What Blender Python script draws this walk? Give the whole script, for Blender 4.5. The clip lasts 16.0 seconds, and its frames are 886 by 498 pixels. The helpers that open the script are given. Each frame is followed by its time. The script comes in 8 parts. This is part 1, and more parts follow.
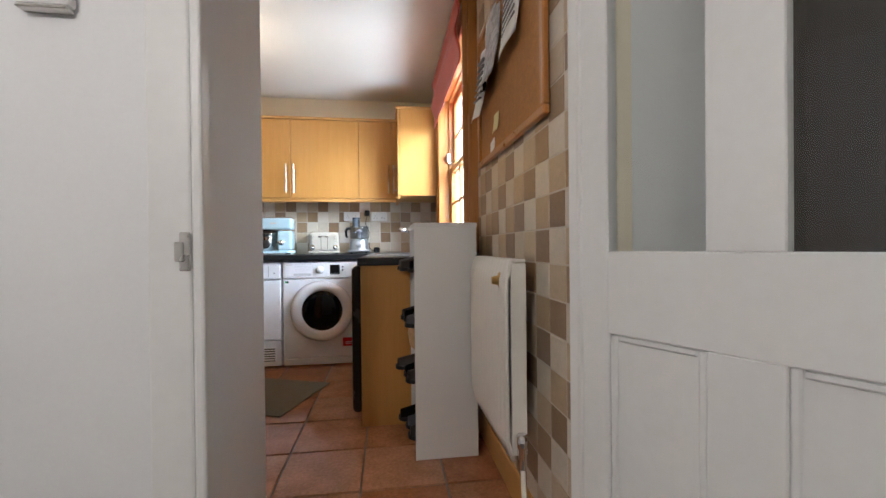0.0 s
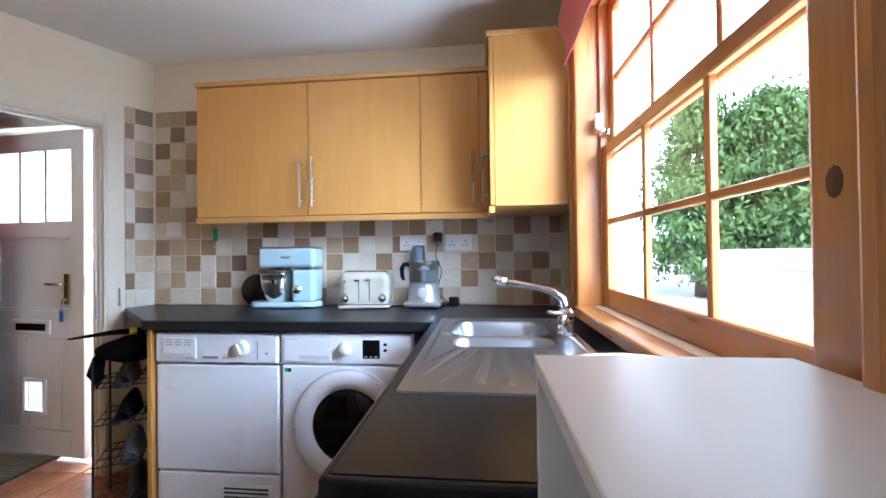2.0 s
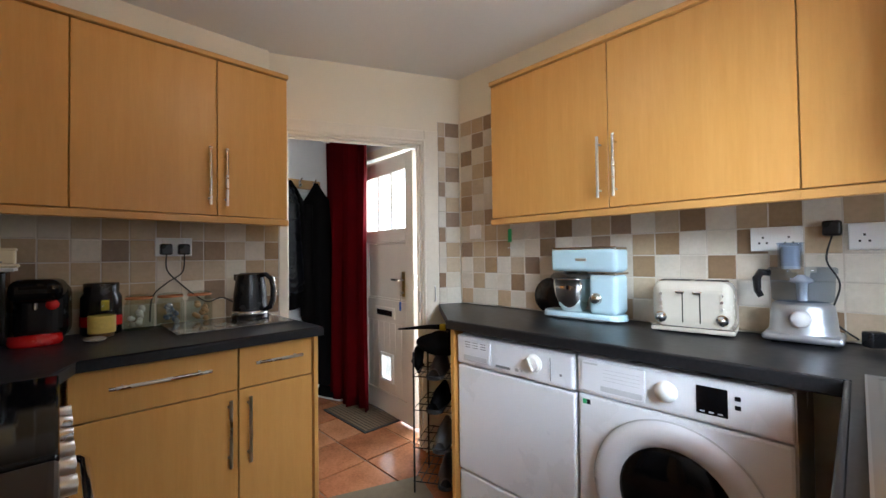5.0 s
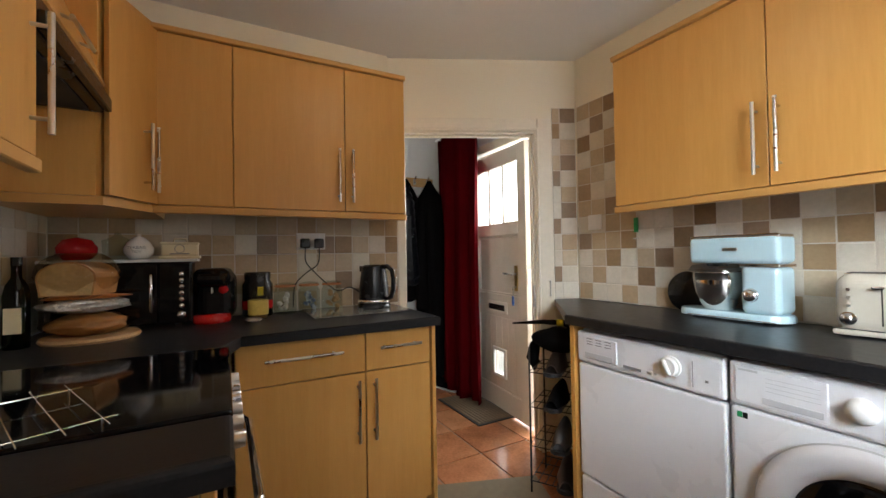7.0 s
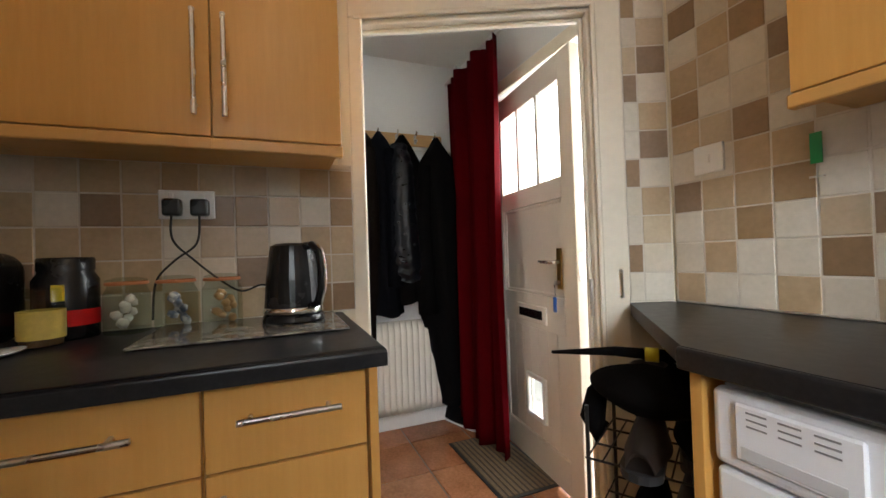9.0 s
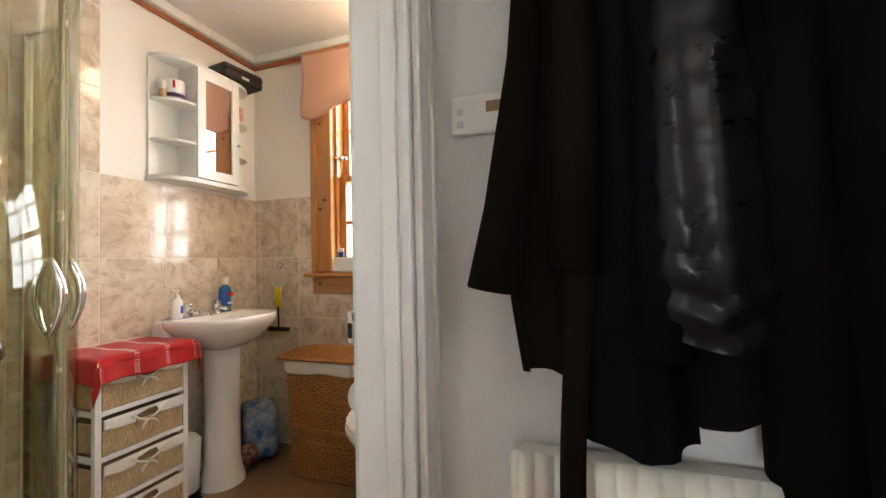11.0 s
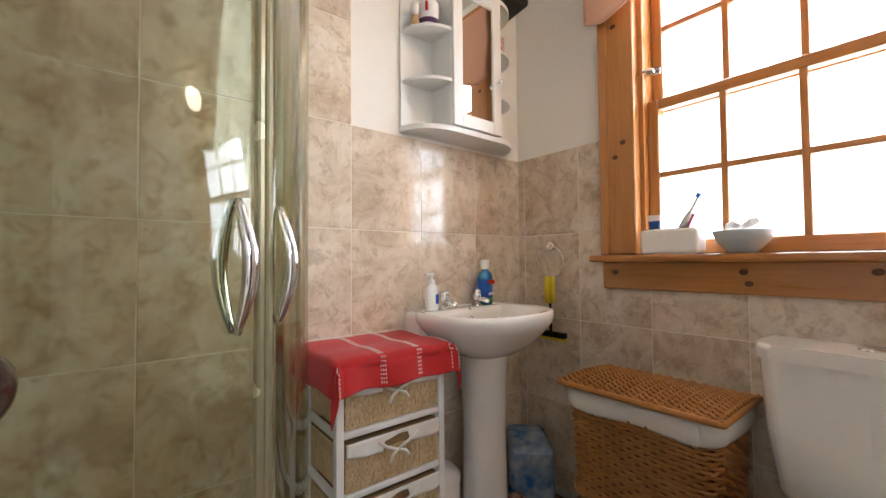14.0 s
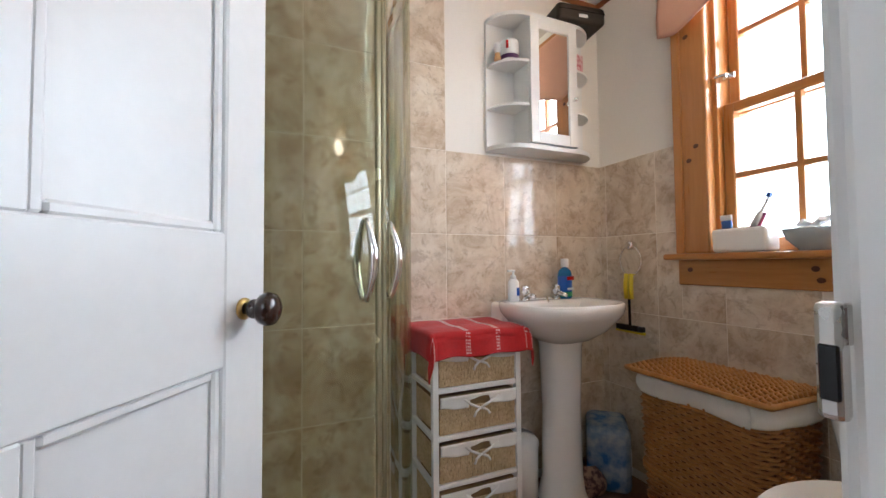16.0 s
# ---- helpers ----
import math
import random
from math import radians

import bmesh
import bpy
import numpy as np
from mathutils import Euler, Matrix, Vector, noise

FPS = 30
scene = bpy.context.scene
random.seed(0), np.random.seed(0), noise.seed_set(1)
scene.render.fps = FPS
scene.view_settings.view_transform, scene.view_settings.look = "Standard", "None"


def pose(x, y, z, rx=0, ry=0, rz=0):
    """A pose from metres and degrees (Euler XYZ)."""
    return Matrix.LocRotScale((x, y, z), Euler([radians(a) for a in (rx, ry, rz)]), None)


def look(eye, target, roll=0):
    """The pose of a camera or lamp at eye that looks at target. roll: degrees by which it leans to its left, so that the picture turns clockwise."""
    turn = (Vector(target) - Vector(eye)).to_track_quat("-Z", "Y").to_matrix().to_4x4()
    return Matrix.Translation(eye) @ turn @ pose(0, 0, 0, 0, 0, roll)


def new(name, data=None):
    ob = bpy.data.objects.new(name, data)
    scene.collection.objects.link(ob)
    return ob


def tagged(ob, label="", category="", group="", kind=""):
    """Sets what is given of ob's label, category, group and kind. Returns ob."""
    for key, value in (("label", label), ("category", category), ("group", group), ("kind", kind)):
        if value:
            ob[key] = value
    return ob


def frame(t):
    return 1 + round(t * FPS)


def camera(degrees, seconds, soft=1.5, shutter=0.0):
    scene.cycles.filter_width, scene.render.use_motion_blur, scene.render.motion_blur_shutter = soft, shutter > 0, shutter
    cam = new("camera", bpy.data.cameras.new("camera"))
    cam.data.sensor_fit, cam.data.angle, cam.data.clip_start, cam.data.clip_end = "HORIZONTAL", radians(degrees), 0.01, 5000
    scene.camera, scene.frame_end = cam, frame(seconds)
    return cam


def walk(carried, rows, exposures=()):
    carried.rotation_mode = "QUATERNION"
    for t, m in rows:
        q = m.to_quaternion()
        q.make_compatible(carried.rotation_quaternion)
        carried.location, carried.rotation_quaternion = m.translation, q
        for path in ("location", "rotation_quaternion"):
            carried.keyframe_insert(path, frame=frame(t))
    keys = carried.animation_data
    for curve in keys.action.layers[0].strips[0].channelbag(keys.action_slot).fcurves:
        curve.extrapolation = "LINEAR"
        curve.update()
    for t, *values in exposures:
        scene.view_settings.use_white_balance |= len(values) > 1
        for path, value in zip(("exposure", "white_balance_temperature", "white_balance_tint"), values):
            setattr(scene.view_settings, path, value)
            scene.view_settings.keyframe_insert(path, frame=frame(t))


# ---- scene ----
cam = camera(95.9, 16.0)
PATH = [
    (0, (0.121, 0.116, 0.966), (0.391, 2.098, 0.952), -0.6),
    (0.5, (0.151, 0.654, 1.04), (0.378, 2.641, 1.037), -0.6),
    (1, (0.156, 1.164, 1.111), (0.38, 3.151, 1.112), -0.6),
    (1.5, (0.152, 1.51, 1.174), (0.164, 3.51, 1.188), -0.7),
    (2, (0.173, 1.778, 1.197), (-0.029, 3.767, 1.218), -0.7),
    (2.5, (0.167, 1.971, 1.224), (-0.248, 3.927, 1.251), -0.6),
    (3, (0.126, 2.086, 1.219), (-0.428, 4.008, 1.257), -0.5),
    (3.5, (0.094, 2.129, 1.216), (-0.656, 3.982, 1.258), -0.6),
    (4, (0.049, 2.148, 1.205), (-0.959, 3.875, 1.25), -0.7),
    (4.5, (0.009, 2.138, 1.209), (-1.223, 3.713, 1.249), -0.6),
    (5, (-0.015, 2.123, 1.208), (-1.457, 3.509, 1.245), -0.7),
    (7.5, (-0.099, 2.115, 1.164), (-1.863, 3.058, 1.195), -1.0),
    (8, (-0.253, 2.185, 1.126), (-2.011, 3.139, 1.141), -1.2),
    (8.2, (-0.325, 2.28, 1.103), (-2.096, 3.21, 1.115), -1.2),
    (10.3, (-1.961, 3.288, 1.09), (-3.954, 3.448, 1.133), -2.1),
    (10.5, (-2.097, 3.291, 1.098), (-4.097, 3.287, 1.133), -1.7),
    (11, (-2.407, 3.272, 1.08), (-4.303, 2.639, 1.141), -1.3),
    (11.5, (-2.597, 3.149, 1.057), (-4.278, 2.067, 1.133), -0.8),
    (12, (-2.73, 3.048, 1.03), (-4.137, 1.629, 1.101), -0.5),
    (12.5, (-2.801, 2.915, 0.992), (-4.101, 1.397, 1.058), -0.2),
    (13, (-2.867, 2.787, 0.983), (-4.124, 1.233, 1.044), -0.3),
    (13.5, (-2.917, 2.684, 0.991), (-4.171, 1.127, 1.054), -0.4),
    (14, (-2.939, 2.625, 1.015), (-4.187, 1.063, 1.074), -0.5),
    (14.5, (-2.947, 2.603, 1.032), (-4.188, 1.035, 1.085), -0.5),
    (15, (-2.941, 2.639, 1.024), (-4.156, 1.051, 1.081), -0.6),
    (15.5, (-2.912, 2.758, 1.01), (-3.98, 1.069, 1.08), -0.6),
    (16, (-2.866, 2.931, 1.0), (-3.646, 1.091, 1.072), -0.5),
]
walk(cam, [(t, look(e, g, r)) for t, e, g, r in PATH], [(0, 1.2, 5700, 10), (1, 1.05, 5500, 10), (2.5, 1.13, 4900, 10), (4, 1.0, 5200, 10), (5, 0.95, 5750, 10), (7.5, 0.85, 6350, 10), (8.2, 0.85, 6350, 10), (10.3, 1.15, 6500, 10), (11.2, 1.2, 6500, 10), (12, 1.1, 6150, 10), (15, 1.05, 5850, 10), (16, 0.95, 5650, 10)])

# ---- world, sun, lamps ----
world = bpy.data.worlds.new("world")
scene.world = world
world.use_nodes = True
wn = world.node_tree
sky = wn.nodes.new("ShaderNodeTexSky")
sky.sky_type, sky.sun_disc = "NISHITA", False
sky.sun_elevation, sky.sun_rotation = radians(41), radians(180)
sky.air_density, sky.dust_density, sky.ozone_density = 0.5, 8.0, 0.6
wn.links.new(sky.outputs["Color"], wn.nodes["Background"].inputs["Color"])
wn.nodes["Background"].inputs["Strength"].default_value = 0.15


def lamp(name, kind, m, energy, color, size=0.1, size_y=0.0):
    data = bpy.data.lights.new(name, kind)
    data.energy, data.color = energy, color
    if kind == "AREA":
        data.shape, data.size, data.size_y = "RECTANGLE", size, size_y or size
    elif kind == "POINT":
        data.shadow_soft_size = size
    else:
        data.angle = size
    ob = new(name, data)
    ob.matrix_world = m
    return ob


lamp("sun", "SUN", look((1, -7, 8), (0, 2.5, 0)), 3.0, (1.0, 0.95, 0.88), radians(12))
lamp("kitchen_window_sky", "AREA", look((2.1, 1.75, 2.42), (-0.5, 3.5, 0.9)), 148, (0.90, 0.96, 1.0), 1.6, 1.5)
lamp("kitchen_window_ground", "AREA", look((1.35, 2.5, 0.62), (-1.0, 3.1, 2.5)), 34, (0.94, 0.98, 1.0), 1.0, 0.8)
lamp("bathroom_window_sky", "AREA", look((-4.66, 2.3, 1.6), (-3, 2.3, 1.4)), 19, (0.96, 0.98, 1.0), 0.95, 1.25)
lamp("entrance_sky", "AREA", look((-2.5, 4.75, 1.5), (-2.5, 3.5, 1.0)), 66, (0.96, 0.98, 1.0), 1.2, 1.8)
lamp("kitchen_bulb", "POINT", pose(-0.91, 2.76, 2.18), 2.2, (1.0, 0.72, 0.42), 0.035)
lamp("bathroom_bulb", "POINT", pose(-4.15, 2.42, 2.30), 3.6, (1.0, 0.78, 0.52), 0.09)
# unseen point lamp added to brighten the hall; it has no fixture
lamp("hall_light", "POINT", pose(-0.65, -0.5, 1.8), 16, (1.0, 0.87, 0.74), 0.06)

# ---- helpers ----


def part(name, bm, material, parent=None, label="", smooth=False):
    me = bpy.data.meshes.new(name)
    bm.to_mesh(me)
    bm.free()
    if smooth:
        for p in me.polygons:
            p.use_smooth = True
    me.materials.append(material)
    ob = new(name, me)
    ob.parent = parent
    if label:
        ob["label"] = label
    return ob


def thing(name, m, label, category, group="", kind=""):
    ob = new(name)
    ob.empty_display_size = 0.1
    ob.matrix_world = m
    return tagged(ob, label, category, group, kind)


def box(bm, x0, x1, y0, y1, z0, z1, bev=0.0, seg=1, m=None):
    """Adds a box, with bevelled edges if bev."""
    r = bmesh.ops.create_cube(bm, size=1.0, matrix=Matrix.Translation(((x0 + x1) / 2, (y0 + y1) / 2, (z0 + z1) / 2))
                              @ Matrix.Diagonal((x1 - x0, y1 - y0, z1 - z0, 1)))
    vs = r["verts"]
    if bev:
        es = list({e for v in vs for e in v.link_edges})
        r2 = bmesh.ops.bevel(bm, geom=es, offset=bev, segments=seg, affect="EDGES", profile=0.5)
        vs = list({v for f in r2["faces"] for v in f.verts} | {v for v in vs if v.is_valid})
    if m is not None:
        bmesh.ops.transform(bm, matrix=m, verts=vs)
    return vs


def cyl(bm, r0, r1, z0, z1, seg=20, m=None, caps=True):
    r = bmesh.ops.create_cone(bm, cap_ends=caps, segments=seg, radius1=r0, radius2=r1, depth=z1 - z0,
                              matrix=(m or Matrix()) @ Matrix.Translation((0, 0, (z0 + z1) / 2)))
    return r["verts"]


def lathe(bm, prof, seg=24, m=None, sx=1.0, sy=1.0):
    """A turned shape from (radius, height) pairs."""
    m = m or Matrix()
    rings = []
    for r, z in prof:
        rings.append([bm.verts.new(m @ Vector((sx * r * math.cos(2 * math.pi * i / seg), sy * r * math.sin(2 * math.pi * i / seg), z)))
                      for i in range(seg)] if r > 1e-6 else [bm.verts.new(m @ Vector((0, 0, z)))])
    for a, b in zip(rings, rings[1:]):
        for i in range(seg):
            j = (i + 1) % seg
            if len(a) == 1 and len(b) > 1:
                bm.faces.new((a[0], b[j], b[i]))
            elif len(b) == 1 and len(a) > 1:
                bm.faces.new((a[i], a[j], b[0]))
            elif len(a) > 1:
                bm.faces.new((a[i], a[j], b[j], b[i]))


def tube(bm, pts, r, seg=8, caps=True):
    """A round tube along points; r a number or one for each point."""
    pts = [Vector(p) for p in pts]
    rings = []
    up = None
    for i, p in enumerate(pts):
        d = (pts[min(i + 1, len(pts) - 1)] - pts[max(i - 1, 0)]).normalized()
        if up is None:
            up = d.orthogonal().normalized()
        up = (up - d * up.dot(d)).normalized()
        side = d.cross(up)
        rr = r[i] if isinstance(r, (list, tuple)) else r
        rings.append([bm.verts.new(p + rr * (up * math.cos(2 * math.pi * k / seg) + side * math.sin(2 * math.pi * k / seg)))
                      for k in range(seg)])
    for a, b in zip(rings, rings[1:]):
        for k in range(seg):
            bm.faces.new((a[k], a[(k + 1) % seg], b[(k + 1) % seg], b[k]))
    if caps:
        bm.faces.new(rings[0][::-1])
        bm.faces.new(rings[-1])


def poly(bm, pts, z0, z1, bev=0.0, m=None, seg=2):
    """A prism over a plan outline (anticlockwise)."""
    lo = [bm.verts.new((x, y, z0)) for x, y in pts]
    hi = [bm.verts.new((x, y, z1)) for x, y in pts]
    n = len(pts)
    bm.faces.new(lo[::-1])
    top = bm.faces.new(hi)
    for i in range(n):
        bm.faces.new((lo[i], lo[(i + 1) % n], hi[(i + 1) % n], hi[i]))
    vs = lo + hi
    if bev:
        r = bmesh.ops.bevel(bm, geom=list(top.edges), offset=bev, segments=seg, affect="EDGES", profile=0.5)
        vs = list({v for f in r["faces"] for v in f.verts} | {v for v in vs if v.is_valid})
    if m is not None:
        bmesh.ops.transform(bm, matrix=m, verts=vs)


def arc(cx, cy, r, a0, a1, n):
    return [(cx + r * math.cos(radians(a0 + (a1 - a0) * i / n)), cy + r * math.sin(radians(a0 + (a1 - a0) * i / n))) for i in range(n + 1)]


def sheet(bm, nu, nv, f):
    """A grid surface; f(u, v) with u, v from 0 to 1 gives the place."""
    g = [[bm.verts.new(f(i / nu, j / nv)) for j in range(nv + 1)] for i in range(nu + 1)]
    for i in range(nu):
        for j in range(nv):
            bm.faces.new((g[i][j], g[i + 1][j], g[i + 1][j + 1], g[i][j + 1]))
    return g


def B():
    return bmesh.new()


def bx(name, material, parent, *a, label="", bev=0.0, seg=1, m=None):
    bm = B()
    box(bm, *a, bev=bev, seg=seg, m=m)
    return part(name, bm, material, parent, label)


def solidify(ob, t, offset=-1.0):
    md = ob.modifiers.new("thickness", "SOLIDIFY")
    md.thickness, md.offset = t, offset
    return ob


def text(name, body, size, m, material, parent, depth=0.0006):
    cu = bpy.data.curves.new(name, "FONT")
    cu.body, cu.size, cu.extrude, cu.align_x, cu.align_y = body, size, depth, "CENTER", "CENTER"
    ob = new(name + "_tmp", cu)
    me = bpy.data.meshes.new_from_object(ob.evaluated_get(bpy.context.evaluated_depsgraph_get()))
    bpy.data.objects.remove(ob)
    me.materials.clear()
    me.materials.append(material)
    o = new(name, me)
    o.parent = parent
    o.matrix_basis = m
    return o


# ---- materials ----


def mat(name, color, rough=0.5, metal=0.0, var=0.08, scale=6.0, fine=60.0, bump=0.05, stretch=(1, 1, 1), coat=0.0, spec=0.5,
        color2=None, contrast=1.0, rvar=0.1, trans=0.0, ior=1.45, sheen=0.0):
    """Base colour varied by a broad and a fine noise in metres, with matching roughness and relief."""
    mt = bpy.data.materials.new(name)
    mt.use_nodes = True
    nt = mt.node_tree
    n, l = nt.nodes, nt.links
    bs = n["Principled BSDF"]
    tc = n.new("ShaderNodeTexCoord")
    mp = n.new("ShaderNodeMapping")
    mp.inputs["Scale"].default_value = stretch
    l.new(tc.outputs["Object"], mp.inputs["Vector"])
    a = n.new("ShaderNodeTexNoise")
    a.inputs["Scale"].default_value, a.inputs["Detail"].default_value, a.inputs["Roughness"].default_value = scale, 5, 0.6
    b = n.new("ShaderNodeTexNoise")
    b.inputs["Scale"].default_value, b.inputs["Detail"].default_value = fine, 3
    for q in (a, b):
        l.new(mp.outputs["Vector"], q.inputs["Vector"])
    mix = n.new("ShaderNodeMix")
    mix.inputs["Factor"].default_value = 0.4
    l.new(a.outputs["Fac"], mix.inputs["A"])
    l.new(b.outputs["Fac"], mix.inputs["B"])
    ramp = n.new("ShaderNodeValToRGB")
    c = Vector(color)
    c2 = Vector(color2) if color2 else c * (1 - var)
    c1 = c if color2 else Vector([min(1.0, q * (1 + var)) for q in c])
    half = 0.22 / contrast
    ramp.color_ramp.elements[0].position, ramp.color_ramp.elements[1].position = 0.5 - half, 0.5 + half
    ramp.color_ramp.elements[0].color, ramp.color_ramp.elements[1].color = (*c2, 1), (*c1, 1)
    l.new(mix.outputs["Result"], ramp.inputs["Fac"])
    l.new(ramp.outputs["Color"], bs.inputs["Base Color"])
    mr = n.new("ShaderNodeMapRange")
    mr.inputs["To Min"].default_value, mr.inputs["To Max"].default_value = max(0.0, rough - rvar), min(1.0, rough + rvar)
    l.new(a.outputs["Fac"], mr.inputs["Value"])
    l.new(mr.outputs["Result"], bs.inputs["Roughness"])
    bs.inputs["Metallic"].default_value = metal
    bs.inputs["Specular IOR Level"].default_value = spec
    bs.inputs["Coat Weight"].default_value = coat
    bs.inputs["Transmission Weight"].default_value = trans
    bs.inputs["IOR"].default_value = ior
    bs.inputs["Sheen Weight"].default_value = sheen
    if bump:
        bp = n.new("ShaderNodeBump")
        bp.inputs["Strength"].default_value, bp.inputs["Distance"].default_value = bump, 0.004
        l.new(mix.outputs["Result"], bp.inputs["Height"])
        l.new(bp.outputs["Normal"], bs.inputs["Normal"])
    return mt


def pieces(name, colors, rough, scale=9.0, var=0.14, bump=0.15, spec=0.5, contrast=1.0):
    """A material whose pieces each take one of several colours, with mottling."""
    mt = mat(name, (0.5, 0.5, 0.5), rough, var=var, scale=scale, fine=70, bump=bump, spec=spec, contrast=contrast)
    n, l = mt.node_tree.nodes, mt.node_tree.links
    oi = n.new("ShaderNodeObjectInfo")
    rp = n.new("ShaderNodeValToRGB")
    rp.color_ramp.interpolation = "CONSTANT"
    el = rp.color_ramp.elements
    while len(el) < len(colors):
        el.new(0.5)
    for i, c in enumerate(colors):
        el[i].position, el[i].color = i / len(colors), (*c, 1)
    l.new(oi.outputs["Random"], rp.inputs["Fac"])
    base = n["Color Ramp"]
    base.color_ramp.elements[0].color, base.color_ramp.elements[1].color = (1 - var, 1 - var, 1 - var * 1.15, 1), (1, 1, 1, 1)
    # each piece samples its own stretch of the mottling
    sh = n.new("ShaderNodeVectorMath")
    sh.operation = "MULTIPLY_ADD"
    sh.inputs[1].default_value = (1, 1, 1)
    mp = n["Mapping"]
    l.new(n["Texture Coordinate"].outputs["Object"], sh.inputs[0])
    mu = n.new("ShaderNodeMath")
    mu.operation, mu.inputs[1].default_value = "MULTIPLY", 37.0
    l.new(oi.outputs["Random"], mu.inputs[0])
    l.new(mu.outputs[0], sh.inputs[2])
    l.new(sh.outputs[0], mp.inputs["Vector"])
    mx = n.new("ShaderNodeMix")
    mx.data_type, mx.blend_type = "RGBA", "MULTIPLY"
    mx.inputs["Factor"].default_value = 1.0
    l.new(rp.outputs["Color"], mx.inputs["A"])
    l.new(base.outputs["Color"], mx.inputs["B"])
    l.new(mx.outputs["Result"], n["Principled BSDF"].inputs["Base Color"])
    return mt


CREAM = mat("cream_wall_paint", (0.80, 0.74, 0.60), 0.75, var=0.03, scale=2.5, bump=0.12, fine=140)
CEIL = mat("ceiling_paint", (0.78, 0.77, 0.73), 0.85, var=0.03, scale=1.6, bump=0.08, fine=120)
WHITEW = mat("white_wall_paint", (0.80, 0.81, 0.82), 0.7, var=0.03, scale=2.0, bump=0.12, fine=120)
BATHW = mat("bathroom_wall_paint", (0.82, 0.78, 0.72), 0.7, var=0.03, scale=2.0, bump=0.1, fine=120)
GLOSSW = mat("white_gloss_paint", (0.80, 0.80, 0.79), 0.32, var=0.03, scale=5, bump=0.02, fine=40)
CREAMG = mat("cream_gloss_paint", (0.78, 0.72, 0.60), 0.35, var=0.05, scale=5, bump=0.06, fine=40)
DOORC = mat("front_door_cream_paint", (0.72, 0.66, 0.58), 0.42, var=0.05, scale=4, bump=0.08, fine=50)
OAK = mat("beech_effect_cabinet", (0.61, 0.325, 0.092), 0.36, var=0.10, scale=3.0, fine=14, bump=0.02, stretch=(8, 8, 0.6), color2=(0.53, 0.268, 0.066), spec=0.38)
OAKE = mat("beech_cabinet_edge", (0.55, 0.295, 0.085), 0.42, var=0.08, scale=4, fine=20, bump=0.02, stretch=(1, 1, 1))
PINE = mat("varnished_pine", (0.50, 0.225, 0.062), 0.3, var=0.2, scale=3.0, fine=11, bump=0.04, stretch=(9, 9, 0.7), color2=(0.36, 0.14, 0.032), coat=0.3)
PINEH = mat("varnished_pine_across", (0.50, 0.225, 0.062), 0.3, var=0.2, scale=3.0, fine=11, bump=0.04, stretch=(9, 0.7, 9), color2=(0.36, 0.14, 0.032), coat=0.3)
KNOT = mat("pine_knot", (0.09, 0.03, 0.01), 0.4, var=0.2)
WORKTOP = mat("dark_slate_laminate", (0.022, 0.022, 0.024), 0.33, var=0.3, scale=40, fine=170, bump=0.06, color2=(0.009, 0.009, 0.010), rvar=0.06, spec=0.3)
WHITEA = mat("white_enamel", (0.80, 0.81, 0.84), 0.28, var=0.01, scale=2, bump=0.0)
GREYP = mat("pale_grey_plastic", (0.55, 0.56, 0.58), 0.4, var=0.03, bump=0.0)
SINKST = mat("pressed_sink_steel", (0.46, 0.48, 0.52), 0.33, 1.0, var=0.05, scale=6, fine=60, bump=0.02, stretch=(1, 12, 1), rvar=0.06)
STEEL = mat("brushed_steel", (0.58, 0.61, 0.66), 0.33, 1.0, var=0.05, scale=6, fine=60, bump=0.03, stretch=(1, 12, 1), rvar=0.06)
CHROME = mat("chrome", (0.80, 0.80, 0.81), 0.08, 1.0, var=0.02, bump=0.0, rvar=0.03)
SATIN = mat("satin_nickel", (0.60, 0.58, 0.55), 0.28, 1.0, var=0.04, bump=0.0)
BLACKP = mat("black_plastic", (0.010, 0.010, 0.011), 0.26, var=0.1, bump=0.02, spec=0.4)
BLACKG = mat("black_glass", (0.004, 0.004, 0.005), 0.06, var=0.05, bump=0.0, rvar=0.02, spec=0.35)
BLACKR = mat("black_rubber", (0.015, 0.015, 0.016), 0.6, var=0.15, bump=0.05)
DARKIN = mat("dark_inside", (0.02, 0.018, 0.016), 0.7, var=0.1)
GROUT = mat("pale_grout", (0.60, 0.55, 0.47), 0.85, var=0.08, scale=12, bump=0.2)
FGROUT = mat("floor_grout", (0.20, 0.15, 0.11), 0.85, var=0.15, scale=12, bump=0.2)
KT_PALE = pieces("pale_wall_tile", [(0.70, 0.64, 0.54), (0.66, 0.59, 0.48), (0.72, 0.67, 0.58), (0.64, 0.58, 0.49)], 0.36, scale=12, var=0.18, bump=0.12)
KT_TAN = pieces("tan_wall_tile", [(0.54, 0.41, 0.26), (0.58, 0.47, 0.33), (0.50, 0.37, 0.23), (0.55, 0.44, 0.31)], 0.36, scale=12, var=0.24, bump=0.12)
KT_BROWN = pieces("brown_wall_tile", [(0.33, 0.22, 0.13), (0.29, 0.19, 0.11), (0.37, 0.25, 0.14), (0.31, 0.22, 0.15)], 0.36, scale=12, var=0.28, bump=0.12)
SHADES = dict(L=KT_PALE, T=KT_TAN, B=KT_BROWN)
TERRA = pieces("terracotta_floor_tile", [(0.48, 0.20, 0.095), (0.56, 0.28, 0.16), (0.40, 0.16, 0.075), (0.53, 0.24, 0.12)], 0.20, scale=6, var=0.42, bump=0.12, contrast=1.5)


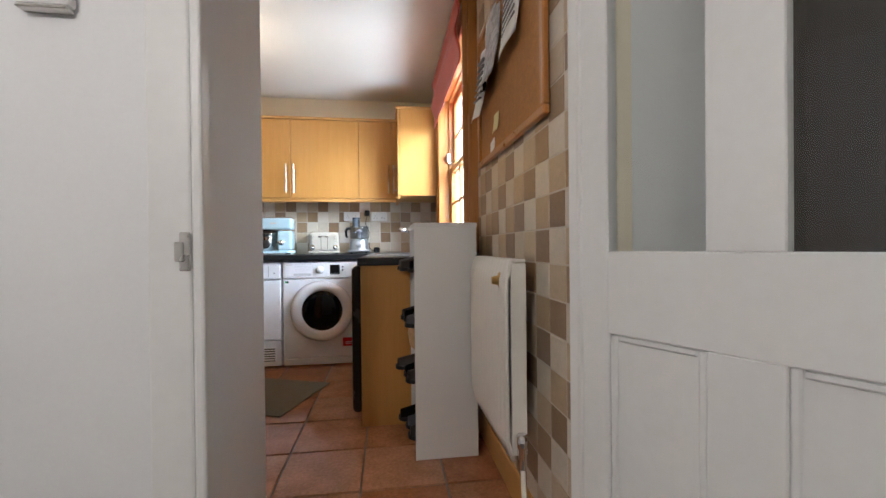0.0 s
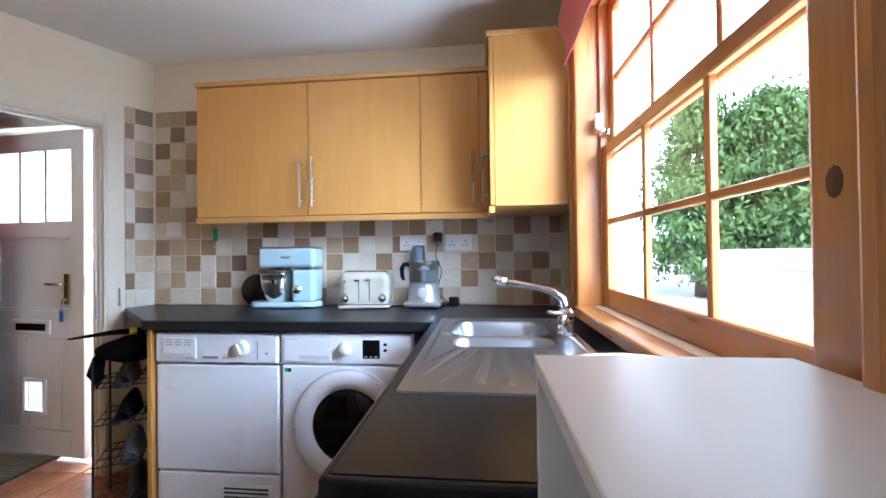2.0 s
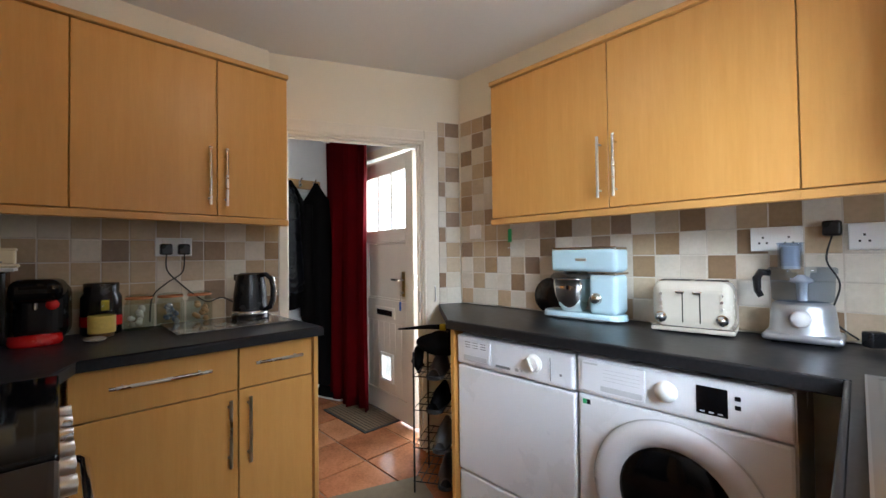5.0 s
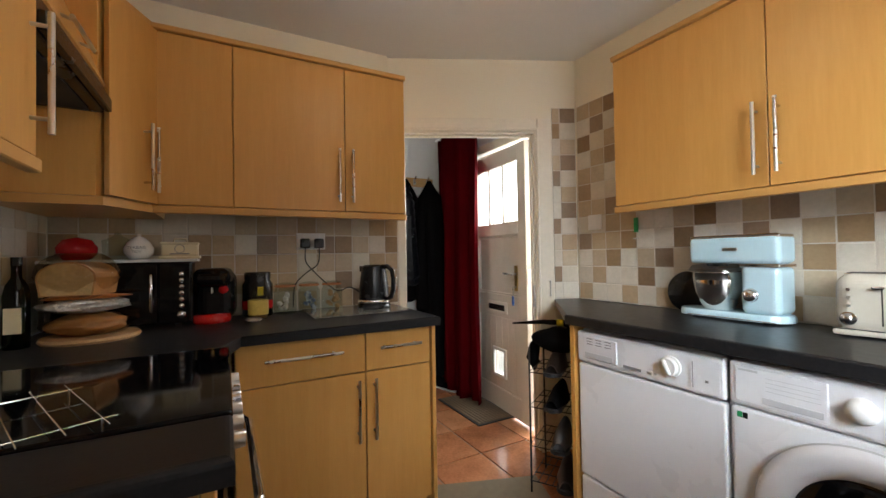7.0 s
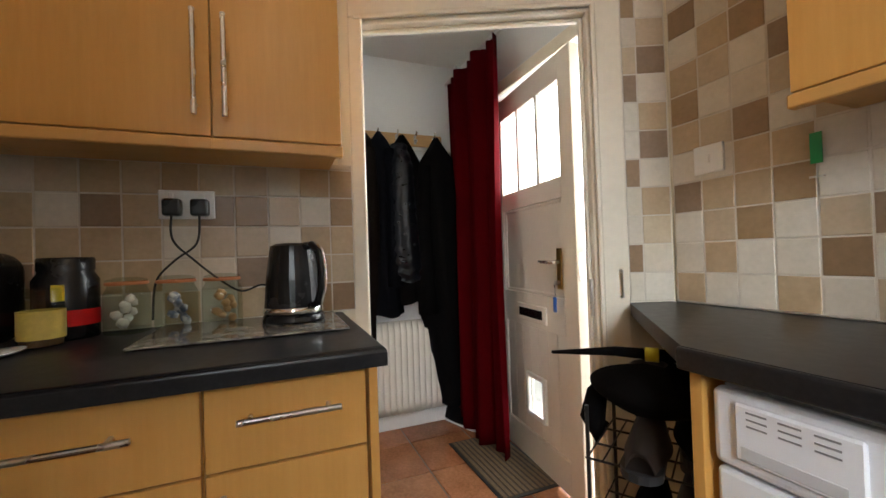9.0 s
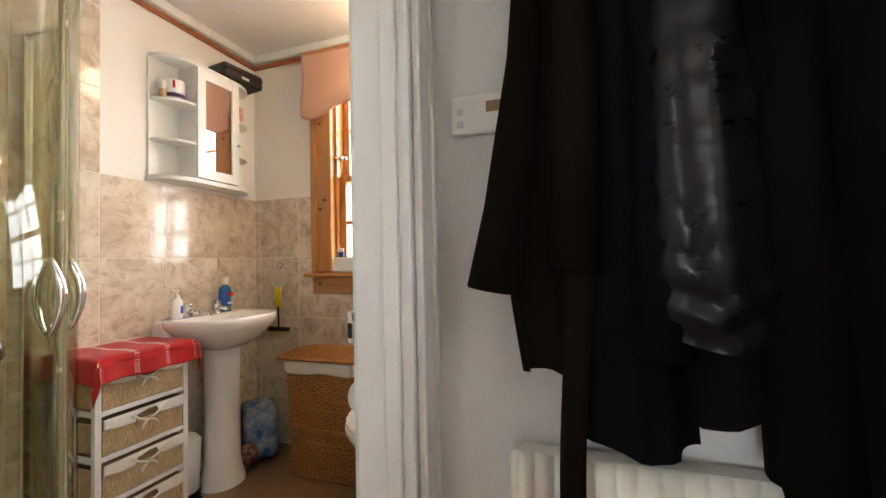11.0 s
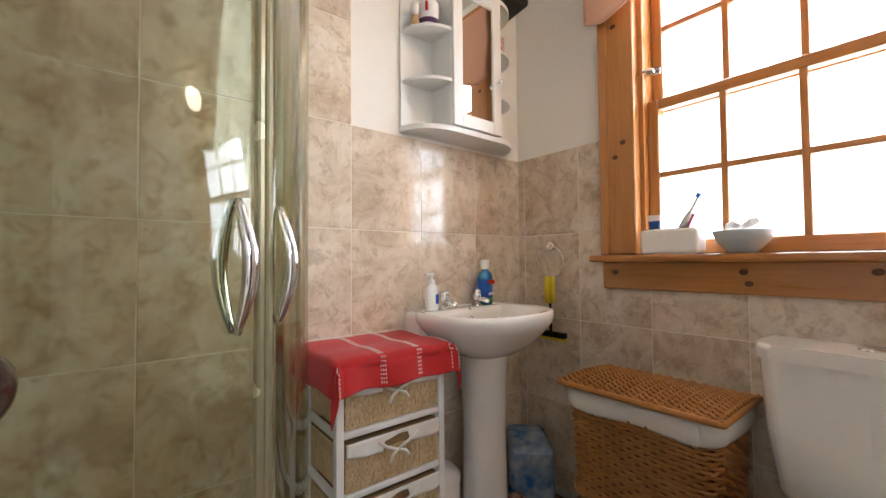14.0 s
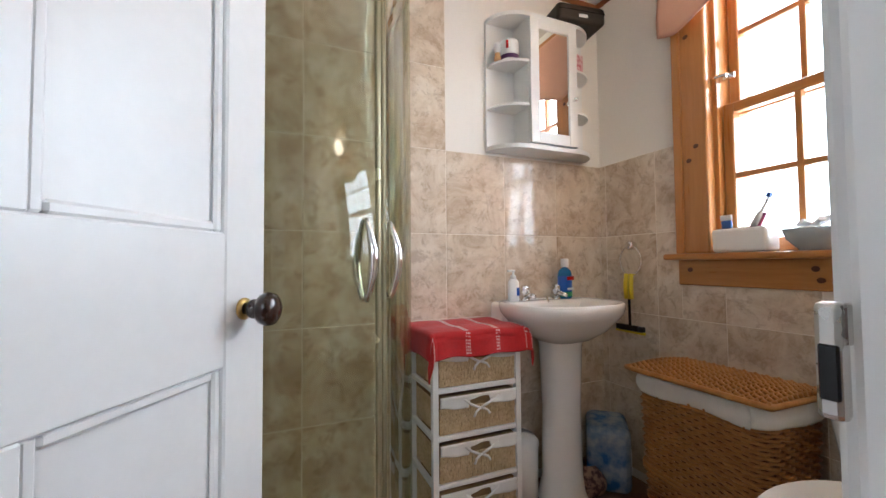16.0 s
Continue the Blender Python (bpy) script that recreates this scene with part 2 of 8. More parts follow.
def marbled(name):
    """Glazed beige tile: soft clouds, pale veils and scattered brown flecks, another stretch on each piece."""
    mt = pieces(name, [(1.0, 1.0, 1.0), (0.96, 0.95, 0.94), (0.98, 0.97, 0.95)], 0.10, bump=0.0)
    n, l = mt.node_tree.nodes, mt.node_tree.links
    vec = n["Mapping"].outputs["Vector"]
    cl = n.new("ShaderNodeTexNoise")
    cl.inputs["Scale"].default_value, cl.inputs["Detail"].default_value, cl.inputs["Roughness"].default_value, cl.inputs["Distortion"].default_value = 6.5, 10, 0.70, 0.6
    fl = n.new("ShaderNodeTexNoise")
    fl.inputs["Scale"].default_value, fl.inputs["Detail"].default_value, fl.inputs["Roughness"].default_value, fl.inputs["Distortion"].default_value = 20, 8, 0.72, 0.5
    l.new(vec, cl.inputs["Vector"])
    l.new(vec, fl.inputs["Vector"])
    ra, rb = n.new("ShaderNodeValToRGB"), n.new("ShaderNodeValToRGB")
    ra.color_ramp.elements.new(0.5)
    for e, (p, c) in zip(ra.color_ramp.elements, ((0.36, (0.53, 0.41, 0.295, 1)), (0.5, (0.69, 0.58, 0.455, 1)), (0.64, (0.79, 0.70, 0.59, 1)))):
        e.position, e.color = p, c
    l.new(cl.outputs["Fac"], ra.inputs["Fac"])
    rb.color_ramp.elements[0].position, rb.color_ramp.elements[1].position = 0.51, 0.62
    l.new(fl.outputs["Fac"], rb.inputs["Fac"])
    k = n.new("ShaderNodeMath")
    k.operation, k.inputs[1].default_value = "MULTIPLY", 0.5
    l.new(rb.outputs["Color"], k.inputs[0])
    mx = n.new("ShaderNodeMix")
    mx.data_type = "RGBA"
    mx.inputs["B"].default_value = (0.36, 0.25, 0.155, 1)
    l.new(k.outputs[0], mx.inputs["Factor"])
    l.new(ra.outputs["Color"], mx.inputs["A"])
    mul = n.new("ShaderNodeMix")
    mul.data_type, mul.blend_type = "RGBA", "MULTIPLY"
    mul.inputs["Factor"].default_value = 1.0
    l.new(mx.outputs["Result"], mul.inputs["A"])
    l.new(n["Color Ramp.001"].outputs["Color"], mul.inputs["B"])
    l.new(mul.outputs["Result"], n["Principled BSDF"].inputs["Base Color"])
    return mt


BTILE = marbled("beige_marbled_tile")
BGROUT = mat("beige_grout", (0.80, 0.72, 0.61), 0.8, var=0.06)
BFLOOR = mat("brown_vinyl_floor", (0.26, 0.15, 0.075), 0.4, var=0.2, scale=4, fine=30, stretch=(1, 6, 1), bump=0.05)
CORK = mat("cork_board", (0.42, 0.20, 0.065), 0.85, var=0.2, scale=60, fine=260, bump=0.3)
PAPER = mat("white_paper", (0.78, 0.78, 0.77), 0.8, var=0.03)
PAPERG = mat("printed_grey_paper", (0.42, 0.43, 0.46), 0.7, var=0.3, scale=25, contrast=2)
NOTE = mat("yellow_note", (0.75, 0.66, 0.32), 0.8, var=0.03)
INK = mat("grey_print", (0.22, 0.22, 0.23), 0.6, var=0.05)
RADW = mat("radiator_enamel", (0.78, 0.76, 0.70), 0.35, var=0.03, bump=0.02)
REDB = mat("red_blind_fabric", (0.52, 0.075, 0.06), 0.85, var=0.1, scale=8, fine=200, bump=0.15, sheen=0.3)
REDC = mat("red_velvet_curtain", (0.062, 0.0006, 0.0022), 0.95, var=0.2, scale=5, fine=150, bump=0.1, spec=0.04)
PINKB = mat("dusky_pink_blind_fabric", (0.60, 0.34, 0.24), 0.9, var=0.05, scale=8, fine=240, bump=0.15)
MAT_ = mat("brown_coir_mat", (0.16, 0.115, 0.07), 0.95, var=0.3, scale=60, fine=300, bump=0.6)
RUG = mat("olive_brown_rug", (0.17, 0.135, 0.085), 0.95, var=0.15, scale=30, fine=280, bump=0.5)
COATB = mat("black_wool_coat", (0.005, 0.0047, 0.005), 0.95, var=0.3, scale=8, fine=200, bump=0.2, spec=0.04)
COATN = mat("dark_navy_coat", (0.005, 0.0055, 0.008), 0.95, var=0.3, scale=8, fine=160, bump=0.2, spec=0.04)
COATBR = mat("dark_brown_coat", (0.009, 0.0065, 0.005), 0.95, var=0.3, scale=8, fine=160, bump=0.2, spec=0.04)
COATS = mat("shiny_black_quilted_nylon", (0.005, 0.006, 0.009), 0.30, spec=0.3, var=0.3, scale=22, fine=30, bump=0.45, stretch=(1, 0.8, 1.6))
RAILW = mat("light_beech_rail", (0.58, 0.36, 0.16), 0.4, var=0.12, scale=4, fine=20, stretch=(6, 1, 6))
CERAM = mat("white_ceramic", (0.82, 0.80, 0.77), 0.1, var=0.01, bump=0.0, coat=0.3)
WICK = mat("honey_wicker", (0.52, 0.25, 0.075), 0.45, var=0.25, scale=20, fine=90, bump=0.1, color2=(0.30, 0.12, 0.03))
# darkened wicker colour, painting the shade seen through gaps in the weave
WICK_SHADE = mat("shaded_wicker_core", (0.16, 0.062, 0.016), 0.7, var=0.3, scale=30)
SEAG = mat("pale_seagrass", (0.68, 0.53, 0.32), 0.6, var=0.2, scale=25, fine=100, bump=0.1, color2=(0.40, 0.28, 0.14))
# darkened seagrass colour for the shade behind the drawer strands
SEAG_SHADE = mat("shaded_seagrass_core", (0.20, 0.13, 0.06), 0.8, var=0.3, scale=25)
LINER = mat("white_cotton_liner", (0.76, 0.74, 0.70), 0.9, var=0.05, scale=15, fine=250, bump=0.2)
TOWEL = mat("red_terry_towel", (0.44, 0.014, 0.016), 0.95, var=0.2, scale=30, fine=350, bump=0.6, sheen=0.15)
STITCH = mat("white_stitching", (0.78, 0.70, 0.66), 0.9, var=0.05)
WHITEP = mat("white_plastic", (0.78, 0.78, 0.76), 0.35, var=0.02, bump=0.0)
BLUEM = mat("pale_blue_enamel", (0.50, 0.69, 0.77), 0.2, var=0.02, bump=0.0, coat=0.5)
TOASTC = mat("stone_enamel", (0.52, 0.49, 0.41), 0.25, var=0.03, bump=0.0, coat=0.3)
SILVERP = mat("silver_plastic", (0.40, 0.42, 0.45), 0.36, 0.7, var=0.03, bump=0.0)
BROWNK = mat("dark_brown_bakelite", (0.028, 0.013, 0.009), 0.22, var=0.2, bump=0.0, coat=0.4)
BRASS = mat("aged_brass", (0.55, 0.38, 0.14), 0.3, 1.0, var=0.15, bump=0.02)
TRIMR = mat("red_brown_timber_trim", (0.30, 0.10, 0.035), 0.4, var=0.15, stretch=(4, 4, 4))
LEATHER = mat("dark_leather", (0.02, 0.014, 0.011), 0.45, var=0.3, scale=20, bump=0.15)
GREYSHOE = mat("grey_shoe_fabric", (0.10, 0.10, 0.11), 0.8, var=0.3, scale=20, bump=0.2)
WIRE = mat("black_wire", (0.015, 0.015, 0.015), 0.4, 0.3, var=0.1, bump=0.0)
CREAMC = mat("cream_ceramic", (0.70, 0.62, 0.42), 0.3, var=0.04, bump=0.0)
REDP = mat("red_plastic", (0.45, 0.012, 0.012), 0.25, var=0.05, bump=0.0)
BLUEP = mat("blue_plastic", (0.02, 0.10, 0.42), 0.35, var=0.05, bump=0.0)
GREENP = mat("green_plastic", (0.02, 0.30, 0.10), 0.4, var=0.05, bump=0.0)
YELP = mat("yellow_plastic", (0.72, 0.56, 0.02), 0.35, var=0.05, bump=0.0)
BREAD = mat("bread_crust", (0.46, 0.22, 0.07), 0.7, var=0.3, scale=12, bump=0.3)
WOODB = mat("pale_wooden_board", (0.52, 0.32, 0.15), 0.5, var=0.15, stretch=(1, 6, 1))
DWOOD = mat("dark_stained_wood", (0.030, 0.020, 0.015), 0.45, var=0.3, scale=4, stretch=(6, 6, 1))
HALLC = mat("hall_carpet", (0.22, 0.19, 0.16), 0.95, var=0.15, scale=40, fine=250, bump=0.4)
OUTW = mat("pale_render", (0.62, 0.60, 0.56), 0.9, var=0.08, scale=2, bump=0.2)
GRASS = mat("pale_gravel", (0.46, 0.44, 0.40), 0.95, var=0.3, scale=1.2, fine=20, color2=(0.34, 0.33, 0.28))
LEAF = mat("leaf_green", (0.13, 0.21, 0.06), 0.6, var=0.4, scale=1.3, fine=8, bump=0.0, color2=(0.045, 0.095, 0.022))
BARK = mat("bark", (0.10, 0.07, 0.05), 0.9, var=0.3, scale=8, bump=0.5)
CARP = mat("white_car_paint", (0.7, 0.71, 0.72), 0.25, var=0.02, bump=0.0)
BULB = bpy.data.materials.new("lit_bulb")
BULB.use_nodes = True
BULB.node_tree.nodes["Principled BSDF"].inputs["Emission Color"].default_value = (1.0, 0.75, 0.45, 1)
BULB.node_tree.nodes["Principled BSDF"].inputs["Emission Strength"].default_value = 12.0


def glass(name, tint=(1, 1, 1), rough=0.0, refract=False, gloss=0.15):
    mt = bpy.data.materials.new(name)
    mt.use_nodes = True
    n, l = mt.node_tree.nodes, mt.node_tree.links
    if refract:
        bs = n["Principled BSDF"]
        bs.inputs["Base Color"].default_value = (*tint, 1)
        bs.inputs["Transmission Weight"].default_value, bs.inputs["Roughness"].default_value, bs.inputs["IOR"].default_value = 1.0, rough, 1.45
        return mt
    n.remove(n["Principled BSDF"])
    tr, gl, lw, mx = (n.new("ShaderNodeBsdfTransparent"), n.new("ShaderNodeBsdfGlossy"), n.new("ShaderNodeLayerWeight"), n.new("ShaderNodeMixShader"))
    pw, ma = n.new("ShaderNodeMath"), n.new("ShaderNodeMath")
    tr.inputs["Color"].default_value = (*tint, 1)
    gl.inputs["Roughness"].default_value = rough
    lw.inputs["Blend"].default_value = 0.5
    pw.operation, pw.inputs[1].default_value = "POWER", 4.0
    ma.operation, ma.inputs[1].default_value, ma.inputs[2].default_value = "MULTIPLY_ADD", gloss, 0.03 if gloss < 0.2 else 0.05
    l.new(lw.outputs["Facing"], pw.inputs[0])
    l.new(pw.outputs[0], ma.inputs[0])
    l.new(ma.outputs[0], mx.inputs[0])
    l.new(tr.outputs[0], mx.inputs[1])
    l.new(gl.outputs[0], mx.inputs[2])
    l.new(mx.outputs[0], n["Material Output"].inputs["Surface"])
    return mt


PANE = glass("window_glass", (0.97, 0.98, 0.97))
SHOWG = glass("shower_glass", (0.85, 0.87, 0.77), gloss=0.5)
CLEARP = glass("clear_plastic", (0.72, 0.76, 0.82), 0.05)
JARG = glass("jar_glass", (0.85, 0.88, 0.84), 0.02)
OLIVEG = glass("dark_olive_glass", (0.05, 0.09, 0.02), 0.02)
MIRROR = mat("mirror", (0.86, 0.87, 0.86), 0.015, 1.0, var=0.0, bump=0.0, rvar=0.01)

# ---- structure ----
CZ = 2.36          # kitchen ceiling
BZ = 2.40          # bathroom ceiling
XE, YN, XW, YS = 0.595, 4.0, -2.26, 1.47
DIAG = pose(-2.26, 3.01, 0, 0, 0, 65.31)   # the slanting wall with the kitchen doorway; local x along it, local y into the porch
DL = 1.0895


def structure(name, bm, material, label, category="wall"):
    return tagged(part(name, bm, material), label, category, kind="structure")


def wall(name, boxes, material, label, m=None):
    bm = B()
    for b in boxes:
        box(bm, *b, m=m)
    return structure(name, bm, material, label)


# ground outside and inner floors
bm = B()
box(bm, -3.4, 1.6, 1.0, 4.15, -0.05, -0.006)
floor_kitchen = structure("floor_kitchen", bm, FGROUT, "grouted bed of the terracotta tiled kitchen and porch floor", "floor")
bm = B()
box(bm, -4.7, -2.3, 1.2, 2.94, -0.05, 0.0)
structure("floor_bathroom", bm, BFLOOR, "brown wood-effect vinyl bathroom floor", "floor")
bm = B()
box(bm, -2.3, 2.4, -2.2, 1.0, -0.05, 0.0)
structure("floor_hall", bm, HALLC, "brown carpeted hall floor", "floor")
bm = B()
sheet(bm, 8, 8, lambda u, v: Vector((-400 + 800 * u, -400 + 800 * v, -0.22)))
structure("ground", bm, GRASS, "pale gravel ground around the house", "ground")

# kitchen
wall("wall_north", [(-1.93, 0.9, YN + 0.003, 4.22, -0.05, 2.5)], CREAM, "cream painted kitchen wall above beige tiles")
WY0, WY1, WZ0, WZ1 = 2.262, 3.385, 0.985, 2.16    # kitchen window opening
wall("wall_east", [(XE, 0.685, 0.98, WY0, -0.05, 2.5), (XE, 0.685, WY1, 4.22, -0.05, 2.5),
                   (XE, 0.685, WY0, WY1, -0.05, WZ0), (XE, 0.685, WY0, WY1, WZ1, 2.5)], CREAM, "cream painted kitchen window wall with beige tiles")
wall("wall_west", [(-2.38, XW, 1.03, 2.96, -0.05, 2.5)], CREAM, "cream painted kitchen wall behind the cabinets")
wall("wall_diagonal", [(-0.05, 0.0, 0, 0.07, -0.05, 2.5), (0.845, DL + 0.09, 0, 0.07, -0.05, 2.5), (0.0, 0.845, 0, 0.07, 1.93, 2.5)], CREAM,
     "cream painted slanting wall round the kitchen doorway", DIAG)
wall("wall_south", [(-2.38, -0.28, 1.03, YS, -0.05, 2.5), (-0.28, XE, 1.03, YS, 2.02, 2.5)], WHITEW, "thick white painted wall with a deep door reveal")
bm = B()
box(bm, -2.5, 0.86, 1.03, 4.22, CZ, CZ + 0.1)
structure("ceiling_kitchen", bm, CEIL, "matt white kitchen ceiling", "ceiling")
bm = B()
box(bm, -3.5, -1.85, 2.88, 4.22, CZ + 0.003, CZ + 0.1)
structure("ceiling_porch", bm, CEIL, "matt white porch ceiling", "ceiling")

# porch
wall("wall_porch_west", [(-3.5, -3.33, 2.94, 4.18, -0.05, 2.5)], WHITEW, "white painted porch wall behind the coats")
FX0, FX1, FZ = -2.955, -2.015, 2.0
wall("wall_porch_north", [(-3.5, FX0, 3.975, 4.18, -0.05, 2.5), (FX1, -1.9, 3.975, 4.18, -0.05, 2.5), (FX0, FX1, 3.975, 4.18, FZ, 2.5)], WHITEW,
     "white painted wall round the front door")
BX0, BX1, BDZ = -3.20, -2.40, 1.98
wall("wall_bathroom_north", [(-4.7, BX0, 2.81, 2.94, -0.05, 2.5), (BX1, -2.33, 2.81, 2.94, -0.05, 2.5), (BX0, BX1, 2.81, 2.94, BDZ, 2.5)], WHITEW,
     "white painted wall round the bathroom doorway")

# bathroom
BW, BS, BE = -4.42, 1.355, -2.38
VY0, VY1, VZ0, VZ1 = 1.93, 2.645, 1.02, 2.22      # bathroom window opening
wall("wall_bathroom_west", [(-4.68, BW, 1.2, VY0, -0.05, 2.5), (-4.68, BW, VY1, 2.81, -0.05, 2.5), (-4.68, BW, VY0, VY1, -0.05, VZ0),
                            (-4.68, BW, VY0, VY1, VZ1, 2.5)], BATHW, "off-white bathroom window wall above beige tiles")
wall("wall_bathroom_south", [(-4.68, BE, 1.2, BS, -0.05, 2.5)], BATHW, "off-white bathroom wall above beige tiles")
wall("wall_bathroom_east", [(BE - 0.012, BE - 0.001, BS, 2.81, -0.05, 2.5)], BATHW, "tiled shower end wall of the bathroom")
bm = B()
box(bm, -4.68, -2.38, 1.2, 2.88, BZ, BZ + 0.1)
structure("ceiling_bathroom", bm, CEIL, "white bathroom ceiling", "ceiling")

# hall behind
wall("wall_hall", [(-2.3, -2.2, -2.2, 1.03, 0, 2.5), (-2.3, 2.4, -2.3, -2.2, 0, 2.5), (2.3, 2.4, -2.2, 1.0, 0, 2.5), (0.685, 2.4, 0.985, 1.03, 0, 2.5)],
     WHITEW, "plain white hall walls")
bm = B()
box(bm, -2.3, 2.4, -2.3, 1.03, 2.42, 2.5)
structure("ceiling_hall", bm, CEIL, "plain white hall ceiling", "ceiling")


def molding(bm, runs, m=None):
    for r in runs:
        box(bm, *r, bev=0.006, seg=2, m=m)


# kitchen doorway lining and architraves
bm = B()
molding(bm, [(0.0, 0.018, -0.002, 0.072, 0, 1.93), (0.827, 0.845, -0.002, 0.072, 0, 1.93), (0.0, 0.845, -0.002, 0.072, 1.912, 1.93)], DIAG)
molding(bm, [(0.813, 0.827, 0.03, 0.055, 0, 1.912), (0.018, 0.827, 0.03, 0.055, 1.898, 1.912)], DIAG)
molding(bm, [(0.0, 0.05, -0.02, -0.001, 0, 1.93), (0.845, 0.937, -0.018, -0.001, 0, 2.0), (0.0, 0.845, -0.018, -0.001, 1.93, 2.0),
             (0.835, 0.853, -0.026, -0.016, 0, 1.94), (0.02, 0.853, -0.026, -0.016, 1.922, 1.94)], DIAG)
structure("trim_kitchen_doorway", bm, CREAMG, "cream gloss door lining and architrave", "trim")
bm = B()
box(bm, 0.816, 0.828, 0.02, 0.035, 0.86, 0.99, bev=0.002, m=DIAG)
tagged(part("hinge_plate", bm, SATIN), "old metal hinge plate on the cream door frame", "door hardware", kind="structure")
bm = B()
tube(bm, [DIAG @ Vector(p) for p in ((0.905, -0.018, 0.93), (0.905, -0.035, 0.93), (0.905, -0.035, 1.02), (0.905, -0.018, 1.02))], 0.004, 6)
tagged(part("door_hook", bm, SATIN), "small wire hook on the cream architrave", "door hardware", kind="structure")

# bathroom doorway lining and architraves
bm = B()
molding(bm, [(BX0, BX0 + 0.02, 2.805, 2.945, 0, BDZ), (BX1 - 0.02, BX1, 2.805, 2.945, 0, BDZ), (BX0, BX1, 2.805, 2.945, BDZ - 0.02, BDZ)])
molding(bm, [(BX0 + 0.02, BX0 + 0.034, 2.88, 2.92, 0, BDZ - 0.02), (BX1 - 0.034, BX1 - 0.02, 2.88, 2.92, 0, BDZ - 0.02)])
molding(bm, [(BX0 - 0.07, BX0, 2.941, 2.963, 0, BDZ + 0.07), (BX0 - 0.07, BX1 + 0.03, 2.941, 2.963, BDZ, BDZ + 0.07),
             (BX0 - 0.07, BX0 - 0.052, 2.962, 2.972, 0, BDZ + 0.07)])
molding(bm, [(BX0 - 0.07, BX0, 2.788, 2.809, 0, BDZ + 0.07), (BX0 - 0.07, BX1, 2.788, 2.809, BDZ, BDZ + 0.07)])
structure("trim_bathroom_doorway", bm, GLOSSW, "white gloss door lining and moulded architrave", "trim")

# hall doorway frame and its strike
bm = B()
molding(bm, [(-0.285, -0.262, 1.01, 1.05, 0, 2.02), (0.57, 0.594, 1.01, 1.05, 0, 2.02), (-0.285, 0.594, 1.01, 1.05, 1.998, 2.02)])
molding(bm, [(-0.37, -0.283, 1.008, 1.029, 0, 2.1)])
structure("trim_hall_doorway", bm, GLOSSW, "white gloss door frame in a deep reveal", "trim")
bm = B()
box(bm, -0.305, -0.285, 1.0, 1.009, 0.92, 1.0, bev=0.002)
box(bm, -0.312, -0.295, 0.994, 1.003, 0.94, 0.98, bev=0.002)
tagged(part("strike_plate", bm, SATIN), "worn steel strike plate on a white door frame", "door hardware", kind="structure")

# skirting
bm = B()
box(bm, XE - 0.018, XE - 0.001, 1.05, 2.27, 0, 0.13, bev=0.004)
structure("baseboard_kitchen", bm, OAKE, "wood-stained skirting below the tiles", "baseboard")
bm = B()
for r in [(-3.329, -3.312, 2.963, 3.97, 0, 0.12), (-3.31, FX0 - 0.07, 3.955, 3.974, 0, 0.12), (-2.40, -2.33, 2.942, 2.958, 0, 0.12)]:
    box(bm, *r, bev=0.004)
structure("baseboard_porch", bm, GLOSSW, "white gloss skirting board", "baseboard")
bm = B()
box(bm, -3.33, -3.318, 2.942, 3.972, 1.775, 1.80, bev=0.004)
structure("trim_porch_rail", bm, GLOSSW, "white picture rail behind the coat hooks", "trim")

# bathroom cornice: white cove and a thin brown bead
bm = B()
box(bm, BW, BE, BS, BS + 0.035, BZ - 0.05, BZ, bev=0.012, seg=3)
box(bm, BW, BW + 0.035, BS, 2.81, BZ - 0.05, BZ, bev=0.012, seg=3)
box(bm, BW, BE, 2.775, 2.81, BZ - 0.05, BZ, bev=0.012, seg=3)
structure("trim_bathroom_cove", bm, WHITEP, "white cove moulding round the bathroom ceiling", "trim")
bm = B()
box(bm, BW, BE, BS, BS + 0.012, BZ - 0.085, BZ - 0.055, bev=0.004)
box(bm, BW, BW + 0.012, BS, 2.81, BZ - 0.085, BZ - 0.055, bev=0.004)
structure("trim_bathroom_bead", bm, TRIMR, "thin red-brown timber bead under the cove", "trim")

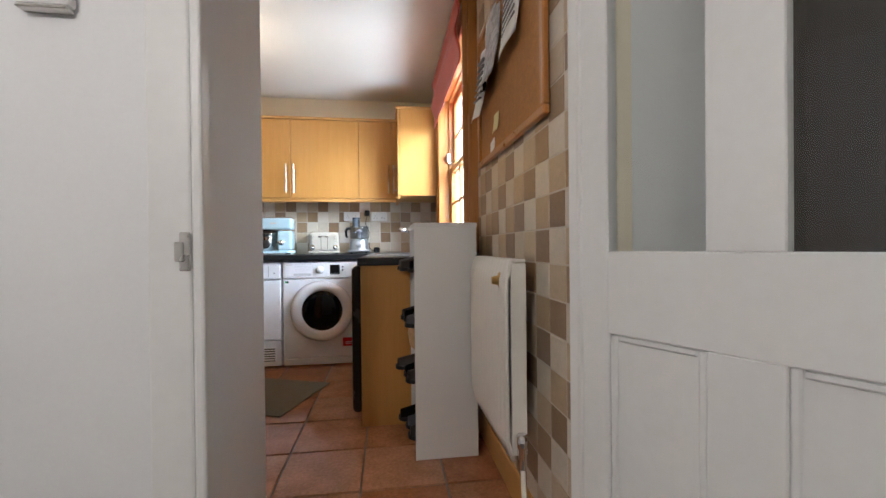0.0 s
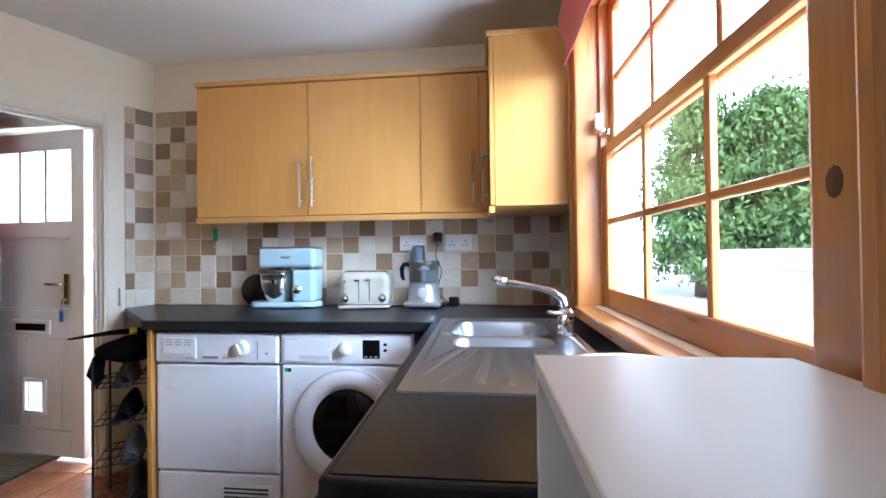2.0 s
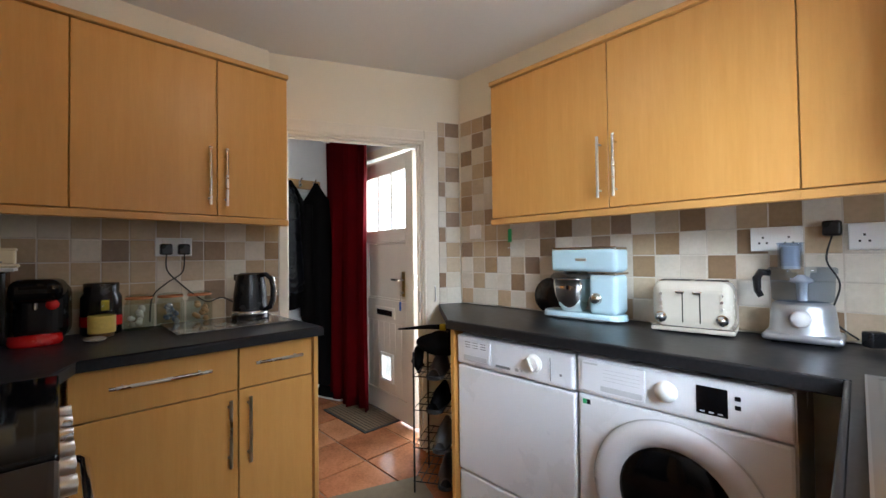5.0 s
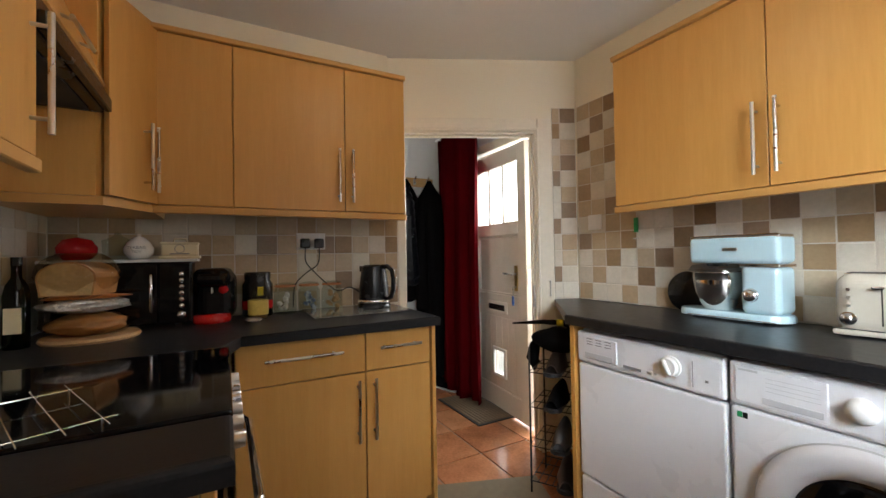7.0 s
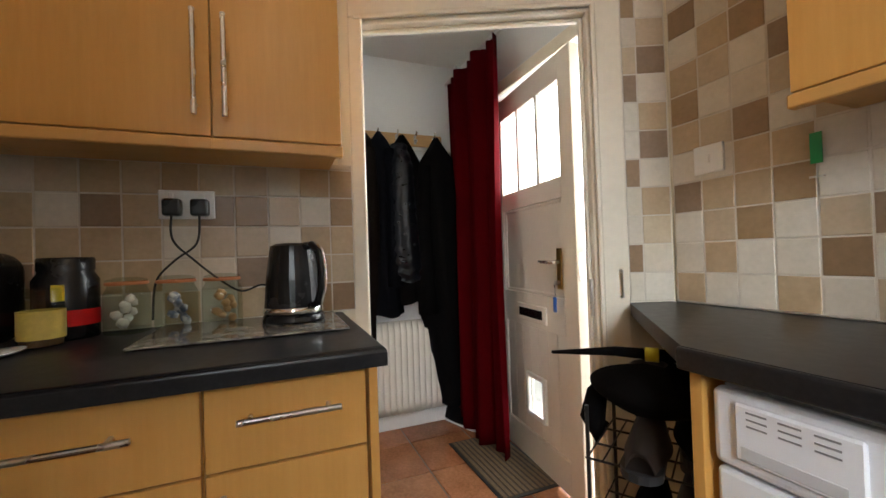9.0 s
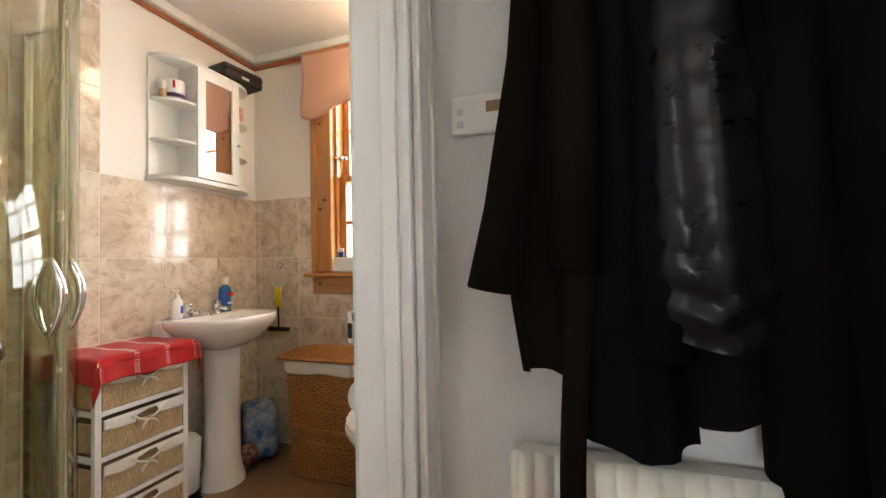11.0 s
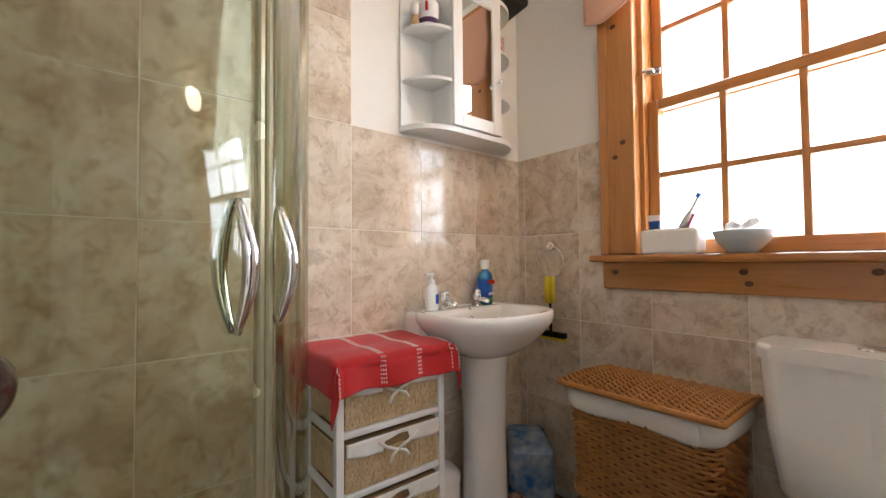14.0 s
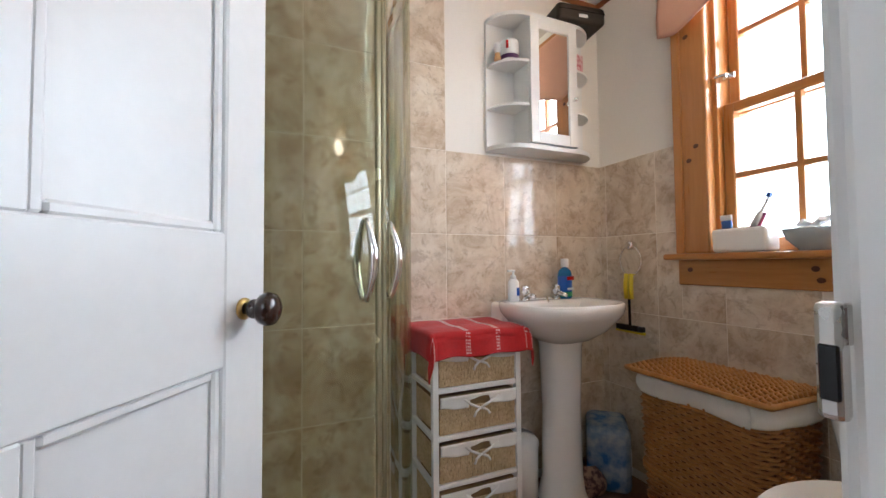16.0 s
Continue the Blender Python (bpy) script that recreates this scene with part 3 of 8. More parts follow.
# ---- windows ----


def sash(name, parent, x, d, y0, y1, z0, z1, rows, cols, fr, bar, bottom=0.0):
    """A glazed sash in a plane of constant x; d its thickness."""
    s = bx(name, PINE, parent, x, x + d, y0, y0 + fr, z0, z1, bev=0.004)
    bx("stile", PINE, s, x, x + d, y1 - fr, y1, z0, z1, bev=0.004)
    bx("rail", PINEH, s, x + 0.001, x + d - 0.001, y0 + fr - 0.002, y1 - fr + 0.002, z1 - fr, z1, bev=0.004)
    bx("rail", PINEH, s, x + 0.001, x + d - 0.001, y0 + fr - 0.002, y1 - fr + 0.002, z0, z0 + fr + bottom, bev=0.004)
    gy0, gy1, gz0, gz1 = y0 + fr, y1 - fr, z0 + fr + bottom, z1 - fr
    for i in range(1, cols):
        yy = gy0 + (gy1 - gy0) * i / cols
        bx("glazing_bar", PINE, s, x + 0.004, x + d - 0.004, yy - bar / 2, yy + bar / 2, gz0 - 0.002, gz1 + 0.002, bev=0.003)
    for j in range(1, rows):
        zz = gz0 + (gz1 - gz0) * j / rows
        bx("glazing_bar", PINEH, s, x + 0.005, x + d - 0.005, gy0 - 0.002, gy1 + 0.002, zz - bar / 2, zz + bar / 2, bev=0.003)
    for i in range(cols):
        for j in range(rows):
            p = bx("pane", PANE, s, x + 0.7 * d - 0.002, x + 0.7 * d + 0.002, gy0 + (gy1 - gy0) * i / cols + 0.002, gy0 + (gy1 - gy0) * (i + 1) / cols - 0.002,
                   gz0 + (gz1 - gz0) * j / rows + 0.002, gz0 + (gz1 - gz0) * (j + 1) / rows - 0.002)
            p.visible_shadow = False
    return s


def latch(parent, m):
    b = B()
    box(b, -0.012, 0.012, -0.03, 0.03, 0, 0.008, bev=0.003, m=m)
    tube(b, [m @ Vector(p) for p in ((0, 0.01, 0.008), (0, 0.012, 0.03), (0, -0.02, 0.04), (0, -0.055, 0.03))], 0.006)
    return part("latch", b, CHROME, parent, "chrome sash fastener")


w = thing("window_1", pose(0, 0, 0), "varnished pine sash window with small panes and deep casing", "window", kind="structure")
for nm, a in (("casing", (XE - 0.06, XE + 0.045, 2.152, WY0 + 0.004, 0.93, 2.30)), ("casing", (XE - 0.06, XE + 0.045, WY1 - 0.004, 3.468, 0.95, 2.30))):
    bx(nm, PINE, w, *a, bev=0.008, seg=2)
bx("casing", PINEH, w, XE - 0.058, XE + 0.045, WY0 + 0.002, WY1 - 0.002, WZ1 - 0.004, 2.30, bev=0.008, seg=2)
for a in ((XE - 0.085, XE - 0.058, 2.152, 2.178, 0.935, 2.30), (XE - 0.072, XE - 0.058, 3.44, 3.466, 0.95, 2.30)):
    bx("bead", PINE, w, *a, bev=0.006, seg=2)
bx("lining", PINE, w, XE + 0.03, 0.68, WY0 - 0.002, WY0 + 0.022, WZ0, WZ1, bev=0.002)
bx("lining", PINE, w, XE + 0.03, 0.68, WY1 - 0.022, WY1 + 0.002, WZ0, WZ1, bev=0.002)
bx("lining", PINEH, w, XE + 0.03, 0.68, WY0, WY1, WZ1 - 0.02, WZ1 + 0.002, bev=0.002)
bx("sill", PINEH, w, XE - 0.075, 0.72, 2.27, 3.40, 0.945, 0.985, bev=0.008, seg=2)
sash("lower_sash", w, 0.632, 0.026, WY0 + 0.022, WY1 - 0.022, 0.986, 1.60, 2, 3, 0.042, 0.02, 0.03)
sash("upper_sash", w, 0.660, 0.026, WY0 + 0.022, WY1 - 0.022, 1.555, WZ1 - 0.02, 2, 3, 0.042, 0.02)
latch(w, pose(0.632, 3.30, 1.63, 0, -90, 0))
b = B()
box(b, 0.60, 0.63, 3.335, 3.36, 1.66, 1.72, bev=0.005)
part("catch", b, WHITEP, w, "white plastic window restrictor")
b = B()
random.seed(4)
for k in range(7):
    zz, yy = random.uniform(1.0, 2.2), random.choice((2.19, 2.21, 2.23))
    lathe(b, [(0.0, 0.0012), (0.011, 0.0006), (0.014, -0.001)], 10, pose(XE - 0.0602, yy, zz, 0, -90, 0), 1.4, 0.9)
part("knots", b, KNOT, w, "dark knots in the pine")

w = thing("window_2", pose(0, 0, 0), "varnished pine bathroom sash window with twelve small panes", "window", kind="structure")
for a in ((BW - 0.02, BW + 0.032, 1.80, VY0 + 0.003, 1.03, 2.33), (BW - 0.02, BW + 0.032, VY1 - 0.003, 2.77, 1.03, 2.33)):
    bx("casing", PINE, w, *a, bev=0.008, seg=2)
for a in ((BW + 0.03, BW + 0.042, 1.80, 1.835, 1.03, 2.33), (BW + 0.03, BW + 0.042, 2.735, 2.77, 1.03, 2.33)):
    bx("bead", PINE, w, *a, bev=0.005, seg=2)
bx("casing", PINEH, w, BW - 0.02, BW + 0.03, VY0, VY1, VZ1 - 0.004, 2.33, bev=0.008, seg=2)
bx("lining", PINE, w, -4.62, BW - 0.01, VY0 - 0.002, VY0 + 0.02, VZ0, VZ1, bev=0.002)
bx("lining", PINE, w, -4.62, BW - 0.01, VY1 - 0.02, VY1 + 0.002, VZ0, VZ1, bev=0.002)
bx("lining", PINEH, w, -4.62, BW - 0.01, VY0, VY1, VZ1 - 0.02, VZ1 + 0.002, bev=0.002)
bx("sill", PINEH, w, -4.62, BW + 0.085, 1.772, 2.795, 1.005, 1.03, bev=0.008, seg=2)
bx("apron", PINEH, w, BW + 0.002, BW + 0.03, 1.80, 2.77, 0.905, 1.006, bev=0.005, seg=2)
sash("lower_sash", w, -4.50, 0.04, VY0 + 0.02, VY1 - 0.02, 1.031, 1.60, 2, 3, 0.038, 0.02, 0.012)
sash("upper_sash", w, -4.545, 0.04, VY0 + 0.02, VY1 - 0.02, 1.56, VZ1 - 0.02, 2, 3, 0.038, 0.02)
latch(w, pose(-4.455, 1.975, 1.70, 0, 90, 0))
latch(w, pose(-4.455, 2.60, 1.70, 0, 90, 0))
b = B()
random.seed(6)
for k in range(9):
    if k < 4:
        mm = pose(BW + 0.0302, random.uniform(1.85, 2.7), random.uniform(0.92, 0.99), 0, 90, 0)
    else:
        mm = pose(BW + 0.0322, random.choice((1.86, 1.89, 2.69)), random.uniform(1.1, 2.2), 0, 90, 0)
    lathe(b, [(0.0, 0.0012), (0.008, 0.0006), (0.010, -0.001)], 10, mm, 1.0, 1.3)
part("knots", b, KNOT, w, "dark knots in the pine")

# ---- blinds ----
bl = thing("roman_blind", pose(XE - 0.075, 2.2, 1.90), "folded red fabric blind above the pine window", "blind")
b = B()
sheet(b, 30, 24, lambda u, v: Vector((-0.012 + 0.012 * math.sin(v * 9.5) - 0.03 * v * 0.3, 0.03 + 1.20 * u, 0.045 + v * 0.36 + 0.004 * math.sin(u * 20))))
solidify(part("fabric", b, REDB, bl, smooth=True), 0.006)
bx("batten", PINEH, bl, -0.02, 0.012, 0.03, 1.23, 0.40, 0.425, bev=0.003)
bl = thing("scalloped_blind", pose(BW + 0.06, 1.765, 1.9), "dusky pink blind with a scalloped hem", "blind")
b = B()
sheet(b, 60, 20, lambda u, v: Vector((0.006 * math.sin(v * 8) + 0.012 * (1 - v), 1.03 * u,
                                     (0.015 + 0.075 * (0.5 - 0.5 * math.cos(4 * math.pi * (u - 0.07))) ** 0.7) * (1 - v) + v * 0.41)))
solidify(part("fabric", b, PINKB, bl, smooth=True), 0.006)
bx("batten", PINEH, bl, -0.02, 0.006, 0.0, 1.03, 0.405, 0.43, bev=0.003)

# ---- kitchen cabinets ----


def bar_handle(parent, p, length, axis, out):
    """A satin bar handle centred at p along axis, standing off along out."""
    p, a, o = Vector(p), Vector(axis), Vector(out)
    b = B()
    tube(b, [p + o * 0.032 - a * length / 2, p + o * 0.032 + a * length / 2], 0.006, 12)
    for s in (-0.38, 0.38):
        tube(b, [p + a * length * s, p + a * length * s + o * 0.032], 0.0045, 8)
    return part("handle", b, SATIN, parent, "satin metal bar handle", smooth=False)


def wall_unit(m, w, d, h, doors, label, trim=True, handle_z=0.17):
    """A wall cabinet; local x along the front, y = 0 the front plane and +y to the wall. doors: (x0, x1, handle side)."""
    c = thing("wall_cabinet", m, label, "cabinet", "beech kitchen wall cabinets")
    b = B()
    box(b, 0, 0.016, 0.02, d, 0.0, h, bev=0.001)
    box(b, w - 0.016, w, 0.02, d, 0.0, h, bev=0.001)
    box(b, 0.016, w - 0.016, 0.02, d, 0.0, 0.016)
    box(b, 0.016, w - 0.016, 0.02, d, h - 0.016, h)
    box(b, 0.016, w - 0.016, d - 0.008, d, 0.016, h - 0.016)
    part("body", b, OAK, c)
    if trim:
        bx("cornice", OAKE, c, -0.004, w + 0.004, -0.012, d, h, h + 0.022, bev=0.003)
        bx("pelmet", OAKE, c, -0.002, w + 0.002, -0.008, 0.018, -0.03, -0.001, bev=0.003)
    for x0, x1, side in doors:
        dr = bx("door", OAK, c, x0 + 0.0018, x1 - 0.0018, 0.0, 0.0185, 0.004, h - 0.004, bev=0.0015)
        if side:
            hx = x0 + 0.032 if side == "l" else x1 - 0.032
            bar_handle(dr, (hx, 0, handle_z), 0.25, (0, 0, 1), (0, -1, 0))
    return c


UZ = 1.395
UH = 0.69
wall_unit(pose(-1.326, 3.738, UZ), 0.61, 0.258, UH, [(0, 0.61, "r")], "beech-effect wall cabinet with a plain door and bar handle")
wall_unit(pose(-0.716, 3.738, UZ), 0.584, 0.258, UH, [(0, 0.584, "l")], "beech-effect wall cabinet with a plain door and bar handle")
wall_unit(pose(-0.132, 3.738, UZ), 0.335, 0.258, UH, [(0, 0.29, "r"), (0.29, 0.335, "")], "narrow beech-effect wall cabinet beside the corner unit")
# tall unit by the window, its door to the west
c = wall_unit(pose(0.205, 4.0, UZ, 0, 0, -90), 0.52, 0.385, UH + 0.035, [(0.265, 0.52, "l")], "beech-effect wall cabinet beside the window, end panel lit by daylight")
# west run, doors to the east
for y0, y1, s in ((2.62, 2.93, "l"), (2.147, 2.62, "r"), (1.862, 2.147, "l")):
    wall_unit(pose(-1.95, y0, UZ, 0, 0, 90), y1 - y0, 0.305, UH, [(0, y1 - y0, s)], "beech-effect wall cabinet above the kettle worktop")
# corner unit with a slanting door
c = thing("corner_wall_cabinet", pose(0, 0, UZ), "beech-effect corner wall cabinet with a slanting door", "cabinet", "beech kitchen wall cabinets")
b = B()
poly(b, [(-2.255, 1.475), (-1.74, 1.475), (-1.74, 1.745), (-1.96, 1.852), (-2.255, 1.852)], 0, UH)
part("body", b, OAK, c)
dg = pose(-1.745, 1.762, 0, 0, 0, 180 - 26.5)
dr = bx("door", OAK, c, 0.004, 0.238, -0.02, -0.001, 0.004, UH - 0.004, bev=0.0015, m=dg)
bar_handle(dr, dg @ Vector((0.165, -0.02, 0.17)), 0.25, (0, 0, 1), dg.to_3x3() @ Vector((0, -1, 0)))
b = B()
poly(b, [(-2.255, 1.475), (-1.735, 1.475), (-1.735, 1.765), (-1.95, 1.875), (-2.255, 1.875)], UH, UH + 0.022)
part("cornice", b, OAKE, c)
b = B()
poly(b, [(-2.255, 1.475), (-1.735, 1.475), (-1.735, 1.765), (-1.95, 1.875), (-2.255, 1.875)], -0.03, -0.002)
part("pelmet", b, OAKE, c)
# south run beside the hood
wall_unit(pose(-0.62, 1.775, UZ, 0, 0, 180), 0.56, 0.30, UH, [(0, 0.56, "r")], "beech-effect wall cabinet beside the cooker hood")
c = wall_unit(pose(-1.185, 1.775, UZ + 0.36, 0, 0, 180), 0.55, 0.30, UH - 0.36, [], "short beech-effect cabinet above the cooker hood", trim=False)
dm = pose(0.0, 0, 0.0, -22, 0, 0)
dr = bx("door", OAK, c, 0.004, 0.546, -0.0, 0.0185, 0.0, 0.32, bev=0.0015, m=dm)
bar_handle(dr, dm @ Vector((0.275, 0, 0.05)), 0.2, (1, 0, 0), (0, -0.9, -0.3))
h = thing("cooker_hood", pose(-1.735, 1.48, UZ + 0.27), "black built-under cooker hood between beech cabinets", "cooker hood")
bx("body", BLACKP, h, 0.004, 0.546, 0, 0.29, 0, 0.088, bev=0.004)
bx("front_edge", BLACKP, h, 0.004, 0.546, 0.291, 0.31, 0.005, 0.05, bev=0.004)
bx("filter", BLACKR, h, 0.04, 0.51, 0.03, 0.26, -0.006, -0.001, bev=0.002)

# ---- base units, worktops and appliances ----


def drawer_door_unit(m, w, d, label, hinge):
    c = thing("base_cabinet", m, label, "cabinet", "beech kitchen base cabinets")
    b = B()
    box(b, 0, 0.018, 0.02, d, 0.1, 0.866)
    box(b, w - 0.018, w, 0.02, d, 0.1, 0.866)
    box(b, 0.018, w - 0.018, 0.02, d, 0.1, 0.118)
    box(b, 0.018, w - 0.018, d - 0.008, d, 0.118, 0.866)
    part("body", b, OAK, c)
    bx("plinth", OAK, c, 0.0, w, 0.06, 0.076, 0.0, 0.1)
    dr = bx("drawer", OAK, c, 0.002, w - 0.002, 0.0, 0.0185, 0.705, 0.862, bev=0.0015)
    bar_handle(dr, (w / 2, 0, 0.80), min(0.29, w * 0.62), (1, 0, 0), (0, -1, 0))
    dd = bx("door", OAK, c, 0.002, w - 0.002, 0.0, 0.0185, 0.105, 0.70, bev=0.0015)
    bar_handle(dd, (w - 0.034 if hinge == "l" else 0.034, 0, 0.55), 0.25, (0, 0, 1), (0, -1, 0))
    return c


drawer_door_unit(pose(-1.69, 2.14, 0, 0, 0, 90), 0.485, 0.56, "beech-effect base cabinet with a drawer over a door", "l")
drawer_door_unit(pose(-1.69, 2.627, 0, 0, 0, 90), 0.30, 0.56, "narrow beech-effect base cabinet with a drawer over a door", "r")
c = thing("end_panel", pose(0, 0, 0), "beech-effect end panel closing the base cabinets", "cabinet panel")
bx("panel", OAK, c, -2.255, -1.675, 2.929, 2.947, 0, 0.866, bev=0.001)
c = thing("base_cabinet", pose(0, 0, 0), "beech-effect base cabinet at the end of the cooker run", "cabinet", "beech kitchen base cabinets")
bx("body", OAK, c, -0.86, -0.71, 1.475, 2.08, 0.1, 0.866, bev=0.001)
bx("plinth", OAK, c, -0.86, -0.72, 1.5, 2.03, 0, 0.1)
bx("door", OAK, c, -0.858, -0.712, 2.082, 2.10, 0.105, 0.862, bev=0.0015)


def worktop(name, pts, label):
    b = B()
    poly(b, pts, 0.868, 0.908, bev=0.012, seg=3)
    return tagged(part(name, b, WORKTOP), label, "worktop")


wt1 = thing("worktop", pose(0, 0, 0), "dark slate-effect laminate worktop round the sink corner", "worktop")
for pts in ([(-1.862, 3.858), (-1.37, 3.452), (-0.033, 3.452), (-0.033, 3.997), (-1.812, 3.997)], [(-0.033, 3.495), (0.592, 3.495), (0.592, 3.997), (-0.033, 3.997)],
            [(-0.033, 2.292), (0.592, 2.292), (0.592, 2.985), (-0.033, 2.985)], [(-0.033, 2.985), (0.04, 2.985), (0.04, 3.495), (-0.033, 3.495)],
            [(0.425, 2.985), (0.592, 2.985), (0.592, 3.495), (0.425, 3.495)]):
    b = B()
    poly(b, pts, 0.868, 0.908)
    part("slab", b, WORKTOP, wt1)
for p, q in (((-1.375, 3.447), (-0.046, 3.447)), ((-0.038, 3.455), (-0.038, 2.28)), ((-0.046, 2.286), (0.592, 2.286))):
    e_ = B()
    v_ = Vector((*q, 0)) - Vector((*p, 0))
    box(e_, 0, v_.length, -0.008, 0.006, 0.866, 0.9078, bev=0.006, seg=3, m=pose(p[0], p[1], 0, 0, 0, math.degrees(math.atan2(v_.y, v_.x))))
    part("edging", e_, WORKTOP, wt1)
worktop("worktop", [(-2.257, 1.473), (-1.47, 1.473), (-1.47, 2.10), (-1.655, 2.16), (-1.655, 2.965), (-2.257, 2.965)],
        "dark slate-effect laminate worktop with kettle and jars")
worktop("worktop", [(-0.872, 1.473), (-0.69, 1.473), (-0.69, 2.125), (-0.872, 2.125)], "short dark laminate worktop beside the cooker")

# cooker
c = thing("cooker", pose(-1.465, 1.48, 0), "freestanding black cooker with a ceramic glass hob", "cooker")
bx("body", BLACKP, c, 0.0, 0.59, 0, 0.60, 0.0, 0.895, bev=0.004)
bx("hob", BLACKG, c, -0.002, 0.592, 0.0, 0.645, 0.8955, 0.912, bev=0.005, seg=2)
bx("control_panel", BLACKG, c, 0.0, 0.59, 0.601, 0.635, 0.77, 0.892, bev=0.006)
dd = bx("oven_door", BLACKG, c, 0.004, 0.586, 0.601, 0.635, 0.16, 0.755, bev=0.006)
b = B()
tube(b, [(0.05, 0.635, 0.70), (0.05, 0.685, 0.70), (0.08, 0.693, 0.70), (0.51, 0.693, 0.70), (0.54, 0.685, 0.70), (0.54, 0.635, 0.70)], 0.011, 10)
part("oven_handle", b, CHROME, dd, "chrome oven handle", smooth=True)
for k in range(6):
    b = B()
    lathe(b, [(0.022, 0), (0.022, 0.008), (0.017, 0.012), (0.016, 0.032), (0.0, 0.034)], 16, pose(0.07 + 0.09 * k, 0.635, 0.83, -90, 0, 0))
    part("knob", b, SATIN, c, "silver cooker knob", smooth=True)
c = thing("wire_rack", pose(-0.96, 1.80, 0.9125, 0, 0, 24), "thin chrome wire cooling rack lying on the hob", "rack")
b = B()
for k in range(5):
    tube(b, [(-0.16, -0.10 + 0.05 * k, 0.018), (0.16, -0.10 + 0.05 * k, 0.018)], 0.0011, 6)
for k in range(2):
    tube(b, [(-0.12 + 0.24 * k, -0.12, 0.016), (-0.12 + 0.24 * k, 0.12, 0.016)], 0.0014, 6)
part("wires", b, CHROME, c)
for sx in (-0.12, 0.12):
    for sy in (-0.1, 0.1):
        b = B()
        tube(b, [(sx, sy, 0.0), (sx, sy, 0.016)], 0.002, 6)
        part("foot", b, CHROME, c)

# dryer and washing machine


def front_panel_marks(parent, marks, y, material=INK):
    for i, (x0, x1, z0, z1) in enumerate(marks):
        bx("print", material, parent, x0, x1, y - 0.0008, y, z0, z1)


d = thing("tumble_dryer", pose(-1.331, 3.474, 0), "white front-loading tumble dryer under the worktop", "tumble dryer")
bx("body", WHITEA, d, 0, 0.595, 0.03, 0.52, 0.012, 0.848, bev=0.006)
bx("lower_panel", WHITEA, d, 0.004, 0.591, 0.002, 0.03, 0.015, 0.218, bev=0.008, seg=2)
bx("door", WHITEA, d, 0.004, 0.591, -0.002, 0.03, 0.226, 0.705, bev=0.008, seg=2)
cp = bx("control_panel", WHITEA, d, 0.002, 0.593, -0.008, 0.03, 0.712, 0.846, bev=0.014, seg=3)
bx("drawer_handle", WHITEA, cp, 0.045, 0.21, -0.015, -0.007, 0.735, 0.83, bev=0.004)
bx("recess", GREYP, cp, 0.055, 0.19, -0.0165, -0.0145, 0.742, 0.762, bev=0.001)
b = B()
lathe(b, [(0.036, 0), (0.036, 0.006), (0.031, 0.010), (0.028, 0.024), (0.0, 0.026)], 28, pose(0.425, -0.008, 0.785, 90, 0, 0))
box(b, -0.006, 0.006, -0.026, 0.026, 0.024, 0.036, bev=0.003, m=pose(0.425, -0.008, 0.785, 90, 0, 0) @ pose(0, 0, 0, 0, 0, 25))
part("dial", b, WHITEP, cp, smooth=False)
bx("button", GREYP, cp, 0.335, 0.355, -0.013, -0.007, 0.738, 0.75, bev=0.002)
bx("button", GREYP, cp, 0.362, 0.372, -0.011, -0.007, 0.74, 0.748, bev=0.002)
front_panel_marks(cp, [(0.24, 0.315, 0.738, 0.748)] + [(0.065 + 0.045 * i, 0.095 + 0.045 * i, 0.818 - 0.011 * j, 0.821 - 0.011 * j) for i in range(3) for j in range(3)]
                  + [(0.50, 0.503, 0.735, 0.82), (0.54, 0.55, 0.76, 0.768)], -0.0155)
b = B()
for k in range(6):
    box(b, 0.33, 0.54, -0.0016, 0.004, 0.055 + 0.019 * k, 0.063 + 0.019 * k, bev=0.001)
part("vent", b, DARKIN, d, "dark slotted air grille")
bx("vent_frame", WHITEA, d, 0.32, 0.55, -0.0005, 0.003, 0.045, 0.17, bev=0.002)

d = thing("washing_machine", pose(-0.729, 3.474, 0), "white front-loading washing machine with a dark glass door", "washing machine")
bx("body", WHITEA, d, 0, 0.595, 0.02, 0.52, 0.012, 0.85, bev=0.006)
b = B()
box(b, 0.002, 0.593, 0.0, 0.02, 0.07, 0.712, bev=0.01, seg=2)
part("front", b, WHITEA, d)
bx("kick_panel", WHITEA, d, 0.004, 0.591, 0.004, 0.02, 0.014, 0.066, bev=0.003)
cp = bx("control_panel", WHITEA, d, 0.002, 0.593, -0.006, 0.02, 0.716, 0.848, bev=0.012, seg=3)
bx("detergent_drawer", WHITEA, cp, 0.02, 0.235, -0.010, -0.005, 0.73, 0.838, bev=0.003)
bx("recess", GREYP, cp, 0.09, 0.225, -0.0115, -0.0095, 0.74, 0.758, bev=0.001)
b = B()
lathe(b, [(0.032, 0), (0.032, 0.006), (0.027, 0.009), (0.025, 0.026), (0.0, 0.029)], 28, pose(0.295, -0.006, 0.785, 90, 0, 0))
part("dial", b, WHITEP, cp, smooth=True)
bx("display", BLACKG, cp, 0.375, 0.452, -0.0085, -0.005, 0.745, 0.825, bev=0.002)
for zz in (0.775, 0.80):
    bx("button", BLACKP, cp, 0.468, 0.482, -0.009, -0.005, zz, zz + 0.012, bev=0.001)
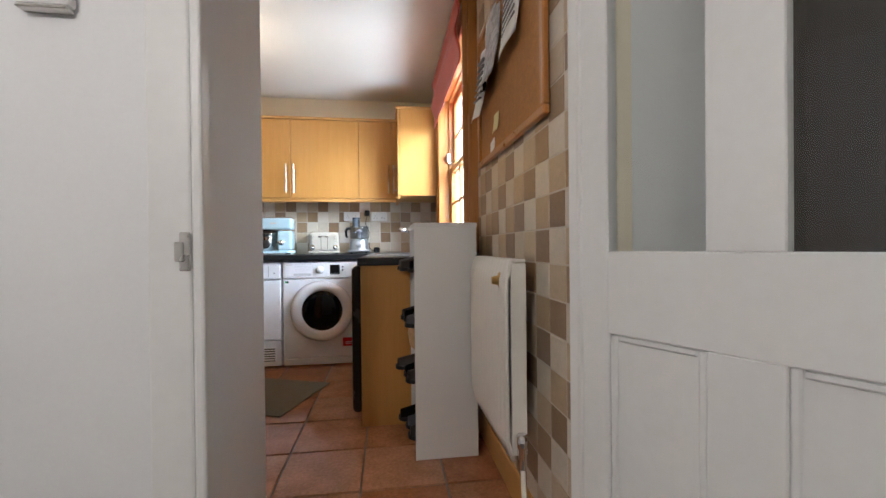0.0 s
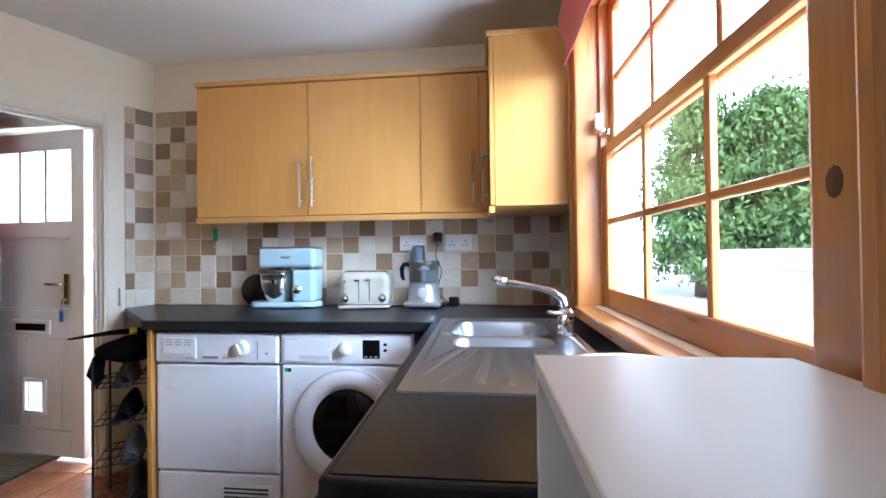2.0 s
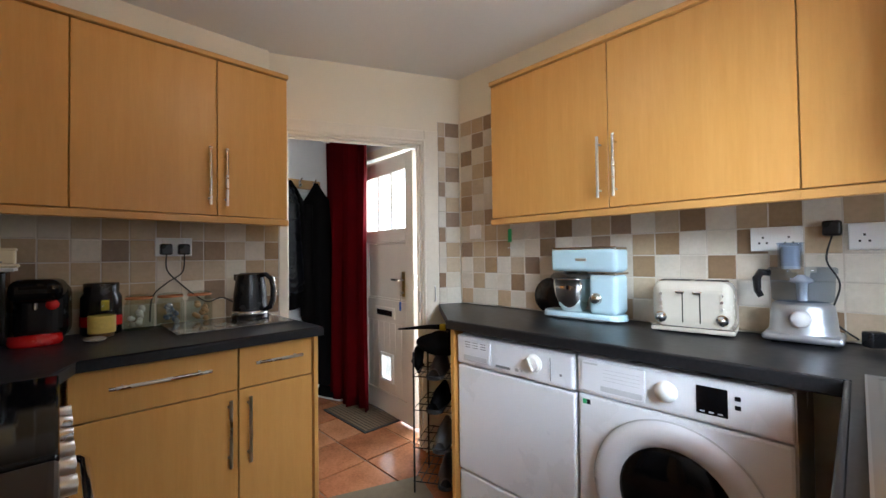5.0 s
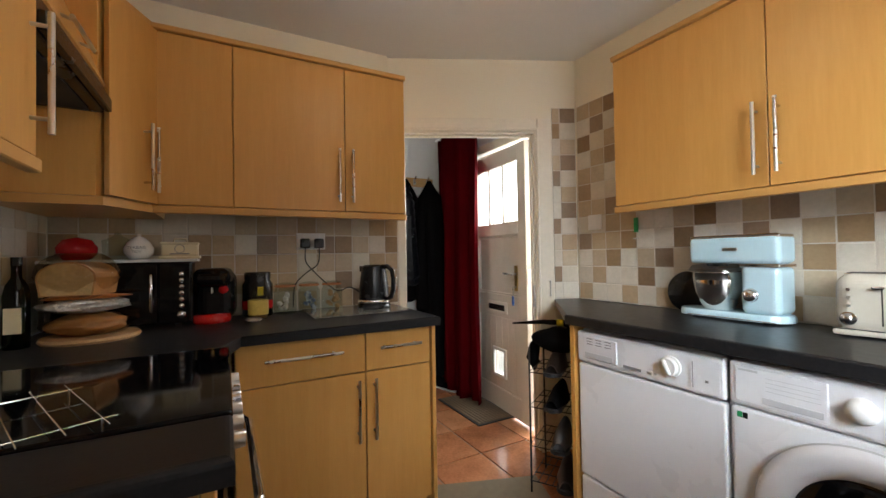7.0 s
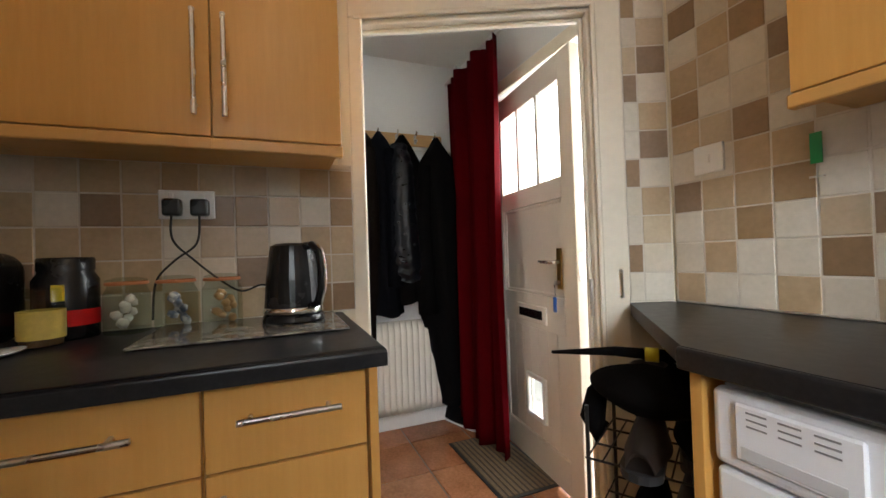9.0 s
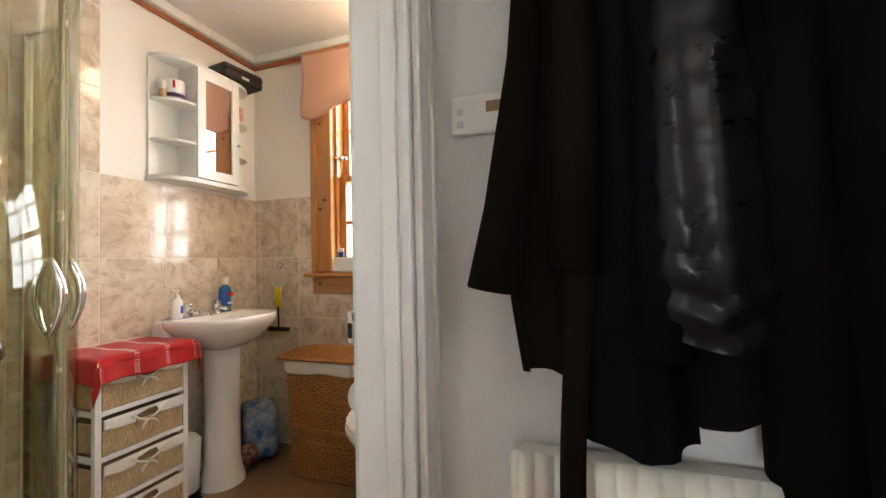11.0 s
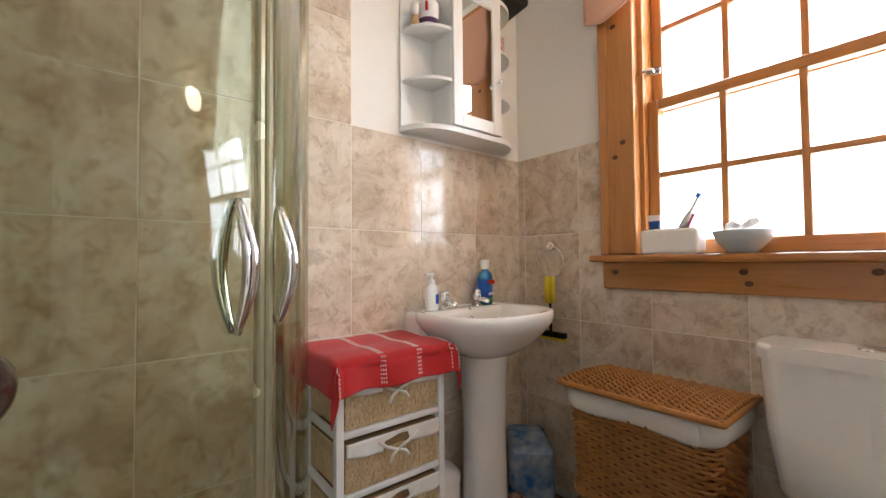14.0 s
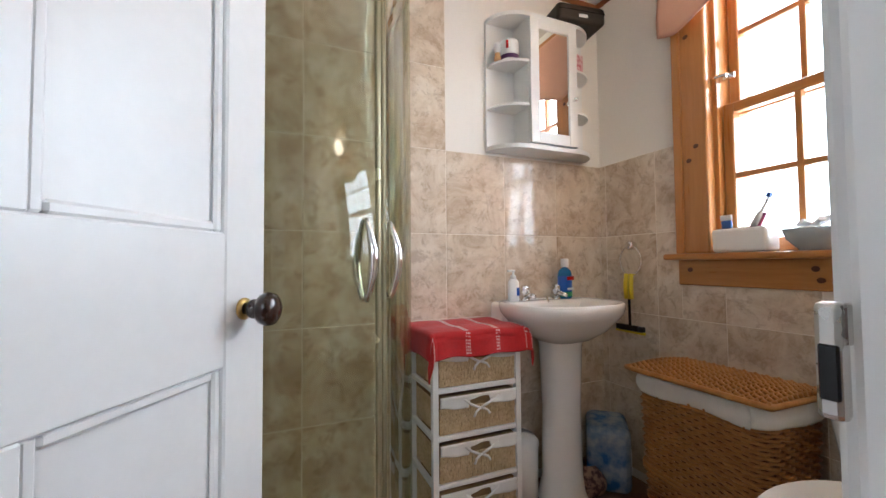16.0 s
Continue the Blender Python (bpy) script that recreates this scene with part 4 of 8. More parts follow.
front_panel_marks(cp, [(0.03, 0.08, 0.824, 0.830)] + [(0.10, 0.22, 0.778 + 0.012 * j, 0.7795 + 0.012 * j) for j in range(4)]
                  + [(0.385 + 0.022 * j, 0.397 + 0.022 * j, 0.752, 0.756) for j in range(3)], -0.0105, GREYP)
cz = 0.452
pm = pose(0.31, 0.0, cz, 90, 0, 0)
dr = B()
lathe(dr, [(0.238, -0.002), (0.245, 0.008), (0.240, 0.026), (0.222, 0.036), (0.192, 0.034), (0.166, 0.022), (0.160, 0.008)], 56, pm)
dr = part("door", dr, WHITEA, d, "round white porthole door", smooth=True)
b = B()
lathe(b, [(0.0, 0.030), (0.06, 0.029), (0.11, 0.025), (0.15, 0.017), (0.163, 0.010)], 48, pm)
part("porthole_glass", b, BLACKG, dr, "dark bowl-shaped glass", smooth=True)
b = B()
lathe(b, [(0.243, 0.010), (0.247, 0.014), (0.243, 0.018)], 56, pm)
part("seal_ring", b, GREYP, dr, smooth=True)
bx("energy_label", GREENP, d, 0.02, 0.034, -0.0012, 0.0, 0.68, 0.697)
bx("energy_label", BLACKP, d, 0.035, 0.048, -0.0012, 0.0, 0.68, 0.697)
bx("red_label", REDP, d, 0.47, 0.585, -0.0012, 0.0, 0.155, 0.225)
front_panel_marks(d, [(0.49, 0.56, 0.185, 0.192), (0.49, 0.54, 0.172, 0.177)], -0.0014, PAPER)

c = thing("end_panel", pose(0, 0, 0), "thin beech-effect panel at the dryer side", "cabinet panel")
bx("panel", OAK, c, -1.362, -1.340, 3.46, 3.99, 0.0, 0.866, bev=0.001)

# sink-side base: beech end panel and a black-fronted appliance
c = thing("end_panel", pose(0, 0, 0), "beech-effect end panel below the sink worktop", "cabinet panel")
bx("panel", OAK, c, -0.03, 0.58, 2.295, 2.313, 0.0, 0.866, bev=0.001)
d = thing("dishwasher", pose(-0.02, 2.318, 0), "black-fronted dishwasher under the sink worktop", "dishwasher")
bx("body", BLACKP, d, 0.0, 0.56, 0.0, 0.595, 0.05, 0.86, bev=0.004)
b = B()
box(b, -0.062, -0.002, 0.0, 0.595, 0.06, 0.862, bev=0.03, seg=4)
part("door", b, BLACKP, d, "rounded black door", smooth=False)
bx("plinth", BLACKP, d, 0.01, 0.5, 0.01, 0.585, 0, 0.049)
c = thing("base_cabinet", pose(0, 0, 0), "beech-effect sink base cabinet", "cabinet", "beech kitchen base cabinets")
bx("body", OAK, c, 0.0, 0.56, 2.92, 3.42, 0.1, 0.70)
bx("front_rail", OAK, c, 0.0, 0.018, 2.92, 3.42, 0.70, 0.866)
bx("door", OAK, c, -0.02, -0.001, 2.924, 3.416, 0.105, 0.862, bev=0.0015)
bx("plinth", OAK, c, 0.03, 0.5, 2.92, 3.42, 0, 0.1)

# ---- sink and tap ----
sk = thing("kitchen_sink", pose(-0.008, 2.598, 0.9085), "stainless steel sink with one and a half bowls and a drainer", "sink")
SW, SD = 0.49, 0.915
b = B()


def sink_z(x, y):
    """Height of the pressed steel: rim, drainer with flutes, two bowls."""
    def bowl(cx, cy, hx, hy, r, depth):
        qx, qy = abs(x - cx) - hx + r, abs(y - cy) - hy + r
        d = math.hypot(max(qx, 0), max(qy, 0)) + min(max(qx, qy), 0) - r
        f = min(1.0, max(0.0, -d / 0.055))
        return -depth * f * f * (3 - 2 * f)
    z = 0.004
    if 0.02 < x < SW - 0.02 and 0.02 < y < SD - 0.02:
        z = 0.0012
        z += min(bowl(0.235, 0.725, 0.18, 0.155, 0.085, 0.15), bowl(0.235, 0.485, 0.17, 0.076, 0.07, 0.10))
        if 0.05 < y < 0.395:
            a = (x - 0.235) / (0.15 + 0.17 * (0.40 - y) / 0.35)
            if abs(a) < 1.0:
                ends = min(1.0, (y - 0.05) / 0.02, (0.395 - y) / 0.03)
                z += 0.0045 * ends * max(0.0, math.cos(a * 9.0 * math.pi) - 0.25)
    return z


sheet(b, 170, 180, lambda u, v: Vector((SW * u, SD * v, sink_z(SW * u, SD * v))))
part("basin", b, SINKST, sk, smooth=True)
b = B()
for a in ((0, SW, -0.004, 0.0), (0, SW, SD, SD + 0.004)):
    box(b, a[0], a[1], a[2], a[3], -0.002, 0.005)
for a in ((-0.004, 0.0, -0.004, SD + 0.004), (SW, SW + 0.004, -0.004, SD + 0.004)):
    box(b, a[0], a[1], a[2], a[3], -0.002, 0.005)
part("rim", b, STEEL, sk)
for yy, rr in ((0.725, 0.04), (0.485, 0.03)):
    b = B()
    lathe(b, [(rr, 0.0), (rr, 0.003), (rr * 0.8, 0.004), (rr * 0.7, 0.001), (0, 0.0015)], 20, pose(0.235, yy, -0.148 if yy > 0.6 else -0.098))
    part("drain", b, CHROME, sk)
b = B()
lathe(b, [(0.018, 0), (0.018, 0.004), (0.014, 0.006), (0, 0.006)], 18, pose(0.045, 0.60, 0.0015))
part("overflow_cap", b, CHROME, sk)
# mixer tap
tp = thing("mixer_tap", pose(0.445, 3.16, 0.9105, 0, 0, -18), "chrome kitchen mixer tap with a long swivel spout", "tap")
b = B()
lathe(b, [(0.03, 0), (0.031, 0.012), (0.024, 0.018), (0.022, 0.06), (0.026, 0.07), (0.026, 0.085), (0.018, 0.095), (0.0, 0.095)], 20)
box(b, -0.018, 0.018, -0.085, 0.085, 0.03, 0.06, bev=0.012, seg=3)
part("tap_body", b, CHROME, tp, smooth=False)
b = B()
tube(b, [(0, 0, 0.06), (0, 0.0, 0.10), (-0.010, 0.0, 0.128), (-0.038, 0, 0.15), (-0.085, 0, 0.162), (-0.15, 0, 0.172), (-0.20, 0, 0.181)],
     [0.014, 0.014, 0.014, 0.013, 0.012, 0.0125, 0.015], 14)
tube(b, [(-0.20, 0, 0.182), (-0.24, 0, 0.187), (-0.246, 0, 0.182)], [0.017, 0.018, 0.016], 14)
part("spout", b, CHROME, tp, smooth=True)
for s in (-1, 1):
    b = B()
    lathe(b, [(0.016, 0), (0.017, 0.03), (0.012, 0.04)], 12, pose(0, 0.075 * s, 0.045))
    tube(b, [(0, 0.075 * s, 0.085), (-0.02, 0.085 * s, 0.092), (-0.045, 0.1 * s, 0.095)], [0.008, 0.007, 0.006], 8)
    part("tap_lever", b, CHROME, tp, smooth=True)
bw = thing("plastic_bowl", pose(0.415, 2.445, 0.9085), "white plastic washing-up bowl standing on the worktop", "bowl")
b = B()
lathe(b, [(0.0, 0.004), (0.10, 0.004), (0.115, 0.015), (0.125, 0.085), (0.138, 0.09), (0.138, 0.095), (0.127, 0.094), (0.108, 0.02), (0, 0.01)], 40, None, 0.95, 0.9)
part("bowl", b, WHITEP, bw, smooth=True)

# ---- white shoe shelf ----
sh = thing("shoe_shelf", pose(0.234, 1.912, 0), "white laminate shelf unit filled with shoes", "shelf unit")
bx("side_panel", WHITEP, sh, 0, 0.287, 0.0, 0.016, 0.0, 1.054, bev=0.001)
bx("side_panel", WHITEP, sh, 0, 0.287, 0.344, 0.36, 0.0, 1.054, bev=0.001)
bx("top_panel", WHITEP, sh, -0.002, 0.289, -0.002, 0.362, 1.0545, 1.0725, bev=0.0015)
for z in (0.06, 0.32, 0.58, 0.83):
    bx("shelf", WHITEP, sh, 0.004, 0.277, 0.0165, 0.3435, z, z + 0.016)
bx("back_panel", WHITEP, sh, 0.278, 0.287, 0.0165, 0.3435, 0.02, 1.05)


def shoe(m, mt, sole, label, high=0.0, length=0.27):
    s = thing("boot" if high > 0.08 else "shoe", m, label, "boot" if high > 0.08 else "shoe", "shoes on the shelves")
    b = B()
    n = 14
    rings = []
    for i in range(n + 1):
        u = i / n
        w = 0.036 + 0.014 * math.sin(math.pi * min(1, u * 1.25)) - 0.012 * max(0, u - 0.8) * 5 * 0.6
        top = 0.095 - 0.045 * max(0, (u - 0.35) / 0.65) + (0.03 * max(0, 0.35 - u))
        rings.append([b.verts.new((length * (u - 0.4), w * math.cos(a) * (1 if math.sin(a) < 0.1 else 0.85), 0.018 + max(0, math.sin(a)) * (top - 0.018)))
                      for a in [math.pi * k / 8 for k in range(9)]])
    for a, c2 in zip(rings, rings[1:]):
        for k in range(8):
            b.faces.new((a[k], a[k + 1], c2[k + 1], c2[k]))
    b.faces.new(rings[0])
    b.faces.new(rings[-1][::-1])
    if high:
        lathe(b, [(0.045, 0.0), (0.043, high * 0.5), (0.048, high), (0.044, high), (0.038, high * 0.5)], 16, pose(-length * 0.26, 0, 0.08), 1.15, 0.9)
    part("upper", b, mt, s, smooth=True)
    b = B()
    pts = arc(length * 0.48, 0, 0.043, -80, 80, 6) + arc(-length * 0.34, 0, 0.038, 100, 260, 6)
    poly(b, pts, 0.0, 0.018)
    part("sole", b, sole, s)
    return s


random.seed(11)
for zi, z in enumerate((0.076, 0.336, 0.596, 0.846)):
    for k in range(3):
        mt = (LEATHER, GREYSHOE, COATB, LEATHER, COATN)[(zi * 3 + k) % 5]
        shoe(pose(0.39 - 0.02 * k + random.uniform(-0.03, 0.0), 1.985 + 0.105 * k, z, 0, 0, 180 + random.uniform(-10, 10)), mt, BLACKR,
             "dark worn shoe on the white shelf" if mt is not GREYSHOE else "grey fabric shoe on the white shelf")
bag = thing("wicker_basket", pose(0.30, 2.09, 0.352), "dark basket hanging over the shelf edge", "basket")
b = B()
lathe(b, [(0.0, 0.1), (0.06, 0.1), (0.09, 0.13), (0.10, 0.19), (0.095, 0.22)], 20, None, 0.9, 1.2)
part("basket", b, SEAG, bag, smooth=True)

# ---- radiator by the hall door ----


def radiator(m, w, h, label, ribs, relief=0.0055):
    """Panel radiator; local x along the wall, y = 0 the wall, front at +y."""
    r = thing("radiator", m, label, "radiator", "panel radiators")
    b = B()
    n = ribs * 8
    prof = [(w * i / n, 0.085 + relief * max(-0.6, math.sin(2 * math.pi * i / 8)) * (1 if 4 < i < n - 4 else 0)) for i in range(n + 1)]
    sheet(b, n, 10, lambda u, v: Vector((w * u, prof[round(u * n)][1] - 0.018 * (abs(v - 0.5) * 2) ** 14, h * v)))
    solidify(part("front_panel", b, RADW, r, smooth=True), 0.012, -1)
    bx("end_cap", RADW, r, -0.004, 0.004, 0.03, 0.078, 0.015, h - 0.008, bev=0.003)
    bx("end_cap", RADW, r, w - 0.004, w + 0.004, 0.03, 0.078, 0.015, h - 0.008, bev=0.003)
    g = bx("top_grille", RADW, r, 0.0, w, 0.03, 0.076, h - 0.006, h + 0.003, bev=0.002)
    bx("back_panel", RADW, r, 0.006, w - 0.006, 0.03, 0.038, 0.02, h - 0.02)
    for x in (0.1, w - 0.1):
        bx("bracket", RADW, r, x - 0.012, x + 0.012, 0.0, 0.03, 0.1, h - 0.1)
    return r


r = radiator(pose(XE - 0.03, 1.80, 0.31, 0, 0, 90) @ pose(-0.51, 0, 0), 0.51, 0.61, "white panel radiator on the tiled wall", 13, 0.003)
for a, lab in (((-0.03, 0.055, 0.02), "chrome valve"),):
    b = B()
    lathe(b, [(0.012, -0.03), (0.013, 0.03), (0.018, 0.035), (0.018, 0.07), (0.0, 0.072)], 14, pose(*a))
    tube(b, [(-0.03, 0.055, 0.02), (0.0, 0.055, 0.03)], 0.01, 10)
    part("valve", b, CHROME, r, lab, smooth=True)
b = B()
tube(b, [(-0.03, 0.055, -0.01), (-0.03, 0.05, -0.16), (-0.05, 0.03, -0.30)], 0.0075, 10)
part("pipe", b, RADW, r, "white painted pipe", smooth=True)
b = B()
lathe(b, [(0.0, 0.0), (0.026, 0.0), (0.026, 0.006), (0.016, 0.010), (0.012, 0.03), (0.0, 0.03)], 20, pose(0.07, 0.088, 0.545, -90, 0, 0))
part("bleed_cap", b, BRASS, r, "tarnished round cap", smooth=True)

# ---- cork board ----
cb = thing("cork_board", pose(XE - 0.004, 1.21, 1.344, 0, 0, 90), "cork notice board in a wooden frame with papers", "notice board")
bx("board", CORK, cb, 0.02, 0.81, 0.0, 0.010, 0.02, 0.60)
for a in ((0, 0.83, 0.0, 0.028), (0, 0.83, 0.592, 0.62)):
    bx("frame", PINEH, cb, a[0], a[1], -0.001, 0.02, a[2], a[3], bev=0.004)
for a in ((0, 0.028), (0.802, 0.83)):
    bx("frame", PINE, cb, a[0], a[1], -0.001, 0.0205, 0.028, 0.592, bev=0.004)
cb.matrix_world = pose(XE - 0.012, 1.21, 1.344, 0, 0, 90)


def paper(x, z, w, h, mt, label, tilt=0, curl=0.02, off=0.0):
    p = thing("paper_sheet", cb.matrix_world @ pose(x, 0.0115 + off, z, 0, tilt, 0), label, "paper", "papers on the cork board")
    b = B()
    sheet(b, 10, 10, lambda u, v: Vector((w * (u - 0.5), 0.001 + curl * (1 - v) ** 2 + 0.3 * curl * math.sin(u * 3), h * (v - 1))))
    solidify(part("sheet", b, mt, p, smooth=True), 0.0008)
    return p


p = paper(0.57, 0.60, 0.24, 0.33, PAPERG, "printed grey leaflet curling from the board", 8, 0.05)
p = paper(0.68, 0.50, 0.17, 0.30, PAPER, "white printed sheet pinned to the board", -6, 0.04, 0.006)
for k in range(7):
    bx("print_line", INK, p, -0.06, 0.05, 0.0125 + 0.04 * (0.08 + 0.09 * k) ** 2, 0.0135 + 0.04 * (0.08 + 0.09 * k) ** 2 + 0.012, -0.05 - 0.028 * k, -0.044 - 0.028 * k)
p = paper(0.30, 0.62, 0.21, 0.30, PAPER, "white sheet pinned to the board", 4, 0.03)
for k in range(8):
    bx("print_line", INK, p, -0.08, 0.07, 0.014 + 0.01 * k / 8, 0.0165 + 0.012 * k / 8, -0.04 - 0.026 * k, -0.034 - 0.026 * k)
paper(0.52, 0.17, 0.075, 0.075, NOTE, "small yellow note on the board", 0, 0.008)
paper(0.585, 0.075, 0.07, 0.05, PAPER, "small white card on the board", 10, 0.004)
b = B()
box(b, -0.008, 0.008, 0.0, 0.015, -0.03, 0.01, bev=0.003)
tagged(part("bulldog_clip", b, BLACKP), "black clip holding the leaflets", "clip")
bpy.data.objects["bulldog_clip"].matrix_world = cb.matrix_world @ pose(0.62, 0.03, 0.33)

# ---- sockets, switches ----


def wall_plate(name, m, w, h, label, switches, sockets):
    p = thing(name, m, label, "socket" if sockets else "light switch", "wall sockets" if sockets else "")
    bx("plate", WHITEP, p, -w / 2, w / 2, -0.010, 0, -h / 2, h / 2, bev=0.003, seg=2)
    for x in switches:
        bx("rocker", WHITEP, p, x - 0.006, x + 0.006, -0.0135, -0.0095, -0.012 if not sockets else 0.016, 0.012 if not sockets else 0.034, bev=0.001)
    for x in sockets:
        for dx, z0 in ((-0.011, -0.018), (0.011, -0.018), (0.0, 0.002)):
            bx("socket_hole", DARKIN, p, x + dx - 0.003, x + dx + 0.003, -0.0106, -0.0094, z0, z0 + 0.007)
    return p


def plug(m, label):
    p = thing("plug", m, label, "plug", "mains plugs")
    b = B()
    box(b, -0.024, 0.024, -0.036, 0.0, -0.024, 0.026, bev=0.008, seg=3)
    part("plug_body", b, BLACKP, p)
    return p


wall_plate("double_socket", pose(-0.221, 3.990, 1.256), 0.146, 0.086, "white double wall socket on the tiles", (-0.04, 0.04), (-0.036, 0.036))
wall_plate("double_socket", pose(0.035, 3.990, 1.256), 0.146, 0.086, "white double wall socket on the tiles", (-0.04, 0.04), (-0.036, 0.036))
wall_plate("light_switch", pose(-1.66, 3.990, 1.357), 0.09, 0.086, "white square light switch on the tiles", (0.0,), ())
wall_plate("double_socket", pose(-2.250, 2.512, 1.267, 0, 0, 90), 0.146, 0.086, "white double wall socket on the tiles", (-0.04, 0.04), (-0.036, 0.036))
plug(pose(-0.075, 3.979, 1.285), "black charger plugged in above the worktop")
plug(pose(-2.239, 2.478, 1.255, 0, 0, 90), "black mains plug in the socket")
plug(pose(-2.239, 2.548, 1.255, 0, 0, 90), "black mains plug in the socket")


def cable(pts, label, r=0.0032):
    b = B()
    P = [Vector(p) for p in pts]
    out = []
    for i in range(len(P) - 1):
        a, c1, d1, e = P[max(i - 1, 0)], P[i], P[i + 1], P[min(i + 2, len(P) - 1)]
        for k in range(6):
            t = k / 6
            out.append(0.5 * ((2 * c1) + (d1 - a) * t + (2 * a - 5 * c1 + 4 * d1 - e) * t * t + (3 * c1 - a - 3 * d1 + e) * t ** 3))
    out.append(P[-1])
    tube(b, out, r, 6)
    return tagged(part("power_cable", b, BLACKR, smooth=True), label, "cable")


cable([(-2.21, 2.478, 1.235), (-2.21, 2.48, 1.16), (-2.225, 2.53, 1.10), (-2.235, 2.58, 1.05)], "black power cable down from the socket")
cable([(-2.21, 2.548, 1.235), (-2.21, 2.54, 1.15), (-2.225, 2.48, 1.10), (-2.24, 2.43, 1.04), (-2.24, 2.42, 0.93)], "black power cable down from the socket")
cable([(-2.235, 2.58, 1.05), (-2.24, 2.65, 1.0), (-2.235, 2.72, 1.015), (-2.17, 2.79, 0.96)], "black kettle cable along the tiled wall")
cable([(-0.075, 3.96, 1.262), (-0.09, 3.965, 1.18), (-0.06, 3.97, 1.10), (-0.08, 3.96, 0.99), (-0.02, 3.93, 0.93)], "black cable down to the food processor", 0.0028)
plug(pose(0.0, 3.93, 0.937, 0, 0, 40), "black mains plug lying on the worktop")

# ---- appliances on the worktop ----
mx = thing("stand_mixer", pose(-0.893, 3.905, 0.9085) @ Matrix.Diagonal((0.90, 0.90, 0.90, 1)), "pale blue stand mixer with a steel bowl", "stand mixer")
bs = B()
poly(bs, arc(-0.165, 0, 0.085, 90, 270, 8) + arc(0.11, 0, 0.085, -90, 90, 8), 0.008, 0.038, bev=0.012, seg=3)
bs = part("base", bs, BLUEM, mx)
bx("base_trim", CHROME, bs, -0.18, 0.16, -0.0865, 0.0865, 0.010, 0.014, bev=0.001)
for sx in (-0.16, 0.12):
    for sy in (-0.05, 0.05):
        b = B()
        cyl(b, 0.014, 0.016, 0.0, 0.008, 12, pose(sx, sy, 0))
        part("foot", b, BLACKR, mx)
b = B()
box(b, 0.035, 0.175, -0.075, 0.075, 0.036, 0.235, bev=0.025, seg=4)
col = part("column", b, BLUEM, mx)
bx("chrome_band", CHROME, mx, 0.033, 0.177, -0.0765, 0.0765, 0.231, 0.246, bev=0.003)
b = B()
box(b, -0.175, 0.178, -0.075, 0.075, 0.246, 0.365, bev=0.022, seg=4)
hd = part("head", b, BLUEM, mx)
bx("top_plate", CHROME, hd, -0.172, 0.175, -0.068, 0.068, 0.352, 0.371, bev=0.008, seg=3)
bx("badge", SATIN, hd, -0.03, 0.03, -0.0775, -0.0745, 0.30, 0.315, bev=0.001)
b = B()
lathe(b, [(0.0, 0.0), (0.056, 0.0), (0.060, 0.008), (0.078, 0.035), (0.094, 0.08), (0.102, 0.13), (0.104, 0.166), (0.111, 0.170), (0.102, 0.172), (0.097, 0.13), (0.0, 0.02)], 40, pose(-0.085, 0, 0.038))
bo = part("bowl", b, mat("polished_bowl_steel", (0.80, 0.79, 0.77), 0.13, 1.0, var=0.02, bump=0.0), mx, "polished steel bowl", smooth=True)
b = B()
lathe(b, [(0.114, 0.172), (0.118, 0.178), (0.10, 0.200), (0.06, 0.204)], 28, pose(-0.085, 0, 0.038))
part("splash_guard", b, CLEARP, bo, "clear plastic splash guard", smooth=True)
b = B()
cyl(b, 0.04, 0.05, 0.195, 0.212, 20, pose(-0.085, 0, 0.038))
part("beater_hub", b, CHROME, mx)
b = B()
lathe(b, [(0.026, 0.0), (0.027, 0.012), (0.022, 0.022), (0.0, 0.024)], 22, pose(0.075, -0.075, 0.115, 90, 0, 0))
part("speed_knob", b, CHROME, mx, smooth=True)
b = B()
lathe(b, [(0.029, 0.0), (0.029, 0.005), (0.026, 0.006)], 22, pose(0.075, -0.075, 0.115, 90, 0, 0))
part("knob_ring", b, CHROME, mx, smooth=True)
dk = thing("round_pan_lid", pose(-1.135, 3.945, 0.9085), "round black disc leaning against the tiles", "lid")
b = B()
lathe(b, [(0.0, 0.0), (0.085, 0.0), (0.092, 0.006), (0.088, 0.014), (0.0, 0.018)], 36, pose(0, 0.03, 0.09, 82, 0, 0))
part("disc", b, BLACKP, dk, smooth=True)

ts = thing("toaster", pose(-0.462, 3.90, 0.9085, 0, 0, 6) @ Matrix.Diagonal((0.9, 0.75, 0.93, 1)), "stone-coloured four-slice toaster with chrome knobs", "toaster")
b = B()
box(b, -0.145, 0.145, -0.12, 0.12, 0.018, 0.21, bev=0.045, seg=6)
bd = part("body", b, TOASTC, ts, smooth=False)
b = B()
box(b, -0.15, 0.15, -0.125, 0.125, 0.006, 0.026, bev=0.008, seg=2)
part("base", b, TOASTC, ts)
bx("base_trim", CHROME, ts, -0.148, 0.148, -0.1265, 0.1265, 0.026, 0.03, bev=0.001)
for sx in (-0.12, 0.12):
    b = B()
    cyl(b, 0.012, 0.012, 0.0, 0.006, 10, pose(sx, -0.09, 0))
    part("foot", b, BLACKR, ts)
for sx in (-0.028, 0.034):
    bx("lever_slot", DARKIN, bd, sx - 0.002, sx + 0.002, -0.1212, -0.119, 0.045, 0.17)
    b = B()
    box(b, sx - 0.022, sx + 0.008, -0.142, -0.121, 0.162, 0.171, bev=0.003)
    part("lever", b, CHROME, bd)
